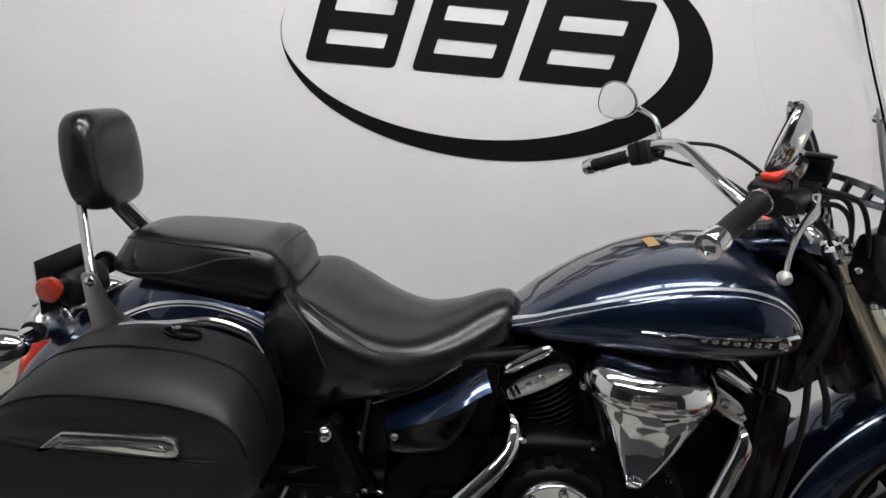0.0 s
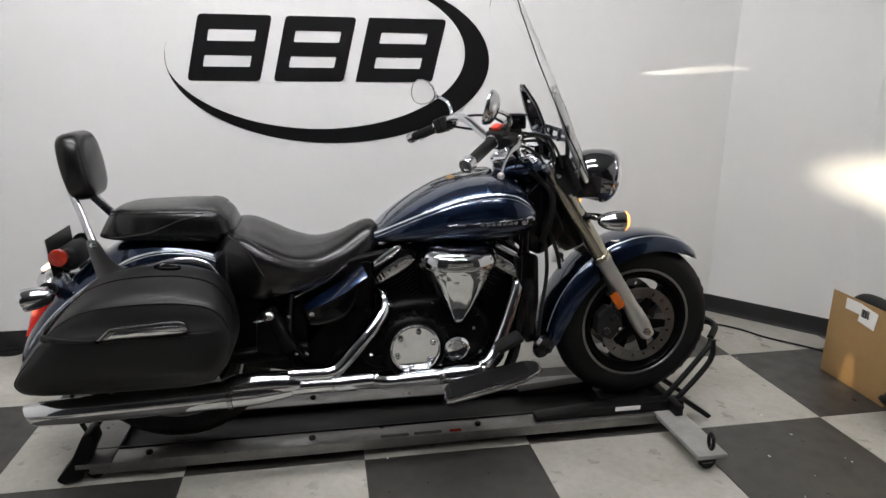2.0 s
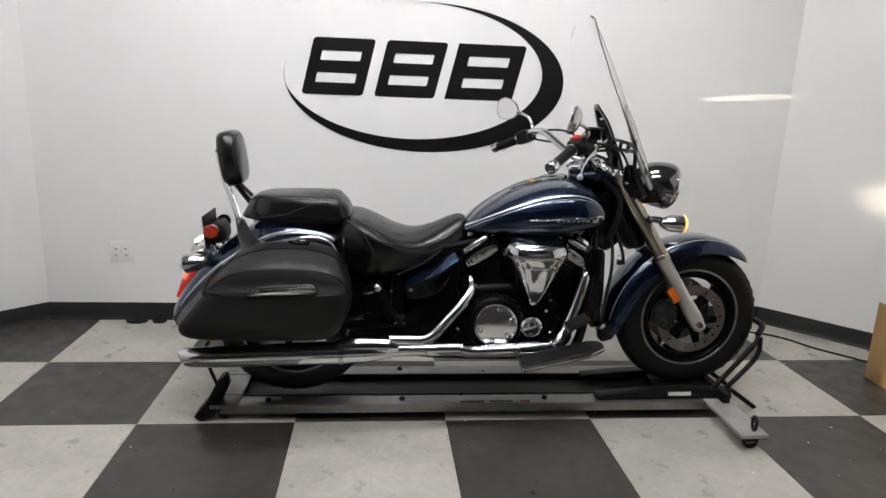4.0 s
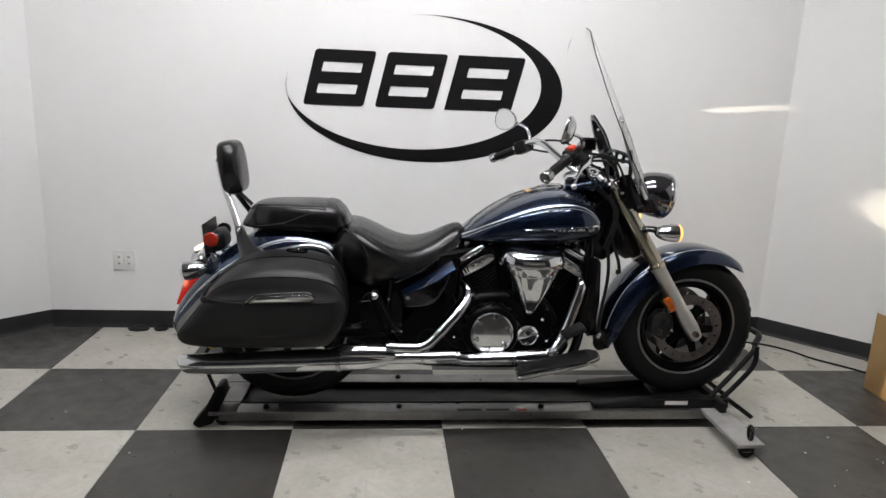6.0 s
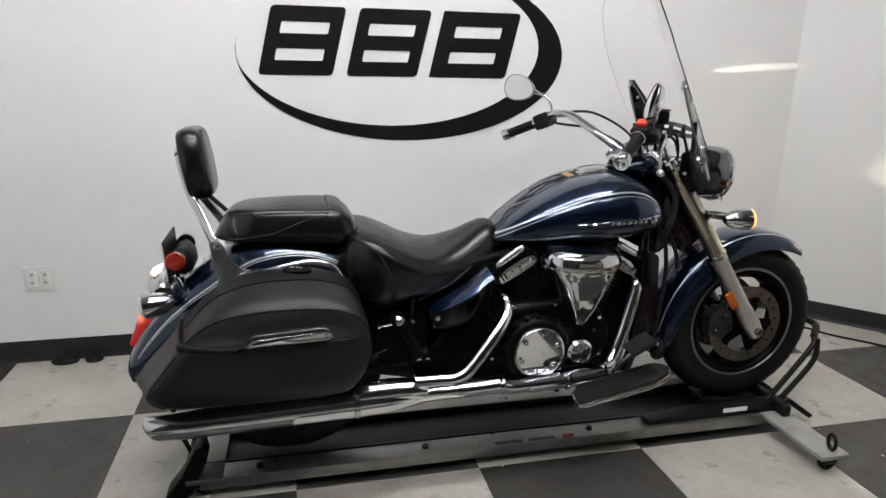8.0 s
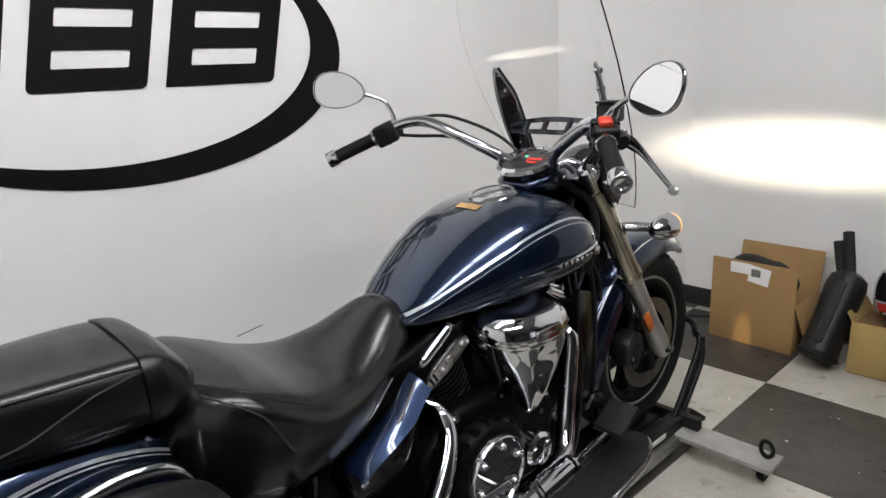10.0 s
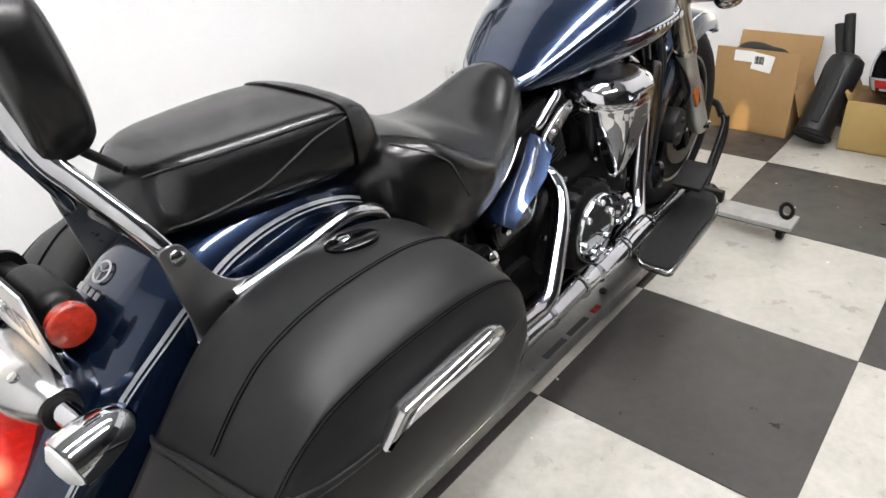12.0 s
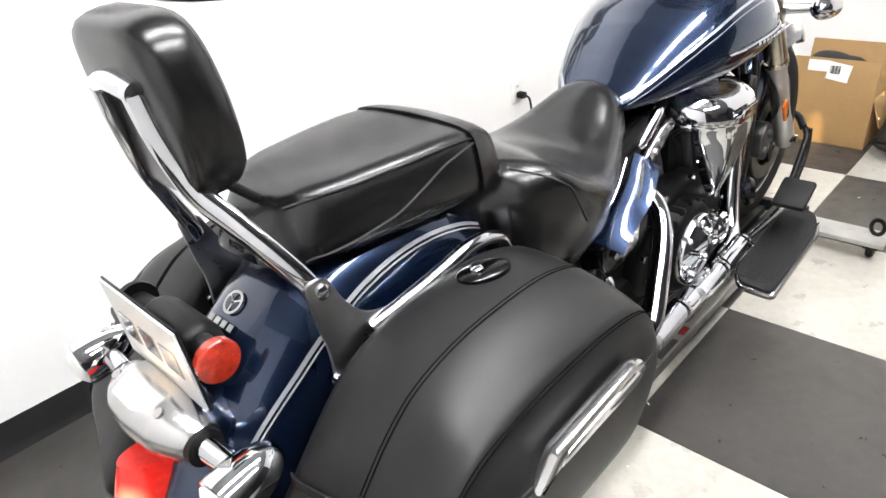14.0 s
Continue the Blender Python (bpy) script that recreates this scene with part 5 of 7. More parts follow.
# frame, radiator, side covers
bp("radiator", box(0.557, -0.145, 0.40, 0.604, 0.145, 0.72, 0.008, m=Matrix.Translation((0.61, 0, 0.56)) @ Matrix.Rotation(radians(-9), 4, "Y") @ Matrix.Translation((-0.61, 0, -0.56))), M_ENGINE, "black radiator")
fins = bmesh.new()
for i in range(26):
    w_ = 0.415 + i * 0.0115
    bmesh.ops.create_cube(fins, size=1.0, matrix=Matrix.Translation((0.606 + (w_ - 0.56) * -0.158, 0, w_)) @ Matrix.Diagonal((0.008, 0.28, 0.003, 1)))
bp("radiator_fins", fins, M_BLACKST)
for s in (-1, 1):
    bp("frame_tube", tube([(0.60, s * 0.05, 0.93), (0.575, s * 0.105, 0.78), (0.56, s * 0.14, 0.55), (0.53, s * 0.15, 0.34), (0.45, s * 0.15, 0.29), (0.05, s * 0.15, 0.285), (-0.16, s * 0.14, 0.31), (-0.24, s * 0.13, 0.45), (-0.22, s * 0.12, 0.66)], 0.019, 14), M_BLACKP, "black frame tube")
    bp("upper_frame", tube([(0.58, s * 0.05, 0.86), (0.30, s * 0.07, 0.77), (0.0, s * 0.11, 0.72), (-0.22, s * 0.12, 0.68), (-0.45, s * 0.13, 0.66), (-0.78, s * 0.14, 0.62)], 0.018, 12), M_ENGINE)
    bp("swingarm", tube([(-0.18, s * 0.12, 0.42), (-0.40, s * 0.13, 0.41), (RA[0] - 0.04, s * 0.135, RA[1])], [0.032, 0.028, 0.024], 14), M_ENGINE, "black swingarm")
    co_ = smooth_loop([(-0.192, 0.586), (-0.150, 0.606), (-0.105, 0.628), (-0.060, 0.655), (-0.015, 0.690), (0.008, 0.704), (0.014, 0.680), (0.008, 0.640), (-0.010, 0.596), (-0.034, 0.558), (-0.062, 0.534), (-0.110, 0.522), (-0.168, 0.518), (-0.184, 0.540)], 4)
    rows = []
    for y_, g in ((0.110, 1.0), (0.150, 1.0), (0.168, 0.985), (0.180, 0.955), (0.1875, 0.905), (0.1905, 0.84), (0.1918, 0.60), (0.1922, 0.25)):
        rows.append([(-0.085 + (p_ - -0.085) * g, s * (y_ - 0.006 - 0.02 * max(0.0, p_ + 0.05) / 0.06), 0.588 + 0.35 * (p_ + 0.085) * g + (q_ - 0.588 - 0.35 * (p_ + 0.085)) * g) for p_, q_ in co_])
    # the navy cover's lower face gets black, in place of its dark reflections
    sc = bp("side_cover", rings(rows), M_BLACKP, "dark blue side cover, lower face black in place of dark reflections", angle=60)
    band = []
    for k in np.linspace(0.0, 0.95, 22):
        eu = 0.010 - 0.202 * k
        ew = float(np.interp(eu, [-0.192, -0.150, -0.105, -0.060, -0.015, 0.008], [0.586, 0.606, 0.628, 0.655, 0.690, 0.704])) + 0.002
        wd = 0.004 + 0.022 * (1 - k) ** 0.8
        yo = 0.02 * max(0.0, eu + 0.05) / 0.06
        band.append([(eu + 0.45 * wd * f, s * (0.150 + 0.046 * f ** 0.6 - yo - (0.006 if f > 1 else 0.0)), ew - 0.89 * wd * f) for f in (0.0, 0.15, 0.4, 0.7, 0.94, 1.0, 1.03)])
    bp("cover_band", sheet(band, 0.003), M_NAVY, "upper edge of the dark blue side cover", sc, 60)
    bp("screw", lathe([(0.0, 0.0), (0.008, 0.0), (0.008, 0.004), (0.0, 0.005)], (-0.160, s * 0.190, 0.566), (0, s, 0), 12), M_CHROME, "", sc)
    bp("rear_panel", slab(rounded([(-0.44, 0.44), (-0.18, 0.42), (-0.12, 0.50), (0.03, 0.56), (0.04, 0.72), (-0.30, 0.70), (-0.44, 0.72)], 0.02), s * 0.100, s * 0.130, 0.006), M_ENGINE, "black inner side panel")
    # a thin chrome line drawn as the highlight along the black panel's edge
    bp("seat_trim", tube([(-0.212, s * 0.160, 0.617), (-0.119, s * 0.158, 0.661), (-0.04, s * 0.140, 0.714)], 0.0022, 8), M_CHROME_D, "thin bright line in place of a highlight on the black panel")
    bp("peg_hanger", slab(rounded([(-0.335, 0.560), (-0.280, 0.590), (-0.215, 0.455), (-0.180, 0.415), (-0.235, 0.405), (-0.345, 0.440)], 0.018), s * 0.132, s * 0.175, 0.010, 2), M_ENGINE, "black passenger peg hanger")
    bp("hanger_bolt", lathe([(0.0, -0.006), (0.013, -0.004), (0.014, 0.006), (0.006, 0.012), (0.0, 0.012)], (-0.289, s * 0.248, 0.588), (0, s, 0.35), 18), M_CHROME)
    bp("peg_mount", tube([(-0.285, s * 0.165, 0.575), (-0.285, s * 0.215, 0.580)], 0.016, 12), M_BLACKST)
    bp("passenger_peg", tube([(-0.296, s * 0.225, 0.598), (-0.291, s * 0.225, 0.588), (-0.236, s * 0.228, 0.476), (-0.231, s * 0.228, 0.466)], [0.012, 0.022, 0.022, 0.012], 18), M_ENGINE, "folded black passenger peg")
    for u_, w_ in ((-0.215, 0.424), (-0.183, 0.424), (-0.236, 0.556)):
        bp("bolt", lathe([(0.0, 0.0), (0.007, 0.0), (0.007, 0.005), (0.0, 0.006)], (u_, s * 0.176, w_), (0, s, 0), 10), M_CHROME_D)
    bp("linkage_rod", tube([(-0.345, s * 0.178, 0.545), (-0.300, s * 0.180, 0.552)], 0.004, 8), M_CHROME_D)
    bp("linkage_rod", tube([(-0.375, s * 0.178, 0.447), (-0.315, s * 0.180, 0.470)], 0.004, 8), M_CHROME_D)
    # footboard
    fo = rounded([(-0.165, -0.055), (0.10, -0.055), (0.165, -0.02), (0.165, 0.03), (0.13, 0.062), (-0.12, 0.062), (-0.165, 0.03)], [0.02, 0.05, 0.03, 0.03, 0.03, 0.03, 0.02], 6)
    fm = Matrix.Translation((0.412, s * 0.330, 0.362)) @ Matrix.Rotation(radians(s * 3), 4, "Z") @ Matrix.Rotation(radians(-14), 4, "Y") @ Matrix.Diagonal((1, -s if s > 0 else 1, 1, 1))
    bm = slab(fo, -0.022, -0.004, 0.004, plane="xy")
    bm.transform(fm)
    fb = bp("footboard", bm, M_CHROME_D, "chrome-edged rider footboard")
    bm = slab([(a * 0.965, b * 0.90) for a, b in fo], -0.005, 0.004, 0.003, plane="xy")
    bm.transform(fm)
    bp("footboard_pad", bm, M_PAD, "ribbed black rubber pad", fb)
    ribs = bmesh.new()
    for i in range(14):
        yy = -0.042 + i * 0.0068
        bmesh.ops.create_cube(ribs, size=1.0, matrix=fm @ Matrix.Translation((-0.01, yy, 0.0045)) @ Matrix.Diagonal((0.26, 0.0030, 0.0022, 1)))
    bp("pad_ribs", ribs, M_PAD, "", fb)
    bp("board_mount", tube([(0.41, s * 0.12, 0.33), (0.41, s * 0.29, 0.345)], 0.014, 12), M_BLACKST, "", fb)
pedal = bp("brake_pedal", box(0.420, -0.362, 0.480, 0.510, -0.285, 0.498, 0.008, m=Matrix.Translation((0.475, 0, 0.487)) @ Matrix.Rotation(radians(-28), 4, "Y") @ Matrix.Translation((-0.475, 0, -0.487))), M_RUBBER, "black rubber brake pedal")
bp("pedal_arm", tube([(0.465, -0.322, 0.482), (0.44, -0.29, 0.42), (0.42, -0.24, 0.345)], 0.009, 10), M_CHROME_D, "", pedal)
bp("horn", lathe([(0.0, 0.0), (0.038, 0.0), (0.042, 0.012), (0.036, 0.024), (0.0, 0.028)], (0.632, -0.150, 0.385), (0.5, -0.8, 0), 24), M_BLACKP, "black horn with a chrome face")
for pts in ([(0.64, -0.12, 0.80), (0.650, -0.135, 0.66), (0.632, -0.148, 0.52), (0.625, -0.145, 0.42)], [(0.66, -0.10, 0.80), (0.690, -0.12, 0.72), (0.705, -0.115, 0.66)]):
    bp("hose", tube(pts, 0.007, 10), M_RUBBER)

bp("engine_core", slab(rounded([(0.38, 0.36), (0.55, 0.38), (0.585, 0.46), (0.575, 0.70), (0.42, 0.74), (0.36, 0.60)], 0.03), -0.088, 0.088, 0.02, 2), M_ENGINE, "black engine front between cylinder and radiator")
bp("swingarm_box", slab(rounded([(-0.40, 0.36), (-0.12, 0.30), (-0.02, 0.34), (-0.02, 0.50), (-0.40, 0.52)], 0.03), -0.112, 0.112, 0.02, 2), M_ENGINE, "black swingarm pivot housing")
bp("battery_box", slab(rounded([(-0.46, 0.42), (-0.20, 0.34), (0.05, 0.36), (0.06, 0.74), (-0.10, 0.72), (-0.46, 0.74)], 0.03), -0.098, 0.098, 0.01), M_ENGINE, "black battery and frame box under the seat")
bp("neck_cover", slab(rounded([(0.555, 0.74), (0.640, 0.70), (0.735, 0.78), (0.700, 0.93), (0.640, 0.985), (0.56, 0.90)], 0.02), -0.088, 0.088, 0.012), M_BLACKP, "black cover round the steering neck")
for s in (-1, 1):
    bp("radiator_cover", slab(rounded([(0.545, 0.42), (0.606, 0.40), (0.622, 0.55), (0.612, 0.72), (0.55, 0.74)], 0.015), s * 0.130, s * 0.152, 0.006), M_BLACKP, "black radiator side cover")

# steering: bar, grips, controls
BAR = [(0.338, 0.370, 1.117), (0.368, 0.336, 1.140), (0.404, 0.292, 1.158), (0.436, 0.240, 1.154), (0.478, 0.150, 1.110), (0.522, 0.088, 1.070), (0.575, 0.050, 1.032), (0.600, 0.0, 1.018), (0.580, -0.050, 1.032), (0.535, -0.086, 1.070), (0.500, -0.145, 1.110), (0.470, -0.225, 1.154), (0.448, -0.268, 1.160), (0.414, -0.308, 1.146), (0.386, -0.335, 1.130)]
bar = bp("handlebar", tube(BAR, 0.0150, 18, 6), M_CHROME, "chrome swept-back handlebar")
for inner, end, s in (((0.342, 0.366, 1.117), (0.244, 0.450, 1.063), 1), ((0.388, -0.332, 1.130), (0.286, -0.432, 1.071), -1)):
    a, b = Vector(inner), Vector(end)
    d = (b - a).normalized()
    n_ = (b - a).length
    gr = bp("grip", lathe([(0.0, -0.002), (0.020, -0.002), (0.020, 0.004), (0.0175, 0.008), (0.0175, n_ - 0.026), (0.019, n_ - 0.022)], a, d, 24), M_RUBBER, "black rubber grip with a chrome end", bar)
    bp("grip_end", lathe([(0.0175, n_ - 0.030), (0.0215, n_ - 0.029), (0.0220, n_ - 0.026), (0.0220, n_ - 0.002), (0.0205, n_), (0.0130, n_), (0.0120, n_ - 0.005), (0.0, n_ - 0.006)], a, d, 24), M_CHROME, "", gr)
    bp("grip_ring", lathe([(0.016, -0.004), (0.022, -0.003), (0.022, 0.004), (0.016, 0.006)], a, d, 24), M_CHROME, "", gr)
    # switch block
    c = a - d * 0.034
    q = Vector(d).to_track_quat("X", "Z").to_matrix().to_4x4()
    sb = bp("switch_housing", box(-0.030, -0.024, -0.030, 0.030, 0.030, 0.026, 0.007, 3, m=Matrix.Translation(c) @ q), M_BLACKST, "black handlebar switch housing", bar)
    bp("housing_seam", box(-0.0012, -0.0255, -0.0315, 0.0012, 0.0315, 0.0275, m=Matrix.Translation(c) @ q), M_ENGINE, "", sb)
    for bx, bz in ((-0.016, -0.012), (0.014, -0.014), (0.014, 0.010)):
        bp("button", box(bx - 0.007, -0.029, bz - 0.005, bx + 0.007, -0.0235, bz + 0.005, 0.002, m=Matrix.Translation(c) @ q), M_RUBBER, "", sb)
    if s < 0:
        bp("stop_switch", box(-0.014, -0.012, 0.024, 0.016, 0.016, 0.038, 0.005, m=Matrix.Translation(c) @ q), M_SWITCH, "red engine stop switch", sb)
    else:
        bp("turn_switch", box(-0.008, -0.032, -0.012, 0.008, -0.022, -0.002, 0.002, m=Matrix.Translation(c) @ q), M_BLACKP, "", sb)
    # lever
    if s < 0:
        lev = [(0.478, -0.312, 1.130), (0.462, -0.350, 1.120), (0.428, -0.394, 1.106), (0.398, -0.440, 1.081), (0.375, -0.486, 1.052)]
        res = (0.476, -0.284, 1.184)
    else:
        lev = [(0.405, 0.330, 1.132), (0.420, 0.385, 1.125), (0.395, 0.430, 1.112), (0.335, 0.485, 1.079), (0.302, 0.512, 1.058)]
        res = None
    lv = bp("brake_lever" if s < 0 else "clutch_lever", tube(lev, [0.015, 0.014, 0.0085, 0.0062, 0.0058], 12, 6, flat=0.6), M_CHROME_D, "polished hand lever", bar)
    bp("lever_ball", lathe([(0.0, -0.010), (0.007, -0.008), (0.010, 0.0), (0.007, 0.008), (0.0, 0.010)], lev[-1], (0.2, s, -0.3), 16), M_ALU, "", lv)
    if res:
        rs = bp("brake_reservoir", slab(rounded([(-0.024, -0.022), (0.024, -0.022), (0.024, 0.022), (-0.024, 0.022)], 0.008), -0.020, 0.018, 0.005, plane="xy"), M_BLACKP, "black brake fluid reservoir", bar)
        rs.location = res
        bp("reservoir_lid", slab(rounded([(-0.026, -0.024), (0.026, -0.024), (0.026, 0.024), (-0.026, 0.024)], 0.008), 0.0185, 0.024, 0.002, plane="xy"), M_BLACKST, "", bar).location = res
        bp("mirror_clamp", tube([(0.430, -0.292, 1.150), (0.440, -0.310, 1.180), (0.444, -0.318, 1.196)], [0.017, 0.014, 0.009], 14), M_CHROME_D, "", bar)
        bp("reservoir_neck", box(0.448, -0.305, 1.130, 0.488, -0.262, 1.170, 0.008), M_BLACKST, "", bar)
        bp("master_cylinder", tube([(0.418, -0.352, 1.128), (0.428, -0.338, 1.132), (0.486, -0.268, 1.138), (0.498, -0.254, 1.139)], [0.014, 0.020, 0.020, 0.014], 16), M_BLACKST, "black brake master cylinder", bar)
        bp("lever_pivot", lathe([(0.0, 0.020), (0.007, 0.019), (0.009, 0.015), (0.009, -0.015), (0.0, -0.017)], (0.474, -0.318, 1.130), (0, 0, 1), 14), M_CHROME, "", bar)

# mirrors: teardrop shells
def mirror(c, up, aim, s, stem):
    """A chrome teardrop mirror whose glass looks towards aim."""
    sx_ = 1.0 if s > 0 else 0.93
    mo = smooth_loop([(-0.077, 0.004), (-0.066, 0.036), (-0.03, 0.052), (0.022, 0.046), (0.062, 0.022), (0.078, -0.008), (0.060, -0.032), (0.010, -0.047), (-0.040, -0.044), (-0.068, -0.026)], 5)
    mo = [(a * sx_, b * (1.0 if s > 0 else 0.98)) for a, b in mo]
    z = (Vector(aim) - Vector(c)).normalized()
    x = Vector(up).cross(z).normalized()
    y = z.cross(x)
    m = Matrix((x, y, z)).transposed().to_4x4()
    m.translation = c
    rows_ = [[(a * g, b * g, h) for a, b in mo] for h, g in ((-0.026, 0.2), (-0.024, 0.5), (-0.016, 0.82), (-0.004, 0.98), (0.002, 1.0), (0.004, 0.985), (0.003, 0.93))]
    for r_ in range(len(rows_)):
        rows_[r_] = [m @ Vector((a * (1 if s > 0 else -1), b, h)) for a, b, h in rows_[r_]]
    mi = bp("mirror", rings(rows_), M_CHROME, "chrome teardrop rear-view mirror", bar, 60)
    bp("mirror_glass", rings([[m @ Vector((a * g * (1 if s > 0 else -1), b * g, h)) for a, b in mo] for h, g in ((0.0032, 0.93), (0.0034, 0.5))]), M_MIRROR, "", mi)
    bp("mirror_gasket", rings([[m @ Vector((a * g * (1 if s > 0 else -1), b * g, h)) for a, b in mo] for h, g in ((0.0030, 0.955), (0.0044, 0.948), (0.0044, 0.932), (0.0030, 0.925))]), M_BLACKST, "", mi)
    bp("mirror_stem", tube(stem, [0.0085, 0.0065, 0.0065, 0.0055, 0.008][:len(stem)], 10), M_CHROME, "", mi)
    bp("stem_collar", lathe([(0.0, 0.016), (0.008, 0.015), (0.011, 0.006), (0.012, -0.012), (0.0, -0.012)], stem[0], (0, 0, 1), 16), M_CHROME_D, "", mi)


mirror((0.302, 0.455, 1.247), (0, 0, 1), (0.302 - 0.85, 0.455 - 0.50, 1.247 + 0.06), 1, [(0.398, 0.340, 1.145), (0.397, 0.350, 1.180), (0.384, 0.364, 1.213), (0.364, 0.386, 1.227), (0.346, 0.412, 1.236)])
mirror((0.343, -0.462, 1.234), (0, 0, 1), (0.343 - 0.92, -0.462 + 0.37, 1.234 + 0.25), -1, [(0.428, -0.290, 1.155), (0.438, -0.315, 1.19), (0.422, -0.35, 1.21), (0.372, -0.405, 1.225)])
for pts in ([(0.40, 0.325, 1.150), (0.47, 0.30, 1.166), (0.545, 0.268, 1.160), (0.615, 0.16, 1.105), (0.65, 0.07, 1.02)], [(0.385, 0.325, 1.125), (0.443, 0.298, 1.117), (0.492, 0.222, 1.112), (0.56, 0.13, 1.075), (0.63, 0.06, 1.01)],
            [(0.47, -0.30, 1.135), (0.56, -0.235, 1.135), (0.635, -0.15, 1.085), (0.675, -0.10, 0.97)], [(0.46, -0.29, 1.115), (0.54, -0.21, 1.095), (0.62, -0.12, 1.04), (0.66, -0.08, 0.95)], [(0.50, -0.275, 1.150), (0.60, -0.22, 1.128), (0.675, -0.15, 1.04), (0.705, -0.12, 0.92)],
            [(0.48, -0.29, 1.125), (0.58, -0.20, 1.115), (0.655, -0.12, 1.06), (0.69, -0.09, 0.93)]):
    bp("control_cable", tube(pts, 0.0046, 8), M_RUBBER, "black control cable", bar)
for s in (-1, 1):
    bp("bar_riser", tube([(0.585, s * 0.045, 1.005), (0.570, s * 0.045, 1.075)], [0.022, 0.019], 16), M_CHROME_D, "", bar)

# speedometer
SP, SA = Vector((0.550, 0.006, 1.050)), Vector((-0.29, 0, 0.96))
sp = bp("speedometer", lathe([(0.0, -0.078), (0.045, -0.073), (0.068, -0.050), (0.075, -0.018), (0.076, 0.0)], SP, SA, 36), M_BLACKP, "speedometer with chrome bezel and lit dial")
bp("bezel", lathe([(0.074, -0.010), (0.081, -0.002), (0.080, 0.008), (0.071, 0.013), (0.064, 0.009), (0.063, 0.004)], SP, SA, 40), M_CHROME, "chrome bezel", sp)
bp("dial", lathe([(0.064, 0.003), (0.062, 0.005), (0.0, 0.005)], SP, SA, 36), M_DIAL, "dark dial with red and green lights", sp)
sq = SA.normalized().to_track_quat("Z", "Y").to_matrix()
for dx, dy, w_, h_, m_ in ((0.02, 0.01, 0.05, 0.004, M_DIALRED), (0.02, -0.008, 0.03, 0.003, M_DIALRED), (-0.03, 0.0, 0.03, 0.012, M_INK), (-0.018, 0.022, 0.008, 0.006, M_DIALGRN)):
    q = box(-w_ / 2, -h_ / 2, 0.0055, w_ / 2, h_ / 2, 0.0065)
    q.transform(Matrix.Translation(SP) @ sq.to_4x4() @ Matrix.Translation((dx, dy, 0)))
    bp("dial_mark", q, m_, "", sp)
for s in (-1, 1):
    bp("gauge_arm", tube([(0.60, s * 0.11, 1.035), (0.585, s * 0.095, 1.05), (0.57, s * 0.078, 1.045)], [0.017, 0.014, 0.010], 12), M_CHROME, "", sp)

pod = []
for u, hw, top, bot in ((0.484, 0.022, 1.006, 0.996), (0.490, 0.044, 1.010, 0.985), (0.505, 0.064, 1.018, 0.974), (0.54, 0.082, 1.037, 0.962), (0.58, 0.084, 1.046, 0.955), (0.615, 0.074, 1.044, 0.954), (0.645, 0.058, 1.032, 0.956), (0.668, 0.040, 1.015, 0.960), (0.680, 0.018, 0.998, 0.970)):
    cw_ = bot + 0.62 * (top - bot)
    pod.append([(a, b + 0.006, c) for a, b, c in ellipse_ring(u, cw_, hw, top - cw_, cw_ - bot, 2.6, 2.0, 32)])
bp("gauge_nacelle", rings(pod), M_NAVY, "dark blue bowl under the gauge", angle=60)
for s in (-1, 1):
    bp("hose", tube([(0.60, s * 0.07, 1.00), (0.66, s * 0.115, 0.93), (0.655, s * 0.13, 0.84), (0.63, s * 0.12, 0.76)], 0.010, 10), M_RUBBER)

# headlamp
hl = bp("headlamp", lathe([(0.0, -0.120), (0.022, -0.118), (0.045, -0.108), (0.066, -0.089), (0.083, -0.060), (0.092, -0.028), (0.096, 0.004), (0.096, 0.030)], (0.888, 0.048, 0.966), (1, 0.06, -0.17), 44), M_CHROME_B, "round dark chrome headlamp, lit")
bp("headlamp_rim", lathe([(0.095, 0.024), (0.0985, 0.030), (0.0985, 0.042), (0.093, 0.050), (0.088, 0.051)], (0.888, 0.048, 0.966), (1, 0.06, -0.17), 44), M_CHROME, "chrome rim", hl)
bp("headlamp_glass", lathe([(0.090, 0.046), (0.070, 0.056), (0.035, 0.062), (0.0, 0.064)], (0.888, 0.048, 0.966), (1, 0.06, -0.17), 40), M_LAMP, "lit lamp glass", hl)
bp("headlamp_bracket", box(0.70, -0.085, 0.90, 0.86, 0.085, 0.985, 0.02), M_BLACKP, "", hl)
for s in (-1, 1):
    ts = bp("front_turn_signal", lathe([(0.0, -0.058), (0.012, -0.055), (0.022, -0.042), (0.030, -0.022), (0.034, 0.004), (0.035, 0.030), (0.032, 0.034)], (0.850, s * 0.215, 0.850), (1, s * 0.03, 0), 28), M_CHROME, "chrome bullet turn signal with a lit amber lens")
    bp("signal_lens", lathe([(0.033, 0.028), (0.033, 0.038), (0.024, 0.046), (0.0, 0.050)], (0.850, s * 0.215, 0.850), (1, s * 0.03, 0), 28), M_SIGLENS, "lit amber lens", ts)
    bp("signal_stalk", tube([(0.79, s * 0.10, 0.845), (0.82, s * 0.14, 0.848), (0.838, s * 0.20, 0.850)], [0.012, 0.014, 0.012], 14), M_CHROME, "", ts)
bp("signal_bar", tube([(0.79, -0.12, 0.845), (0.79, 0.12, 0.845)], 0.013, 14), M_CHROME)
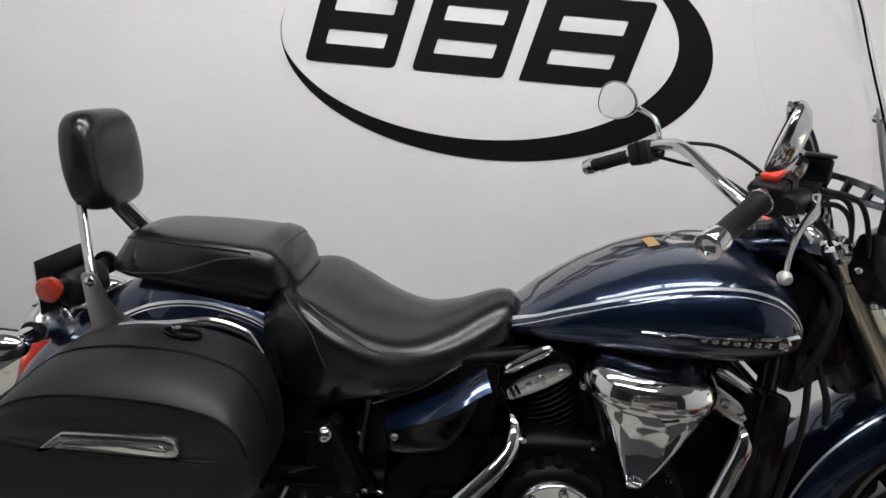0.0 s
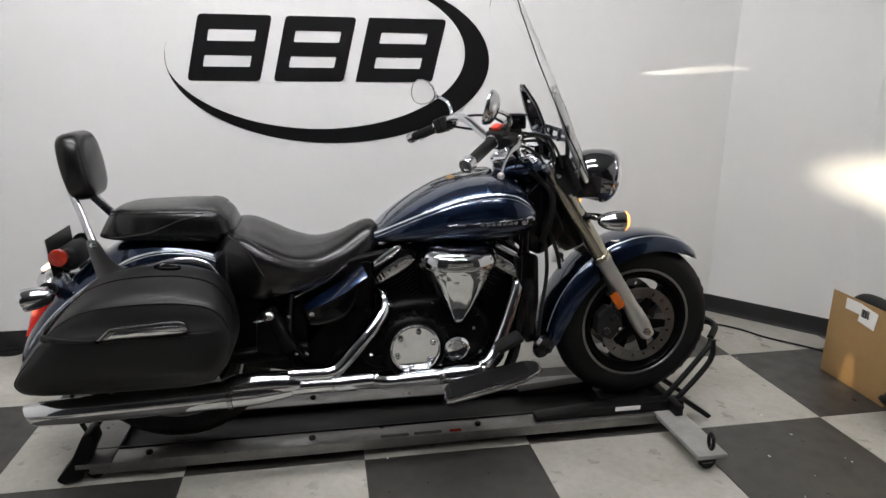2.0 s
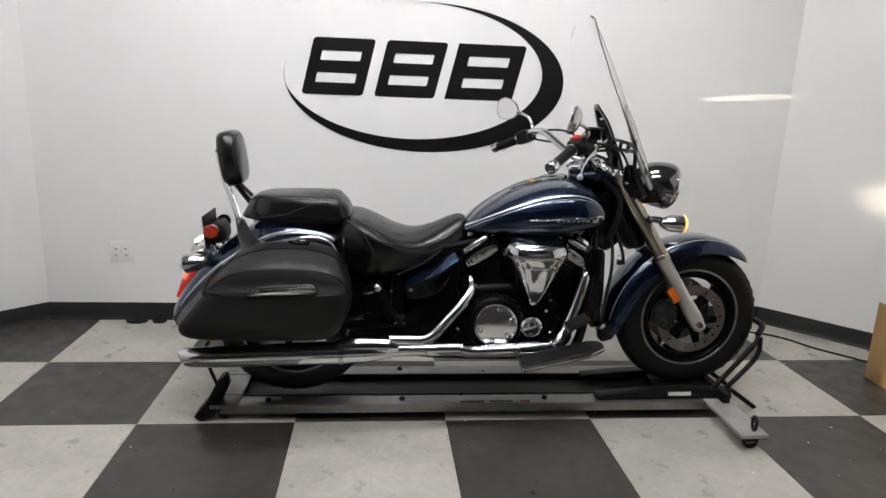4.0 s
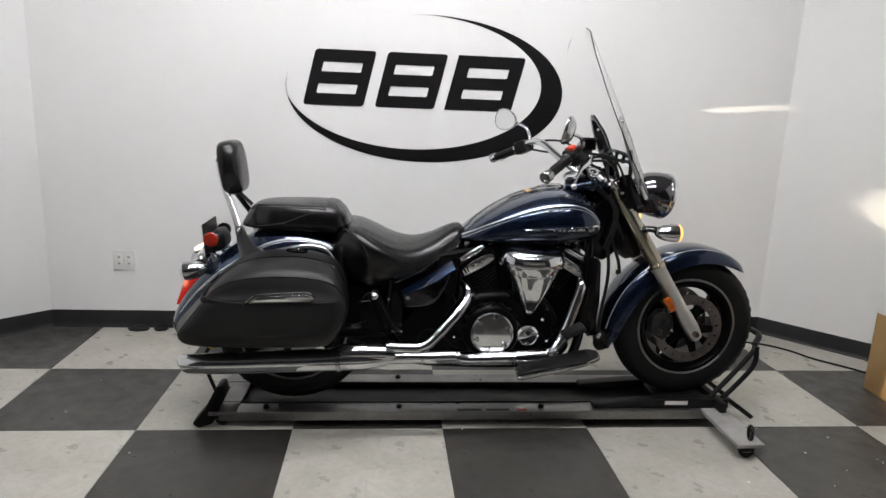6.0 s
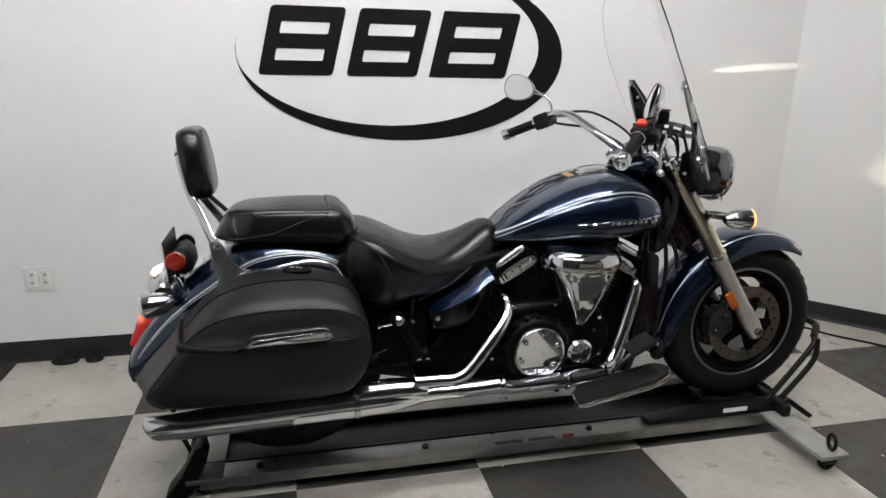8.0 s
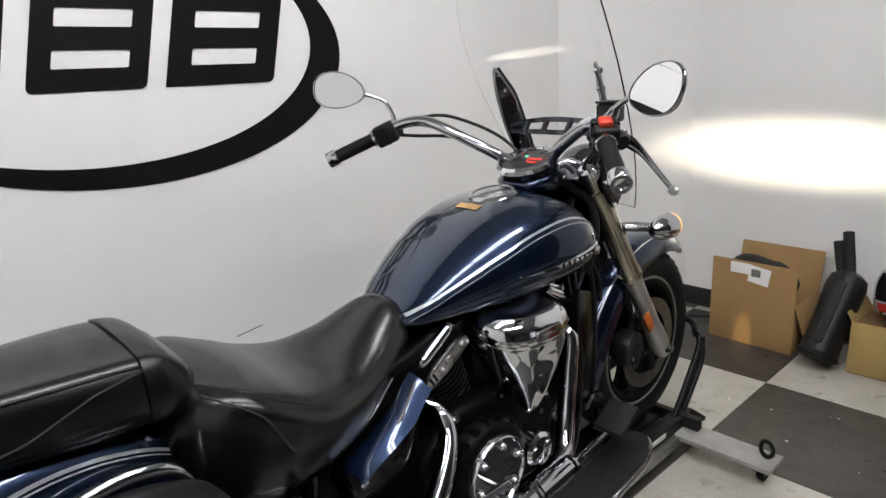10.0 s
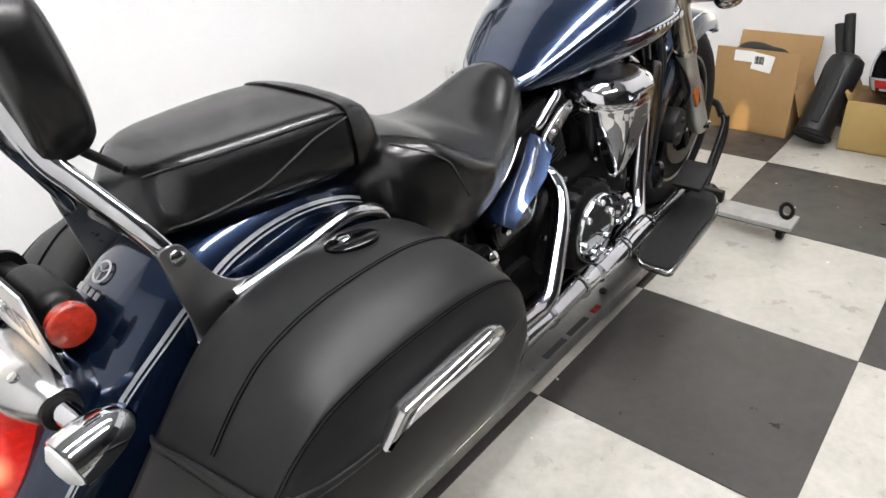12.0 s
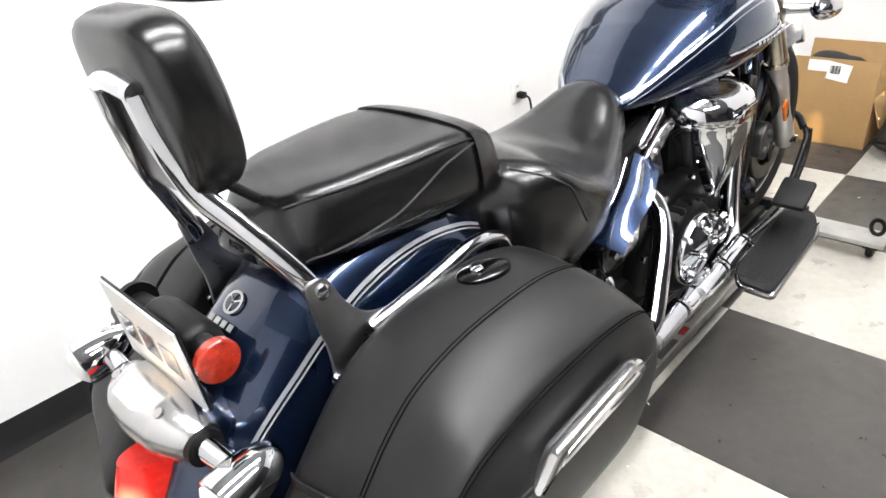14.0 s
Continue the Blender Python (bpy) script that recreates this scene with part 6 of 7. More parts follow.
bp("fork_shroud", box(0.66, -0.085, 0.70, 0.76, 0.085, 0.96, 0.03, m=Matrix.Translation((0.71, 0, 0.83)) @ Matrix.Rotation(radians(-34), 4, "Y") @ Matrix.Translation((-0.71, 0, -0.83))), M_BLACKP, "black shroud between the fork legs")
bp("neck", tube([(0.60, 0, 0.98), (0.72, 0, 0.78)], 0.040, 18), M_BLACKP)

# windshield
WC = [(0.90, 0.865), (1.00, 0.815), (1.12, 0.760), (1.28, 0.686), (1.42, 0.617), (1.54, 0.556), (1.60, 0.524), (1.618, 0.514)]
WH = [0.140, 0.185, 0.215, 0.228, 0.218, 0.180, 0.120, 0.020]


def shield_pt(w, f, back=0.0):
    u = lerp_table(w, [a for a, _ in WC], [b for _, b in WC])
    hw = lerp_table(w, [a for a, _ in WC], WH)
    v = f * hw
    return Vector((u - 1.75 * v * v - back, v, w - 0.10 * v * v * (w > 1.5)))


ws_rows = [[shield_pt(w, f) for f in np.linspace(-1, 1, 19)] for w in np.linspace(0.90, 1.618, 34)]
shield = bp("windshield", sheet(ws_rows, 0.0035), M_GLASS, "clear curved windshield on chrome brackets", angle=60)
shield.visible_shadow = False
for s in (-1, 1):
    cu_, cv_ = (0.632, 0.172) if s > 0 else (0.642, -0.134)
    hx = Vector((0.72, -0.69 * s, 0)).normalized()
    out_n = hx.cross(Vector((0, 0, 1)))

    def plate_at(a, b, w):
        """A place on the plate: a along it, b off its face, at height w."""
        return Vector((cu_ + 0.40 * (1.285 - w), cv_, w)) + hx * a + out_n * b
    po = rounded([(-0.020, 1.270), (-0.012, 1.288), (0.0, 1.284), (0.028, 1.215), (0.034, 1.130), (0.036, 1.030), (0.030, 0.968), (0.004, 0.965), (-0.022, 1.050), (-0.030, 1.130), (-0.028, 1.22)], [0.004, 0.004, 0.006, 0.03, 0.03, 0.02, 0.008, 0.008, 0.03, 0.03, 0.02])
    rail = bp("shield_rail", rings([[plate_at(a * g, b, 1.16 + (w - 1.16) * g) for a, w in po] for b, g in ((-0.0035, 0.97), (-0.0022, 1.0), (0.0022, 1.0), (0.0035, 0.97))]), M_SATIN, "smoked bright plate behind the windshield", shield)
    pi_ = rounded([(-0.016, 1.262), (0.0, 1.262), (0.022, 1.20), (0.027, 1.10), (0.026, 0.99), (0.006, 0.99), (-0.018, 1.06), (-0.023, 1.16)], 0.006)
    bp("rail_inlay", rings([[plate_at(a, b * s, w) for a, w in pi_] for b in (0.0036, 0.0050)]), M_BLACKP, "", rail)
    bp("rail_edge", tube([plate_at(a, 0.0, w) for a, w in ((0.0, 1.286), (0.014, 1.252), (0.028, 1.212), (0.034, 1.130), (0.036, 1.030), (0.030, 0.968))], 0.0045, 8), M_BLACKST, "black folded edge", rail)
    for sd in (-1, 1):
        for a_, w_ in ((-0.012, 1.268), (0.004, 1.225), (0.006, 1.075)):
            bp("rail_bolt", lathe([(0.0, 0.006), (0.006, 0.005), (0.0075, 0.002), (0.0075, -0.002)], plate_at(a_, sd * 0.005, w_), out_n * sd, 12), M_CHROME, "", rail)
    # dark lower bracket that carries the windshield on the fork
    lo_ = rounded([(0.660, 1.062), (0.700, 1.066), (0.734, 1.006), (0.757, 0.950), (0.731, 0.920), (0.696, 0.932), (0.662, 0.977), (0.655, 1.011)], 0.010)
    lb_ = bp("lower_bracket", slab(lo_, s * 0.136, s * 0.146, 0.003), M_BLACKP, "black lower windshield bracket", shield)
    for u_, w_ in ((0.669, 0.994), (0.714, 0.928), (0.730, 1.012)):
        bp("bracket_bolt", lathe([(0.0, 0.006), (0.006, 0.005), (0.0075, 0.002), (0.0075, -0.002)], (u_, s * 0.147, w_), (0, s, 0), 12), M_CHROME, "", lb_)
    bp("shield_strut", tube([shield_pt(1.16, s * 0.70, 0.016), (0.70, s * 0.135, 1.06), (0.69, s * 0.115, 0.945)], 0.008, 10), M_BLACKST, "", shield)
    bp("shield_strut", tube([shield_pt(1.05, s * 0.70, 0.016), (0.735, s * 0.125, 0.93), (0.725, s * 0.115, 0.895)], 0.008, 10), M_CHROME_D, "", shield)
# flat smoked crossbar with long openings between the two plates
XB = [(0.690, -0.150), (0.680, -0.085), (0.672, 0.0), (0.670, 0.085), (0.678, 0.168)]
for dz, hgt in ((0.010, 0.0065), (-0.024, 0.0065)):
    secs = []
    for p in spline([(u, v, 1.138 - 0.5 * v * v + dz * (1 - (v / 0.22) ** 2)) for u, v in XB], 6):
        secs.append([(p.x + a * 0.005, p.y, p.z + b * hgt) for a, b in ((-1, -0.8), (-0.7, -1), (0.7, -1), (1, -0.8), (1, 0.8), (0.7, 1), (-0.7, 1), (-1, 0.8))])
    bp("shield_crossbar", rings(secs), M_RAIL, "smoked bright bar across the windshield's foot", shield)
for v in (-0.095, -0.03, 0.045, 0.11):
    u = float(np.interp(v, [b for _, b in XB], [a for a, _ in XB]))
    bp("crossbar_web", tube([(u, v - 0.012, 1.150 - 0.5 * v * v), (u, v + 0.008, 1.112 - 0.5 * v * v)], 0.008, 10), M_RAIL, "", shield)

# ---- motorcycle dolly ----
dolly = thing("motorcycle_dolly", "low grey steel wheeled dolly with a black front wheel chock", "dolly", pose(0, 0, 0))
for y0 in (0.005, 0.300):
    part("side_rail", box(-0.90, y0, 0.034, 1.14, y0 + 0.085, 0.072, 0.003), M_STEEL, dolly, "grey painted steel rail")
part("wheel_tray", box(-0.96, 0.092, 0.040, 1.16, 0.298, 0.052, 0.002), M_BLACKST, dolly, "black wheel tray")
for y0 in (0.092, 0.288):
    part("tray_lip", box(-0.96, y0, 0.052, 1.10, y0 + 0.010, 0.075, 0.002), M_BLACKST, dolly)
for x0 in (1.112, -0.94):
    part("cross_bar", box(x0, -0.285 if x0 > 0 else 0.0, 0.058, x0 + 0.110, 0.68 if x0 > 0 else 0.39, 0.0745, 0.003), M_STEEL_L if x0 > 0 else M_STEEL, dolly, "grey cross bar with casters")
for x, y in ((1.165, -0.245), (1.165, 0.64), (-0.90, 0.045), (-0.90, 0.345)):
    c = part("caster", lathe([(0.006, -0.011), (0.027, -0.011), (0.029, -0.007), (0.029, 0.007), (0.027, 0.011), (0.006, 0.011)], (x + 0.006, y, 0.0292), (0, 1, 0), 24), M_RUBBER, dolly, "black swivel caster")
    part("caster_block", box(x - 0.022, y - 0.024, 0.034, x + 0.028, y + 0.024, 0.057, 0.004), M_BLACKST, c)
    part("caster_fork", box(x - 0.016, y - 0.017, 0.028, x + 0.02, y - 0.0125, 0.057, 0.001), M_STEEL, c)
    part("caster_fork", box(x - 0.016, y + 0.0125, 0.028, x + 0.02, y + 0.017, 0.057, 0.001), M_STEEL, c)
for y in (-0.248, 0.64):
    pts = [Vector((1.178, y, 0.105)) + Vector((0.004 * math.cos(a), 0.020 * math.cos(a), 0.026 * math.sin(a))) for a in np.linspace(0, 2 * math.pi, 17)]
    bm = rings([[p + (Vector((math.cos(b), 0, 0)) + (p - Vector((1.178, y, 0.105))).normalized() * math.sin(b)) * 0.0075 for b in np.linspace(0, 2 * math.pi, 9)[:-1]] for p in pts[:-1]], closed=True)
    part("tie_ring", bm, M_BLACKST, dolly, "black tie-down ring")
# rear stop and front chock
part("chock_bed", box(0.93, 0.104, 0.052, 1.165, 0.230, 0.1005, 0.006), M_BLACKST, dolly, "black bed under the front wheel")
part("tie_strap", tube([(-0.938, 0.187, 0.36), (-0.950, 0.187, 0.315), (-0.972, 0.187, 0.275)], 0.009, 8, 5, flat=1.6), M_YELLOW, dolly, "yellow tie-down strap")
part("strap_hook", tube([(-0.972, 0.187, 0.278), (-0.988, 0.187, 0.25), (-0.985, 0.187, 0.17), (-0.955, 0.187, 0.085), (-0.945, 0.187, 0.052)], 0.008, 8, 5), M_BLACKST, dolly)
part("rear_stop", slab(rounded([(-1.005, 0.022), (-0.980, 0.003), (-0.923, 0.022), (-0.895, 0.090), (-0.870, 0.140), (-0.880, 0.186), (-0.905, 0.180), (-0.952, 0.086)], 0.010), 0.005, 0.085, 0.004), M_BLACKST, dolly, "black rear ramp stop")
for y, sy in ((0.050, -1), (0.260, 1)):
    # two straight bars a side rise ahead of the wheel, joined at their top
    part("chock_arm", tube([(1.135, y, 0.095), (1.160, y, 0.112), (1.315, y + 0.004 * -sy, 0.300), (1.345, y + 0.018 * -sy, 0.345)], 0.0105, 12), M_BLACKST, dolly, "black wheel chock arm")
    part("chock_arm", tube([(1.200, y, 0.092), (1.215, y, 0.105), (1.335, y, 0.252), (1.345, y + 0.004 * -sy, 0.345)], 0.0105, 12), M_BLACKST, dolly, "black wheel chock arm")
    part("chock_foot", slab(rounded([(0.640, 0.074), (0.640, 0.092), (0.830, 0.108), (1.020, 0.118), (1.230, 0.112), (1.240, 0.074)], 0.006), y - 0.026, y + 0.026, 0.004), M_BLACKST, dolly)
    part("foot_wedge", slab(rounded([(1.215, 0.112), (1.250, 0.112), (1.365, 0.030), (1.350, 0.018)], 0.006), y - 0.020, y + 0.020, 0.003), M_BLACKST, dolly)
part("chock_bow", tube([(1.345, 0.075, 0.345), (1.382, 0.110, 0.372), (1.386, 0.155, 0.378), (1.382, 0.200, 0.372), (1.345, 0.235, 0.345)], 0.013, 12), M_BLACKST, dolly)
part("chock_plate", box(1.17, -0.03, 0.078, 1.20, 0.34, 0.12, 0.004), M_BLACKST, dolly)
part("maker_label", box(0.95, 0.0205, 0.092, 1.05, 0.0235, 0.108), M_LABEL, dolly, "small white paper label")
for x in (-0.72, -0.18, 0.42, 1.02):
    for y in (0.045, 0.345):
        part("bolt", lathe([(0.0, 0.0), (0.012, 0.0), (0.012, 0.010), (0.006, 0.014), (0.0, 0.014)], (x, y, 0.072), (0, 0, 1), 6), M_BLACKST, dolly)
for i, (x, w) in enumerate(((0.06, 0.10), (0.18, 0.10), (0.31, 0.12))):
    part("letter_bar", box(x, 0.012, 0.0722, x + w * (1.0 if i < 2 else 0.35), 0.030, 0.0730), M_INK if i < 2 else M_RED, dolly)

# ---- cartons and gear by the east wall ----


def carton(name, label, w, d, h, m, flaps, t=0.004, material=M_CARD, front=0.0):
    """An open carton: x across, y deep; flaps as (side, degrees from upright outwards, length)."""
    c = thing(name, label, "carton", m)
    part("bottom", box(0, 0, 0.001, w, d, 0.005), M_CARD_IN, c)
    part("panel", box(0, 0, 0.001, w, t, front or h, 0.0008), material, c)
    part("panel", box(0, d - t, 0.001, w, d, h, 0.0008), material, c)
    part("panel", box(0, t, 0.001, t, d - t, h, 0.0008), material, c)
    part("panel", box(w - t, t, 0.001, w, d - t, h, 0.0008), material, c)
    for side, deg, n in flaps:
        q = box(0, -t / 2, 0, w if side in "fb" else d, t / 2, n, 0.0008)
        q.transform(Matrix.Rotation(radians(deg), 4, "X"))
        mm = {"f": Matrix.Translation((0, t / 2, h)), "b": Matrix.Translation((w, d - t / 2, h)) @ Matrix.Rotation(radians(180), 4, "Z"),
              "r": Matrix.Translation((w - t / 2, 0, h)) @ Matrix.Rotation(radians(90), 4, "Z"), "l": Matrix.Translation((t / 2, d, h)) @ Matrix.Rotation(radians(-90), 4, "Z")}[side]
        q.transform(mm)
        part("flap", q, material, c)
    return c


# the carton's front faces the motorcycle: its x runs towards the south
def facing(x, y, turn=0.0):
    return Matrix.Translation((x, y, 0)) @ Matrix.Rotation(radians(-90 + turn), 4, "Z")


c1 = carton("carton", "open brown carton with shipping labels holding black straps", 0.375, 0.27, 0.235, facing(2.155, 0.395, -2), [("b", 12, 0.18), ("r", 160, 0.13)], front=0.395)
part("shipping_label", box(0.085, -0.0012, 0.335, 0.175, -0.0004, 0.385), M_LABEL, c1)
part("shipping_label", box(0.170, -0.0024, 0.300, 0.262, -0.0014, 0.378, m=Matrix.Translation((0.21, 0, 0.34)) @ Matrix.Rotation(radians(8), 4, "Y") @ Matrix.Translation((-0.21, 0, -0.34))), M_LABEL, c1)
for i in range(9):
    part("bar_print", box(0.180 + 0.0045 * i, -0.0036, 0.33, 0.182 + 0.0045 * i + 0.001 * (i % 3), -0.0026, 0.365), M_INK, c1)
st = mesh_ob("tie_down_strap", tube([(2.22, 0.33, 0.30), (2.215, 0.29, 0.372), (2.235, 0.235, 0.378), (2.245, 0.18, 0.362), (2.265, 0.13, 0.345), (2.290, 0.09, 0.27), (2.22, 0.20, 0.24), (2.20, 0.32, 0.14), (2.30, 0.15, 0.03)], 0.030, 14, 6, flat=1.25), M_BLKCLOTH)
tagged(st, "bundled black nylon straps in the open carton", "straps")

gear = thing("tool_roll", "black cylindrical case with a handle leaning on the wall", "case")
gm = Matrix.Translation((2.080, -0.098, 0.046)) @ Matrix.Rotation(radians(33), 4, "Y") @ Matrix.Rotation(radians(6), 4, "X")
q = lathe([(0.0, 0.0), (0.068, 0.0), (0.074, 0.01), (0.076, 0.03), (0.072, 0.10), (0.074, 0.22), (0.078, 0.33), (0.070, 0.37), (0.045, 0.39), (0.0, 0.395)], (0, 0, 0), (0, 0, 1), 28)
q.transform(gm)
part("body", q, M_BAG, gear)
q = tube([(0.0, -0.005, 0.36), (-0.005, 0.028, 0.45), (-0.010, 0.070, 0.565)], [0.024, 0.024, 0.022], 14, flat=0.8)
q.transform(gm)
part("handle", q, M_RUBBER, gear)
q = tube([(-0.005, 0.030, 0.37), (-0.010, 0.062, 0.44), (-0.014, 0.092, 0.515)], [0.017, 0.017, 0.020], 12, flat=0.6)
q.transform(gm)
part("second_handle", q, M_PAD, gear)
q = lathe([(0.077, 0.005), (0.081, 0.008), (0.081, 0.022), (0.077, 0.026)], (0, 0, 0), (0, 0, 1), 28)
q.transform(gm)
part("base_ring", q, M_RUBBER, gear)
q = box(-0.084, -0.02, 0.06, -0.074, 0.02, 0.33, 0.004)
q.transform(gm)
part("strap", q, M_BLKCLOTH, gear)

carton("carton", "plain brown carton under a motorcycle helmet", 0.250, 0.26, 0.225, facing(2.130, -0.200, 0), [("l", 30, 0.04)], material=M_CARD_Y)
c2f = mesh_ob("packing_card", box(2.136, -0.444, 0.200, 2.384, -0.206, 0.206, 0.001), M_CARD_IN)
tagged(c2f, "cardboard sheet lying in the carton under the helmet", "cardboard")

helmet = thing("helmet", "white and red motocross helmet with wide black opening on a carton", "helmet", pose(2.262, -0.366, 0.335, 0, -12, 190) @ Matrix.Diagonal((1.06, 1.14, 1.04, 1)))


def helm(a0, a1, e0, e1, k=1.0, na=33, ne=13, skip=None, thick=0.005):
    """A patch of the helmet's shell between two bearings and two elevations, in degrees."""
    bm = bmesh.new()
    grid = []
    for i in range(ne):
        e = radians(e0 + (e1 - e0) * i / (ne - 1))
        row = []
        for j in range(na):
            a = radians(a0 + (a1 - a0) * j / (na - 1))
            ce = sgnpow(math.cos(e), 0.72)
            row.append(bm.verts.new((0.142 * ce * sgnpow(math.cos(a), 0.85) * k + (0.02 if math.sin(e) < -0.1 and math.cos(a) > 0.3 else 0.0) * math.cos(a), 0.114 * ce * sgnpow(math.sin(a), 0.85) * k, 0.126 * sgnpow(math.sin(e), 0.9) * k)))
        grid.append(row)
    for i in range(ne - 1):
        for j in range(na - 1):
            bm.faces.new((grid[i][j], grid[i][j + 1], grid[i + 1][j + 1], grid[i + 1][j]))
    bmesh.ops.remove_doubles(bm, verts=bm.verts, dist=0.0002)
    bmesh.ops.recalc_face_normals(bm, faces=bm.faces)
    bmesh.ops.solidify(bm, geom=bm.faces[:], thickness=thick)
    return bm


part("shell", helm(86, 274, -52, 40), M_HELM_W, helmet)
part("crown", helm(0, 360, 39.5, 89), M_HELM_W, helmet)
part("chin_bar", helm(-87, 87, -52, -10), M_BLACKP, helmet, "black chin bar with red and white graphics")
part("lining", helm(0, 360, -60, 89, 0.88), M_SEAM, helmet)
part("brow", helm(-84, 84, 36, 42, 1.02, thick=0.010), M_HELM_W, helmet)
part("top_vent", box(0.02, -0.035, 0.108, 0.085, 0.035, 0.132, 0.008), M_HELM_W, helmet)
for s in (-1, 1):
    part("side_vent", box(0.025, s * 0.060 - 0.013, 0.092, 0.085, s * 0.060 + 0.013, 0.117, 0.006), M_BLACKP, helmet)
    part("graphic", helm(s * 4, s * 15, -26, -21, 1.012, 5, 3), M_HELM_W, helmet)
    part("graphic", helm(s * 26, s * 44, -33, -29, 1.012, 5, 3), M_HELM_W, helmet)
    part("graphic", helm(s * 18, s * 58, -28, -12, 1.010, 9, 4), M_HELM_R, helmet)
    part("graphic", helm(s * 9, s * 24, -50, -44, 1.010, 6, 3), M_HELM_R, helmet)
    part("graphic", helm(s * 62, s * 80, -50, -36, 1.010, 6, 3), M_HELM_R, helmet)
    part("graphic", helm(s * 56, s * 74, -34, -13, 1.012, 6, 4), M_HELM_W, helmet)
for s in (-1, 1):
    part("cheek_edge", helm(s * 79, s * 87, -12, 40, 1.004, 6, 9), M_HELM_W, helmet)
part("chin_edge", helm(-82, 82, -12.5, -9.5, 1.014, 25, 3), M_HELM_W, helmet)
part("chin_vent", helm(-20, 20, -52, -43, 1.012, 9, 4), M_BLACKP, helmet)

c3 = carton("carton", "brown carton with a faded printed line and open flaps", 0.36, 0.28, 0.435, facing(2.20, -0.530, -3), [("l", 35, 0.05)], material=M_CARD_Y)


def lettering(text, size, parent, x, y, z, material, name="lettering"):
    """Raised print in the built-in font on a face that looks along -y."""
    cu = bpy.data.curves.new(name, "FONT")
    cu.body, cu.size, cu.extrude, cu.resolution_u = text, size, 0.0003, 2
    tmp = bpy.data.objects.new(name, cu)
    bpy.context.view_layer.update()
    me = bpy.data.meshes.new_from_object(tmp)
    bpy.data.objects.remove(tmp)
    me.materials.clear()
    me.materials.append(material)
    ob = new(name, me)
    ob.matrix_basis = Matrix.Translation((x, y, z)) @ Matrix.Rotation(radians(90), 4, "X")
    ob.parent = parent
    return ob


lettering("MICROFIBER CLOTH", 0.034, c3, 0.022, -0.0008, 0.285, M_PRINT)
part("print_bar", box(0.12, -0.0012, 0.250, 0.24, -0.0004, 0.262), M_PRINT, c3)
wb = thing("white_box", "tall white cardboard box standing on a carton", "box", facing(2.235, -0.605, -3) @ Matrix.Translation((0, 0, 0.436)))
part("body", box(0, 0, 0, 0.34, 0.20, 0.40, 0.003), M_WHITEBOX, wb)
part("lid", box(-0.012, -0.012, 0.395, 0.352, 0.212, 0.425, 0.003), M_WHITEBOX, wb)
part("edge_print", box(0.0, -0.001, 0.0, 0.006, -0.0003, 0.395), M_GREEN, wb)
part("label", box(0.03, -0.0145, 0.402, 0.30, -0.0125, 0.418), M_PALEYELLOW, wb)

c4 = carton("carton", "small tan carton with shipping labels and printed lines, flaps open", 0.225, 0.20, 0.190, Matrix.Translation((1.955, -0.455, 0)) @ Matrix.Rotation(radians(-118), 4, "Z"), [("r", 60, 0.10), ("l", 78, 0.09), ("b", 10, 0.06)], material=M_CARD_Y)
part("shipping_label", box(0.012, 0.012, 0.203, 0.175, 0.105, 0.2045, m=Matrix.Rotation(radians(4), 4, "X")), M_LABEL, c4)
for x0 in (0.105, 0.113, 0.119, 0.128, 0.134, 0.142, 0.150):
    part("label_bar", box(x0, 0.025, 0.2047, x0 + 0.004, 0.092, 0.2052, m=Matrix.Rotation(radians(4), 4, "X")), M_INK, c4)
for y0 in (0.030, 0.046, 0.062, 0.078):
    part("label_bar", box(0.024, y0, 0.2047, 0.080, y0 + 0.006, 0.2052, m=Matrix.Rotation(radians(4), 4, "X")), M_STEEL, c4)
part("shipping_label", box(0.115, -0.0015, 0.115, 0.215, -0.0005, 0.170), M_INK, c4)
part("shipping_label", box(0.122, -0.0028, 0.122, 0.150, -0.0018, 0.162), M_LABEL, c4)
for i in range(5):
    part("print_bar", box(0.02, -0.0015, 0.125 - i * 0.02, 0.07 + 0.012 * (i % 3), -0.0005, 0.135 - i * 0.02), M_INK, c4)

# ---- red tool bag ----
rb = thing("duffel_bag", "soft red nylon duffel bag with black straps and piping", "bag", pose(1.705, -0.925, 0, 0, 0, -6))
rows = []
for i in range(25):
    t = i / 24
    y_ = -0.25 + 0.50 * t
    e = 1 - abs(2 * t - 1) ** 3
    h = 0.335 * (0.66 + 0.34 * e) + 0.012 * math.sin(9 * t)
    wd = 0.165 * (0.70 + 0.30 * e)
    row = []
    for k in range(28):
        a = 2 * math.pi * k / 28
        x_ = wd * sgnpow(math.cos(a), 0.80) + 0.006 * math.sin(5 * a + 7 * t)
        z_ = h * 0.5 + h * 0.5 * sgnpow(math.sin(a), 0.78) + 0.005 * math.sin(4 * a - 9 * t)
        row.append((x_, y_, max(0.002, z_)))
    rows.append(row)
part("body", rings(rows), M_REDCLOTH, rb, angle=60)
for i in (7, 18):
    pts = [Vector(rows[i][k % 28]) * 1.0 for k in range(28)]
    c_ = Vector((0, rows[i][0][1], 0.12))
    band = [[p + (p - c_).normalized() * 0.005 + Vector((0, dy, 0)) for p in pts + pts[:1]] for dy in (-0.038, 0.038)]
    part("strap", sheet(band, 0.004), M_BLKCLOTH, rb)
for i in (1, 23):
    pts = [Vector(rows[i][k]) for k in range(28)]
    part("piping", tube(pts + pts[:1], 0.007, 8, 2), M_BLKCLOTH, rb)
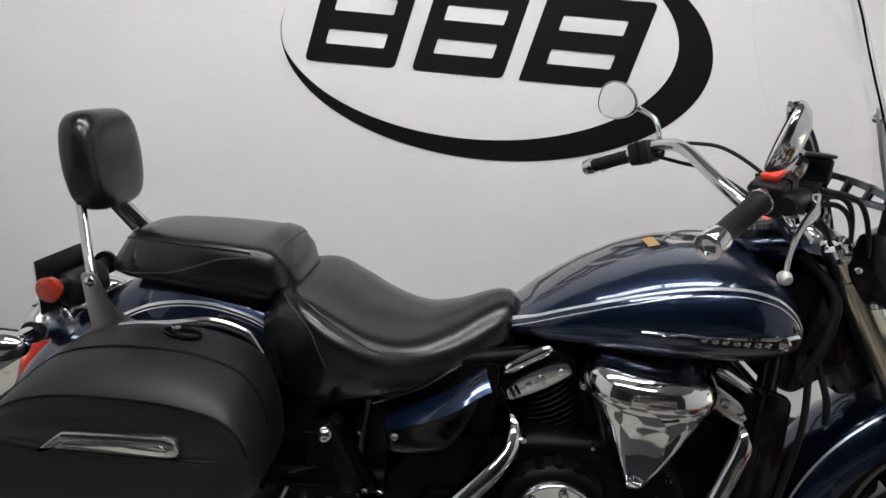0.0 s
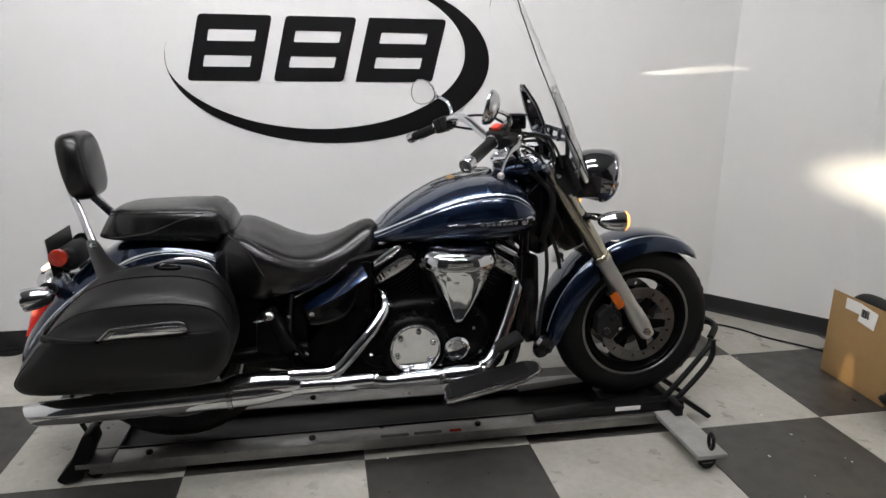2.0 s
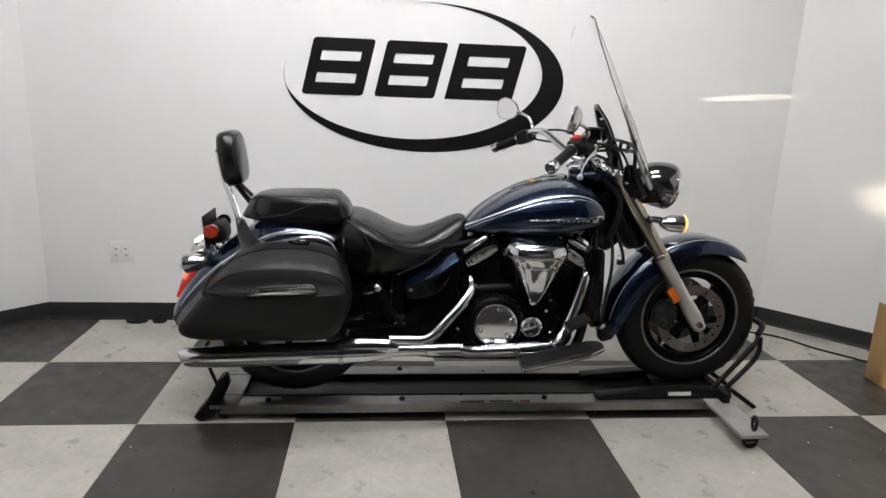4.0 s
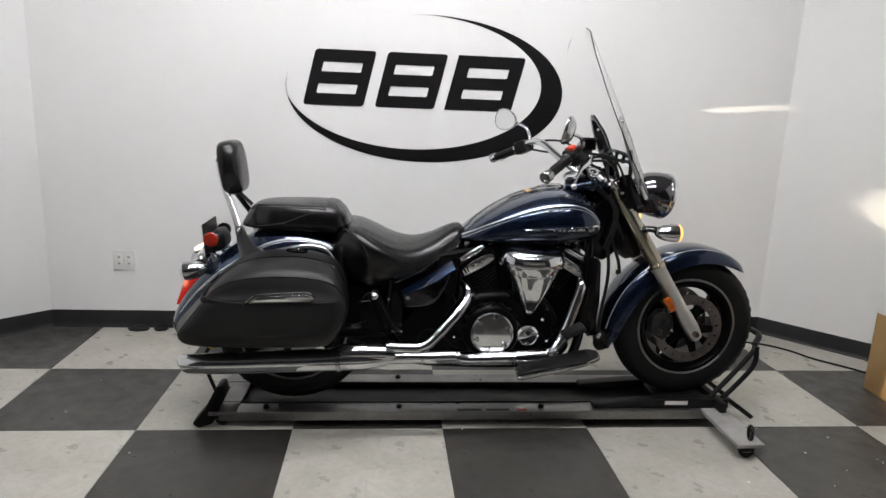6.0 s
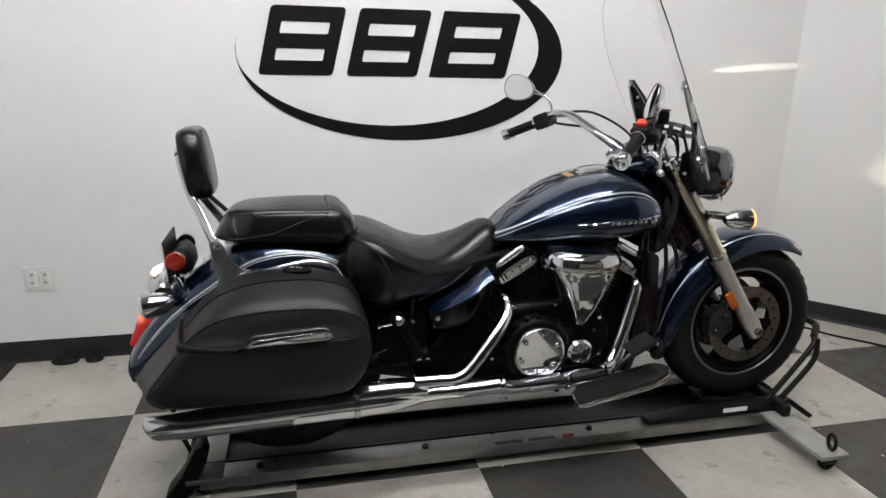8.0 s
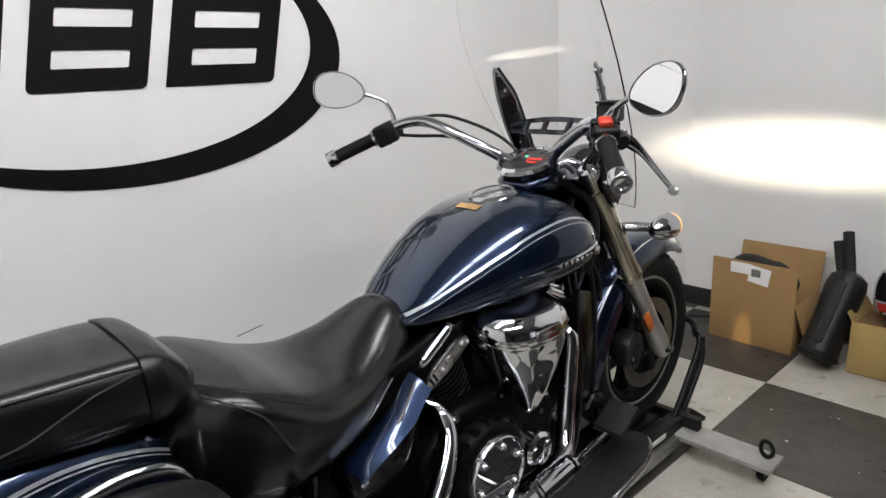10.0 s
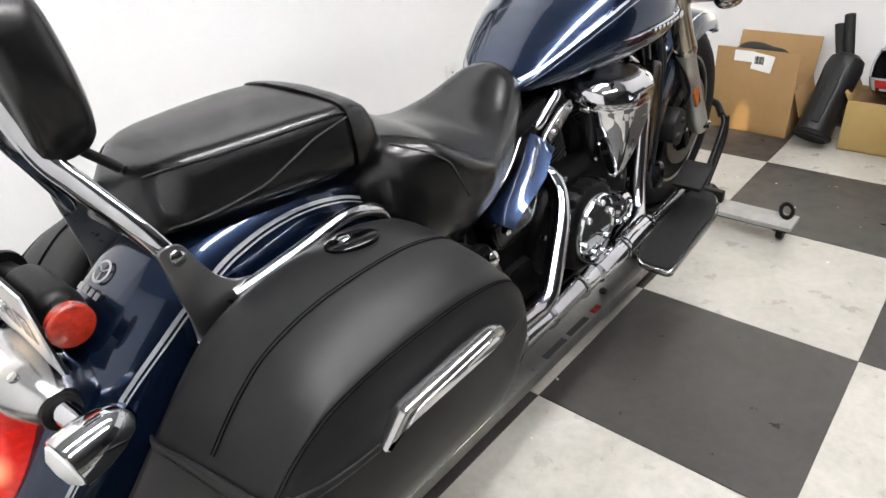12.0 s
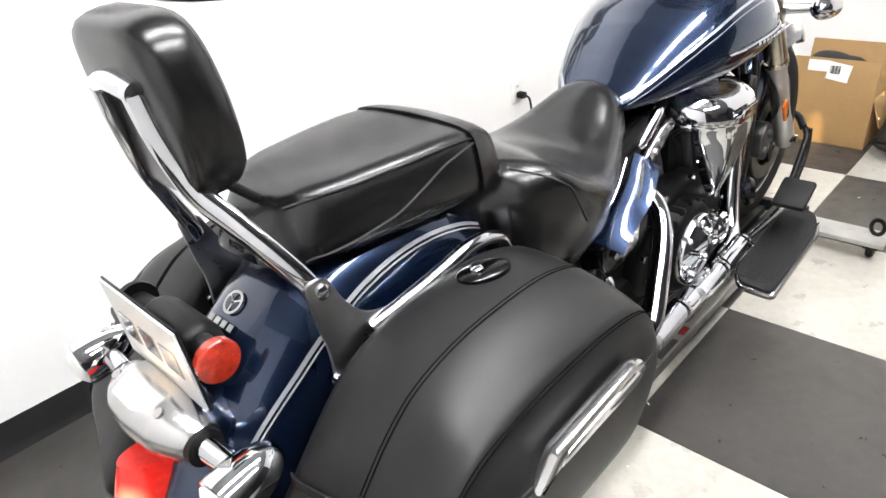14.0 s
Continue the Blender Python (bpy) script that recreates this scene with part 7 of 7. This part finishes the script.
for s in (-1, 1):
    part("handle", tube([(s * 0.075, -0.16, 0.300), (s * 0.05, -0.10, 0.355), (s * 0.02, 0.0, 0.372), (s * 0.05, 0.10, 0.355), (s * 0.075, 0.16, 0.275)], 0.012, 10, 6, flat=1.6), M_BLKCLOTH, rb)
top_ = [[Vector(rows[i][k % 28]) * 1.0 + Vector((0, 0, 0.004)) for k in range(4, 11)] for i in range(3, 22)]
part("top_flap", sheet(top_, 0.004), M_REDCLOTH, rb)
part("end_pocket", box(-0.11, -0.285, 0.02, 0.11, -0.235, 0.15, 0.02, 3), M_REDCLOTH, rb)
part("side_pocket", box(-0.190, -0.13, 0.03, -0.150, 0.10, 0.200, 0.018, 3), M_REDCLOTH, rb)
part("base_panel", box(-0.150, -0.200, 0.002, 0.150, 0.200, 0.034, 0.012, 2), M_BLKCLOTH, rb)
part("pocket_zip", box(-0.193, -0.12, 0.175, -0.187, 0.09, 0.184, 0.002), M_BLKCLOTH, rb)
part("logo_patch", box(-0.195, -0.06, 0.07, -0.188, 0.04, 0.115, 0.002), M_BLKCLOTH, rb)

# a grey scuff on the wall above the base
wn = walls["wall_north"].matrix_basis.inverted()
sc_ = box(0.175, BACK - 0.0022, -0.0016, 0.279, BACK - 0.0004, 0.0016, 0.0008)
sc_.transform(wn @ Matrix.Translation((0.227, 0, 0.414)) @ Matrix.Rotation(radians(-8), 4, "Y") @ Matrix.Translation((-0.227, 0, 0)))
part("scuff", sc_, M_THREAD, walls["wall_north"], "short grey scuff line")

# ---- floor cable ----
cb = mesh_ob("floor_cable", tube([(1.20, 1.10, 0.006), (1.62, 1.06, 0.006), (1.93, 1.00, 0.006), (2.06, 0.90, 0.006), (2.14, 0.76, 0.006), (2.28, 0.60, 0.006), (2.40, 0.42, 0.006)], 0.0055, 8), M_RUBBER)
tagged(cb, "black power cable lying on the floor", "cable")
for x, y in ((-1.62, 1.165), (-1.50, 1.17)):
    q = lathe([(0.0, 0.0), (0.045, 0.0), (0.05, 0.01), (0.035, 0.022), (0.0, 0.026)], (0, 0, 0), (0, 0, 1), 20)
    cp = mesh_ob("floor_pad", q, M_RUBBER)
    cp.matrix_basis = Matrix.Translation((x, y, 0.0)) @ Matrix.Diagonal((1.2 if x < -1.55 else 0.8, 0.7, 1, 1))
    tagged(cp, "small black rubber pad on the floor by the wall", "rubber pad")

# ---- floor ----
floor = mesh_ob("floor", box(LEFT - 0.1, FRONT - 0.1, -0.06, RIGHT + 0.1, BACK + 0.1, -0.0032), M_SLAB, smooth=False)
tagged(floor, "black and white checkered vinyl tile floor", "floor", kind="structure")
tile_me = {}
for key, material in ((0, M_TILE_W), (1, M_TILE_D)):
    g = T / 2 - 0.0007
    bm = box(-g, -g, -0.003, g, g, 0, 0.0012, 1)
    me = bpy.data.meshes.new("floor_tile")
    bm.to_mesh(me)
    bm.free()
    me.materials.append(material)
    tile_me[key] = me
for i in range(-5, 5):
    for j in range(-12, 2):
        # the tiles along the walls are cut to fit
        x0, x1 = max(i * T, LEFT - 0.06), min((i + 1) * T, RIGHT + 0.06)
        y0, y1 = max(j * T, FRONT - 0.06), min((j + 1) * T, BACK + 0.06)
        ob = new("floor_tile", tile_me[(i + j) % 2])
        ob.parent = floor
        ob.location = ((x0 + x1) / 2, (y0 + y1) / 2, 0)
        ob.scale = ((x1 - x0) / T, (y1 - y0) / T, 1)

# fine scratches in the pale tile beside the dolly
for (xa, ya), (xb, yb) in (((-0.348, -0.300), (-0.236, -0.302)), ((-0.303, -0.367), (-0.302, -0.461)), ((-0.305, -0.186), (-0.297, -0.360))):
    d_ = Vector((xb - xa, yb - ya, 0))
    sb_ = box(0, -0.0006, 0.0001, d_.length, 0.0006, 0.0005)
    sb_.transform(Matrix.Translation((xa, ya, 0)) @ Matrix.Rotation(math.atan2(d_.y, d_.x), 4, "Z"))
    part("scratch", sb_, M_STEEL_L, floor)

# paper flecks lying on the tiles
rng = random.Random(11)
fl = bmesh.new()
spots = [(1.60, 0.05), (1.62, -0.10), (1.35, -0.02), (1.71, -0.30), (1.52, -0.35), (1.44, -0.22)] + [(rng.uniform(-1.9, 2.0), rng.uniform(-1.3, 0.9)) for _ in range(26)]
for x, y in spots:
    r_, a0 = rng.uniform(0.0018, 0.0050), rng.uniform(0, 6.28)
    bmesh.ops.create_cube(fl, size=1.0, matrix=Matrix.Translation((x, y, 0.0011)) @ Matrix.Rotation(a0, 4, "Z") @ Matrix.Rotation(0.12, 4, "X") @ Matrix.Diagonal((r_ * 2, r_, 0.0008, 1)))
flecks = mesh_ob("floor_flecks", fl, M_LABEL, smooth=False)
tagged(flecks, "tiny scraps of white paper scattered on the floor", "paper scraps", kind="stuff")
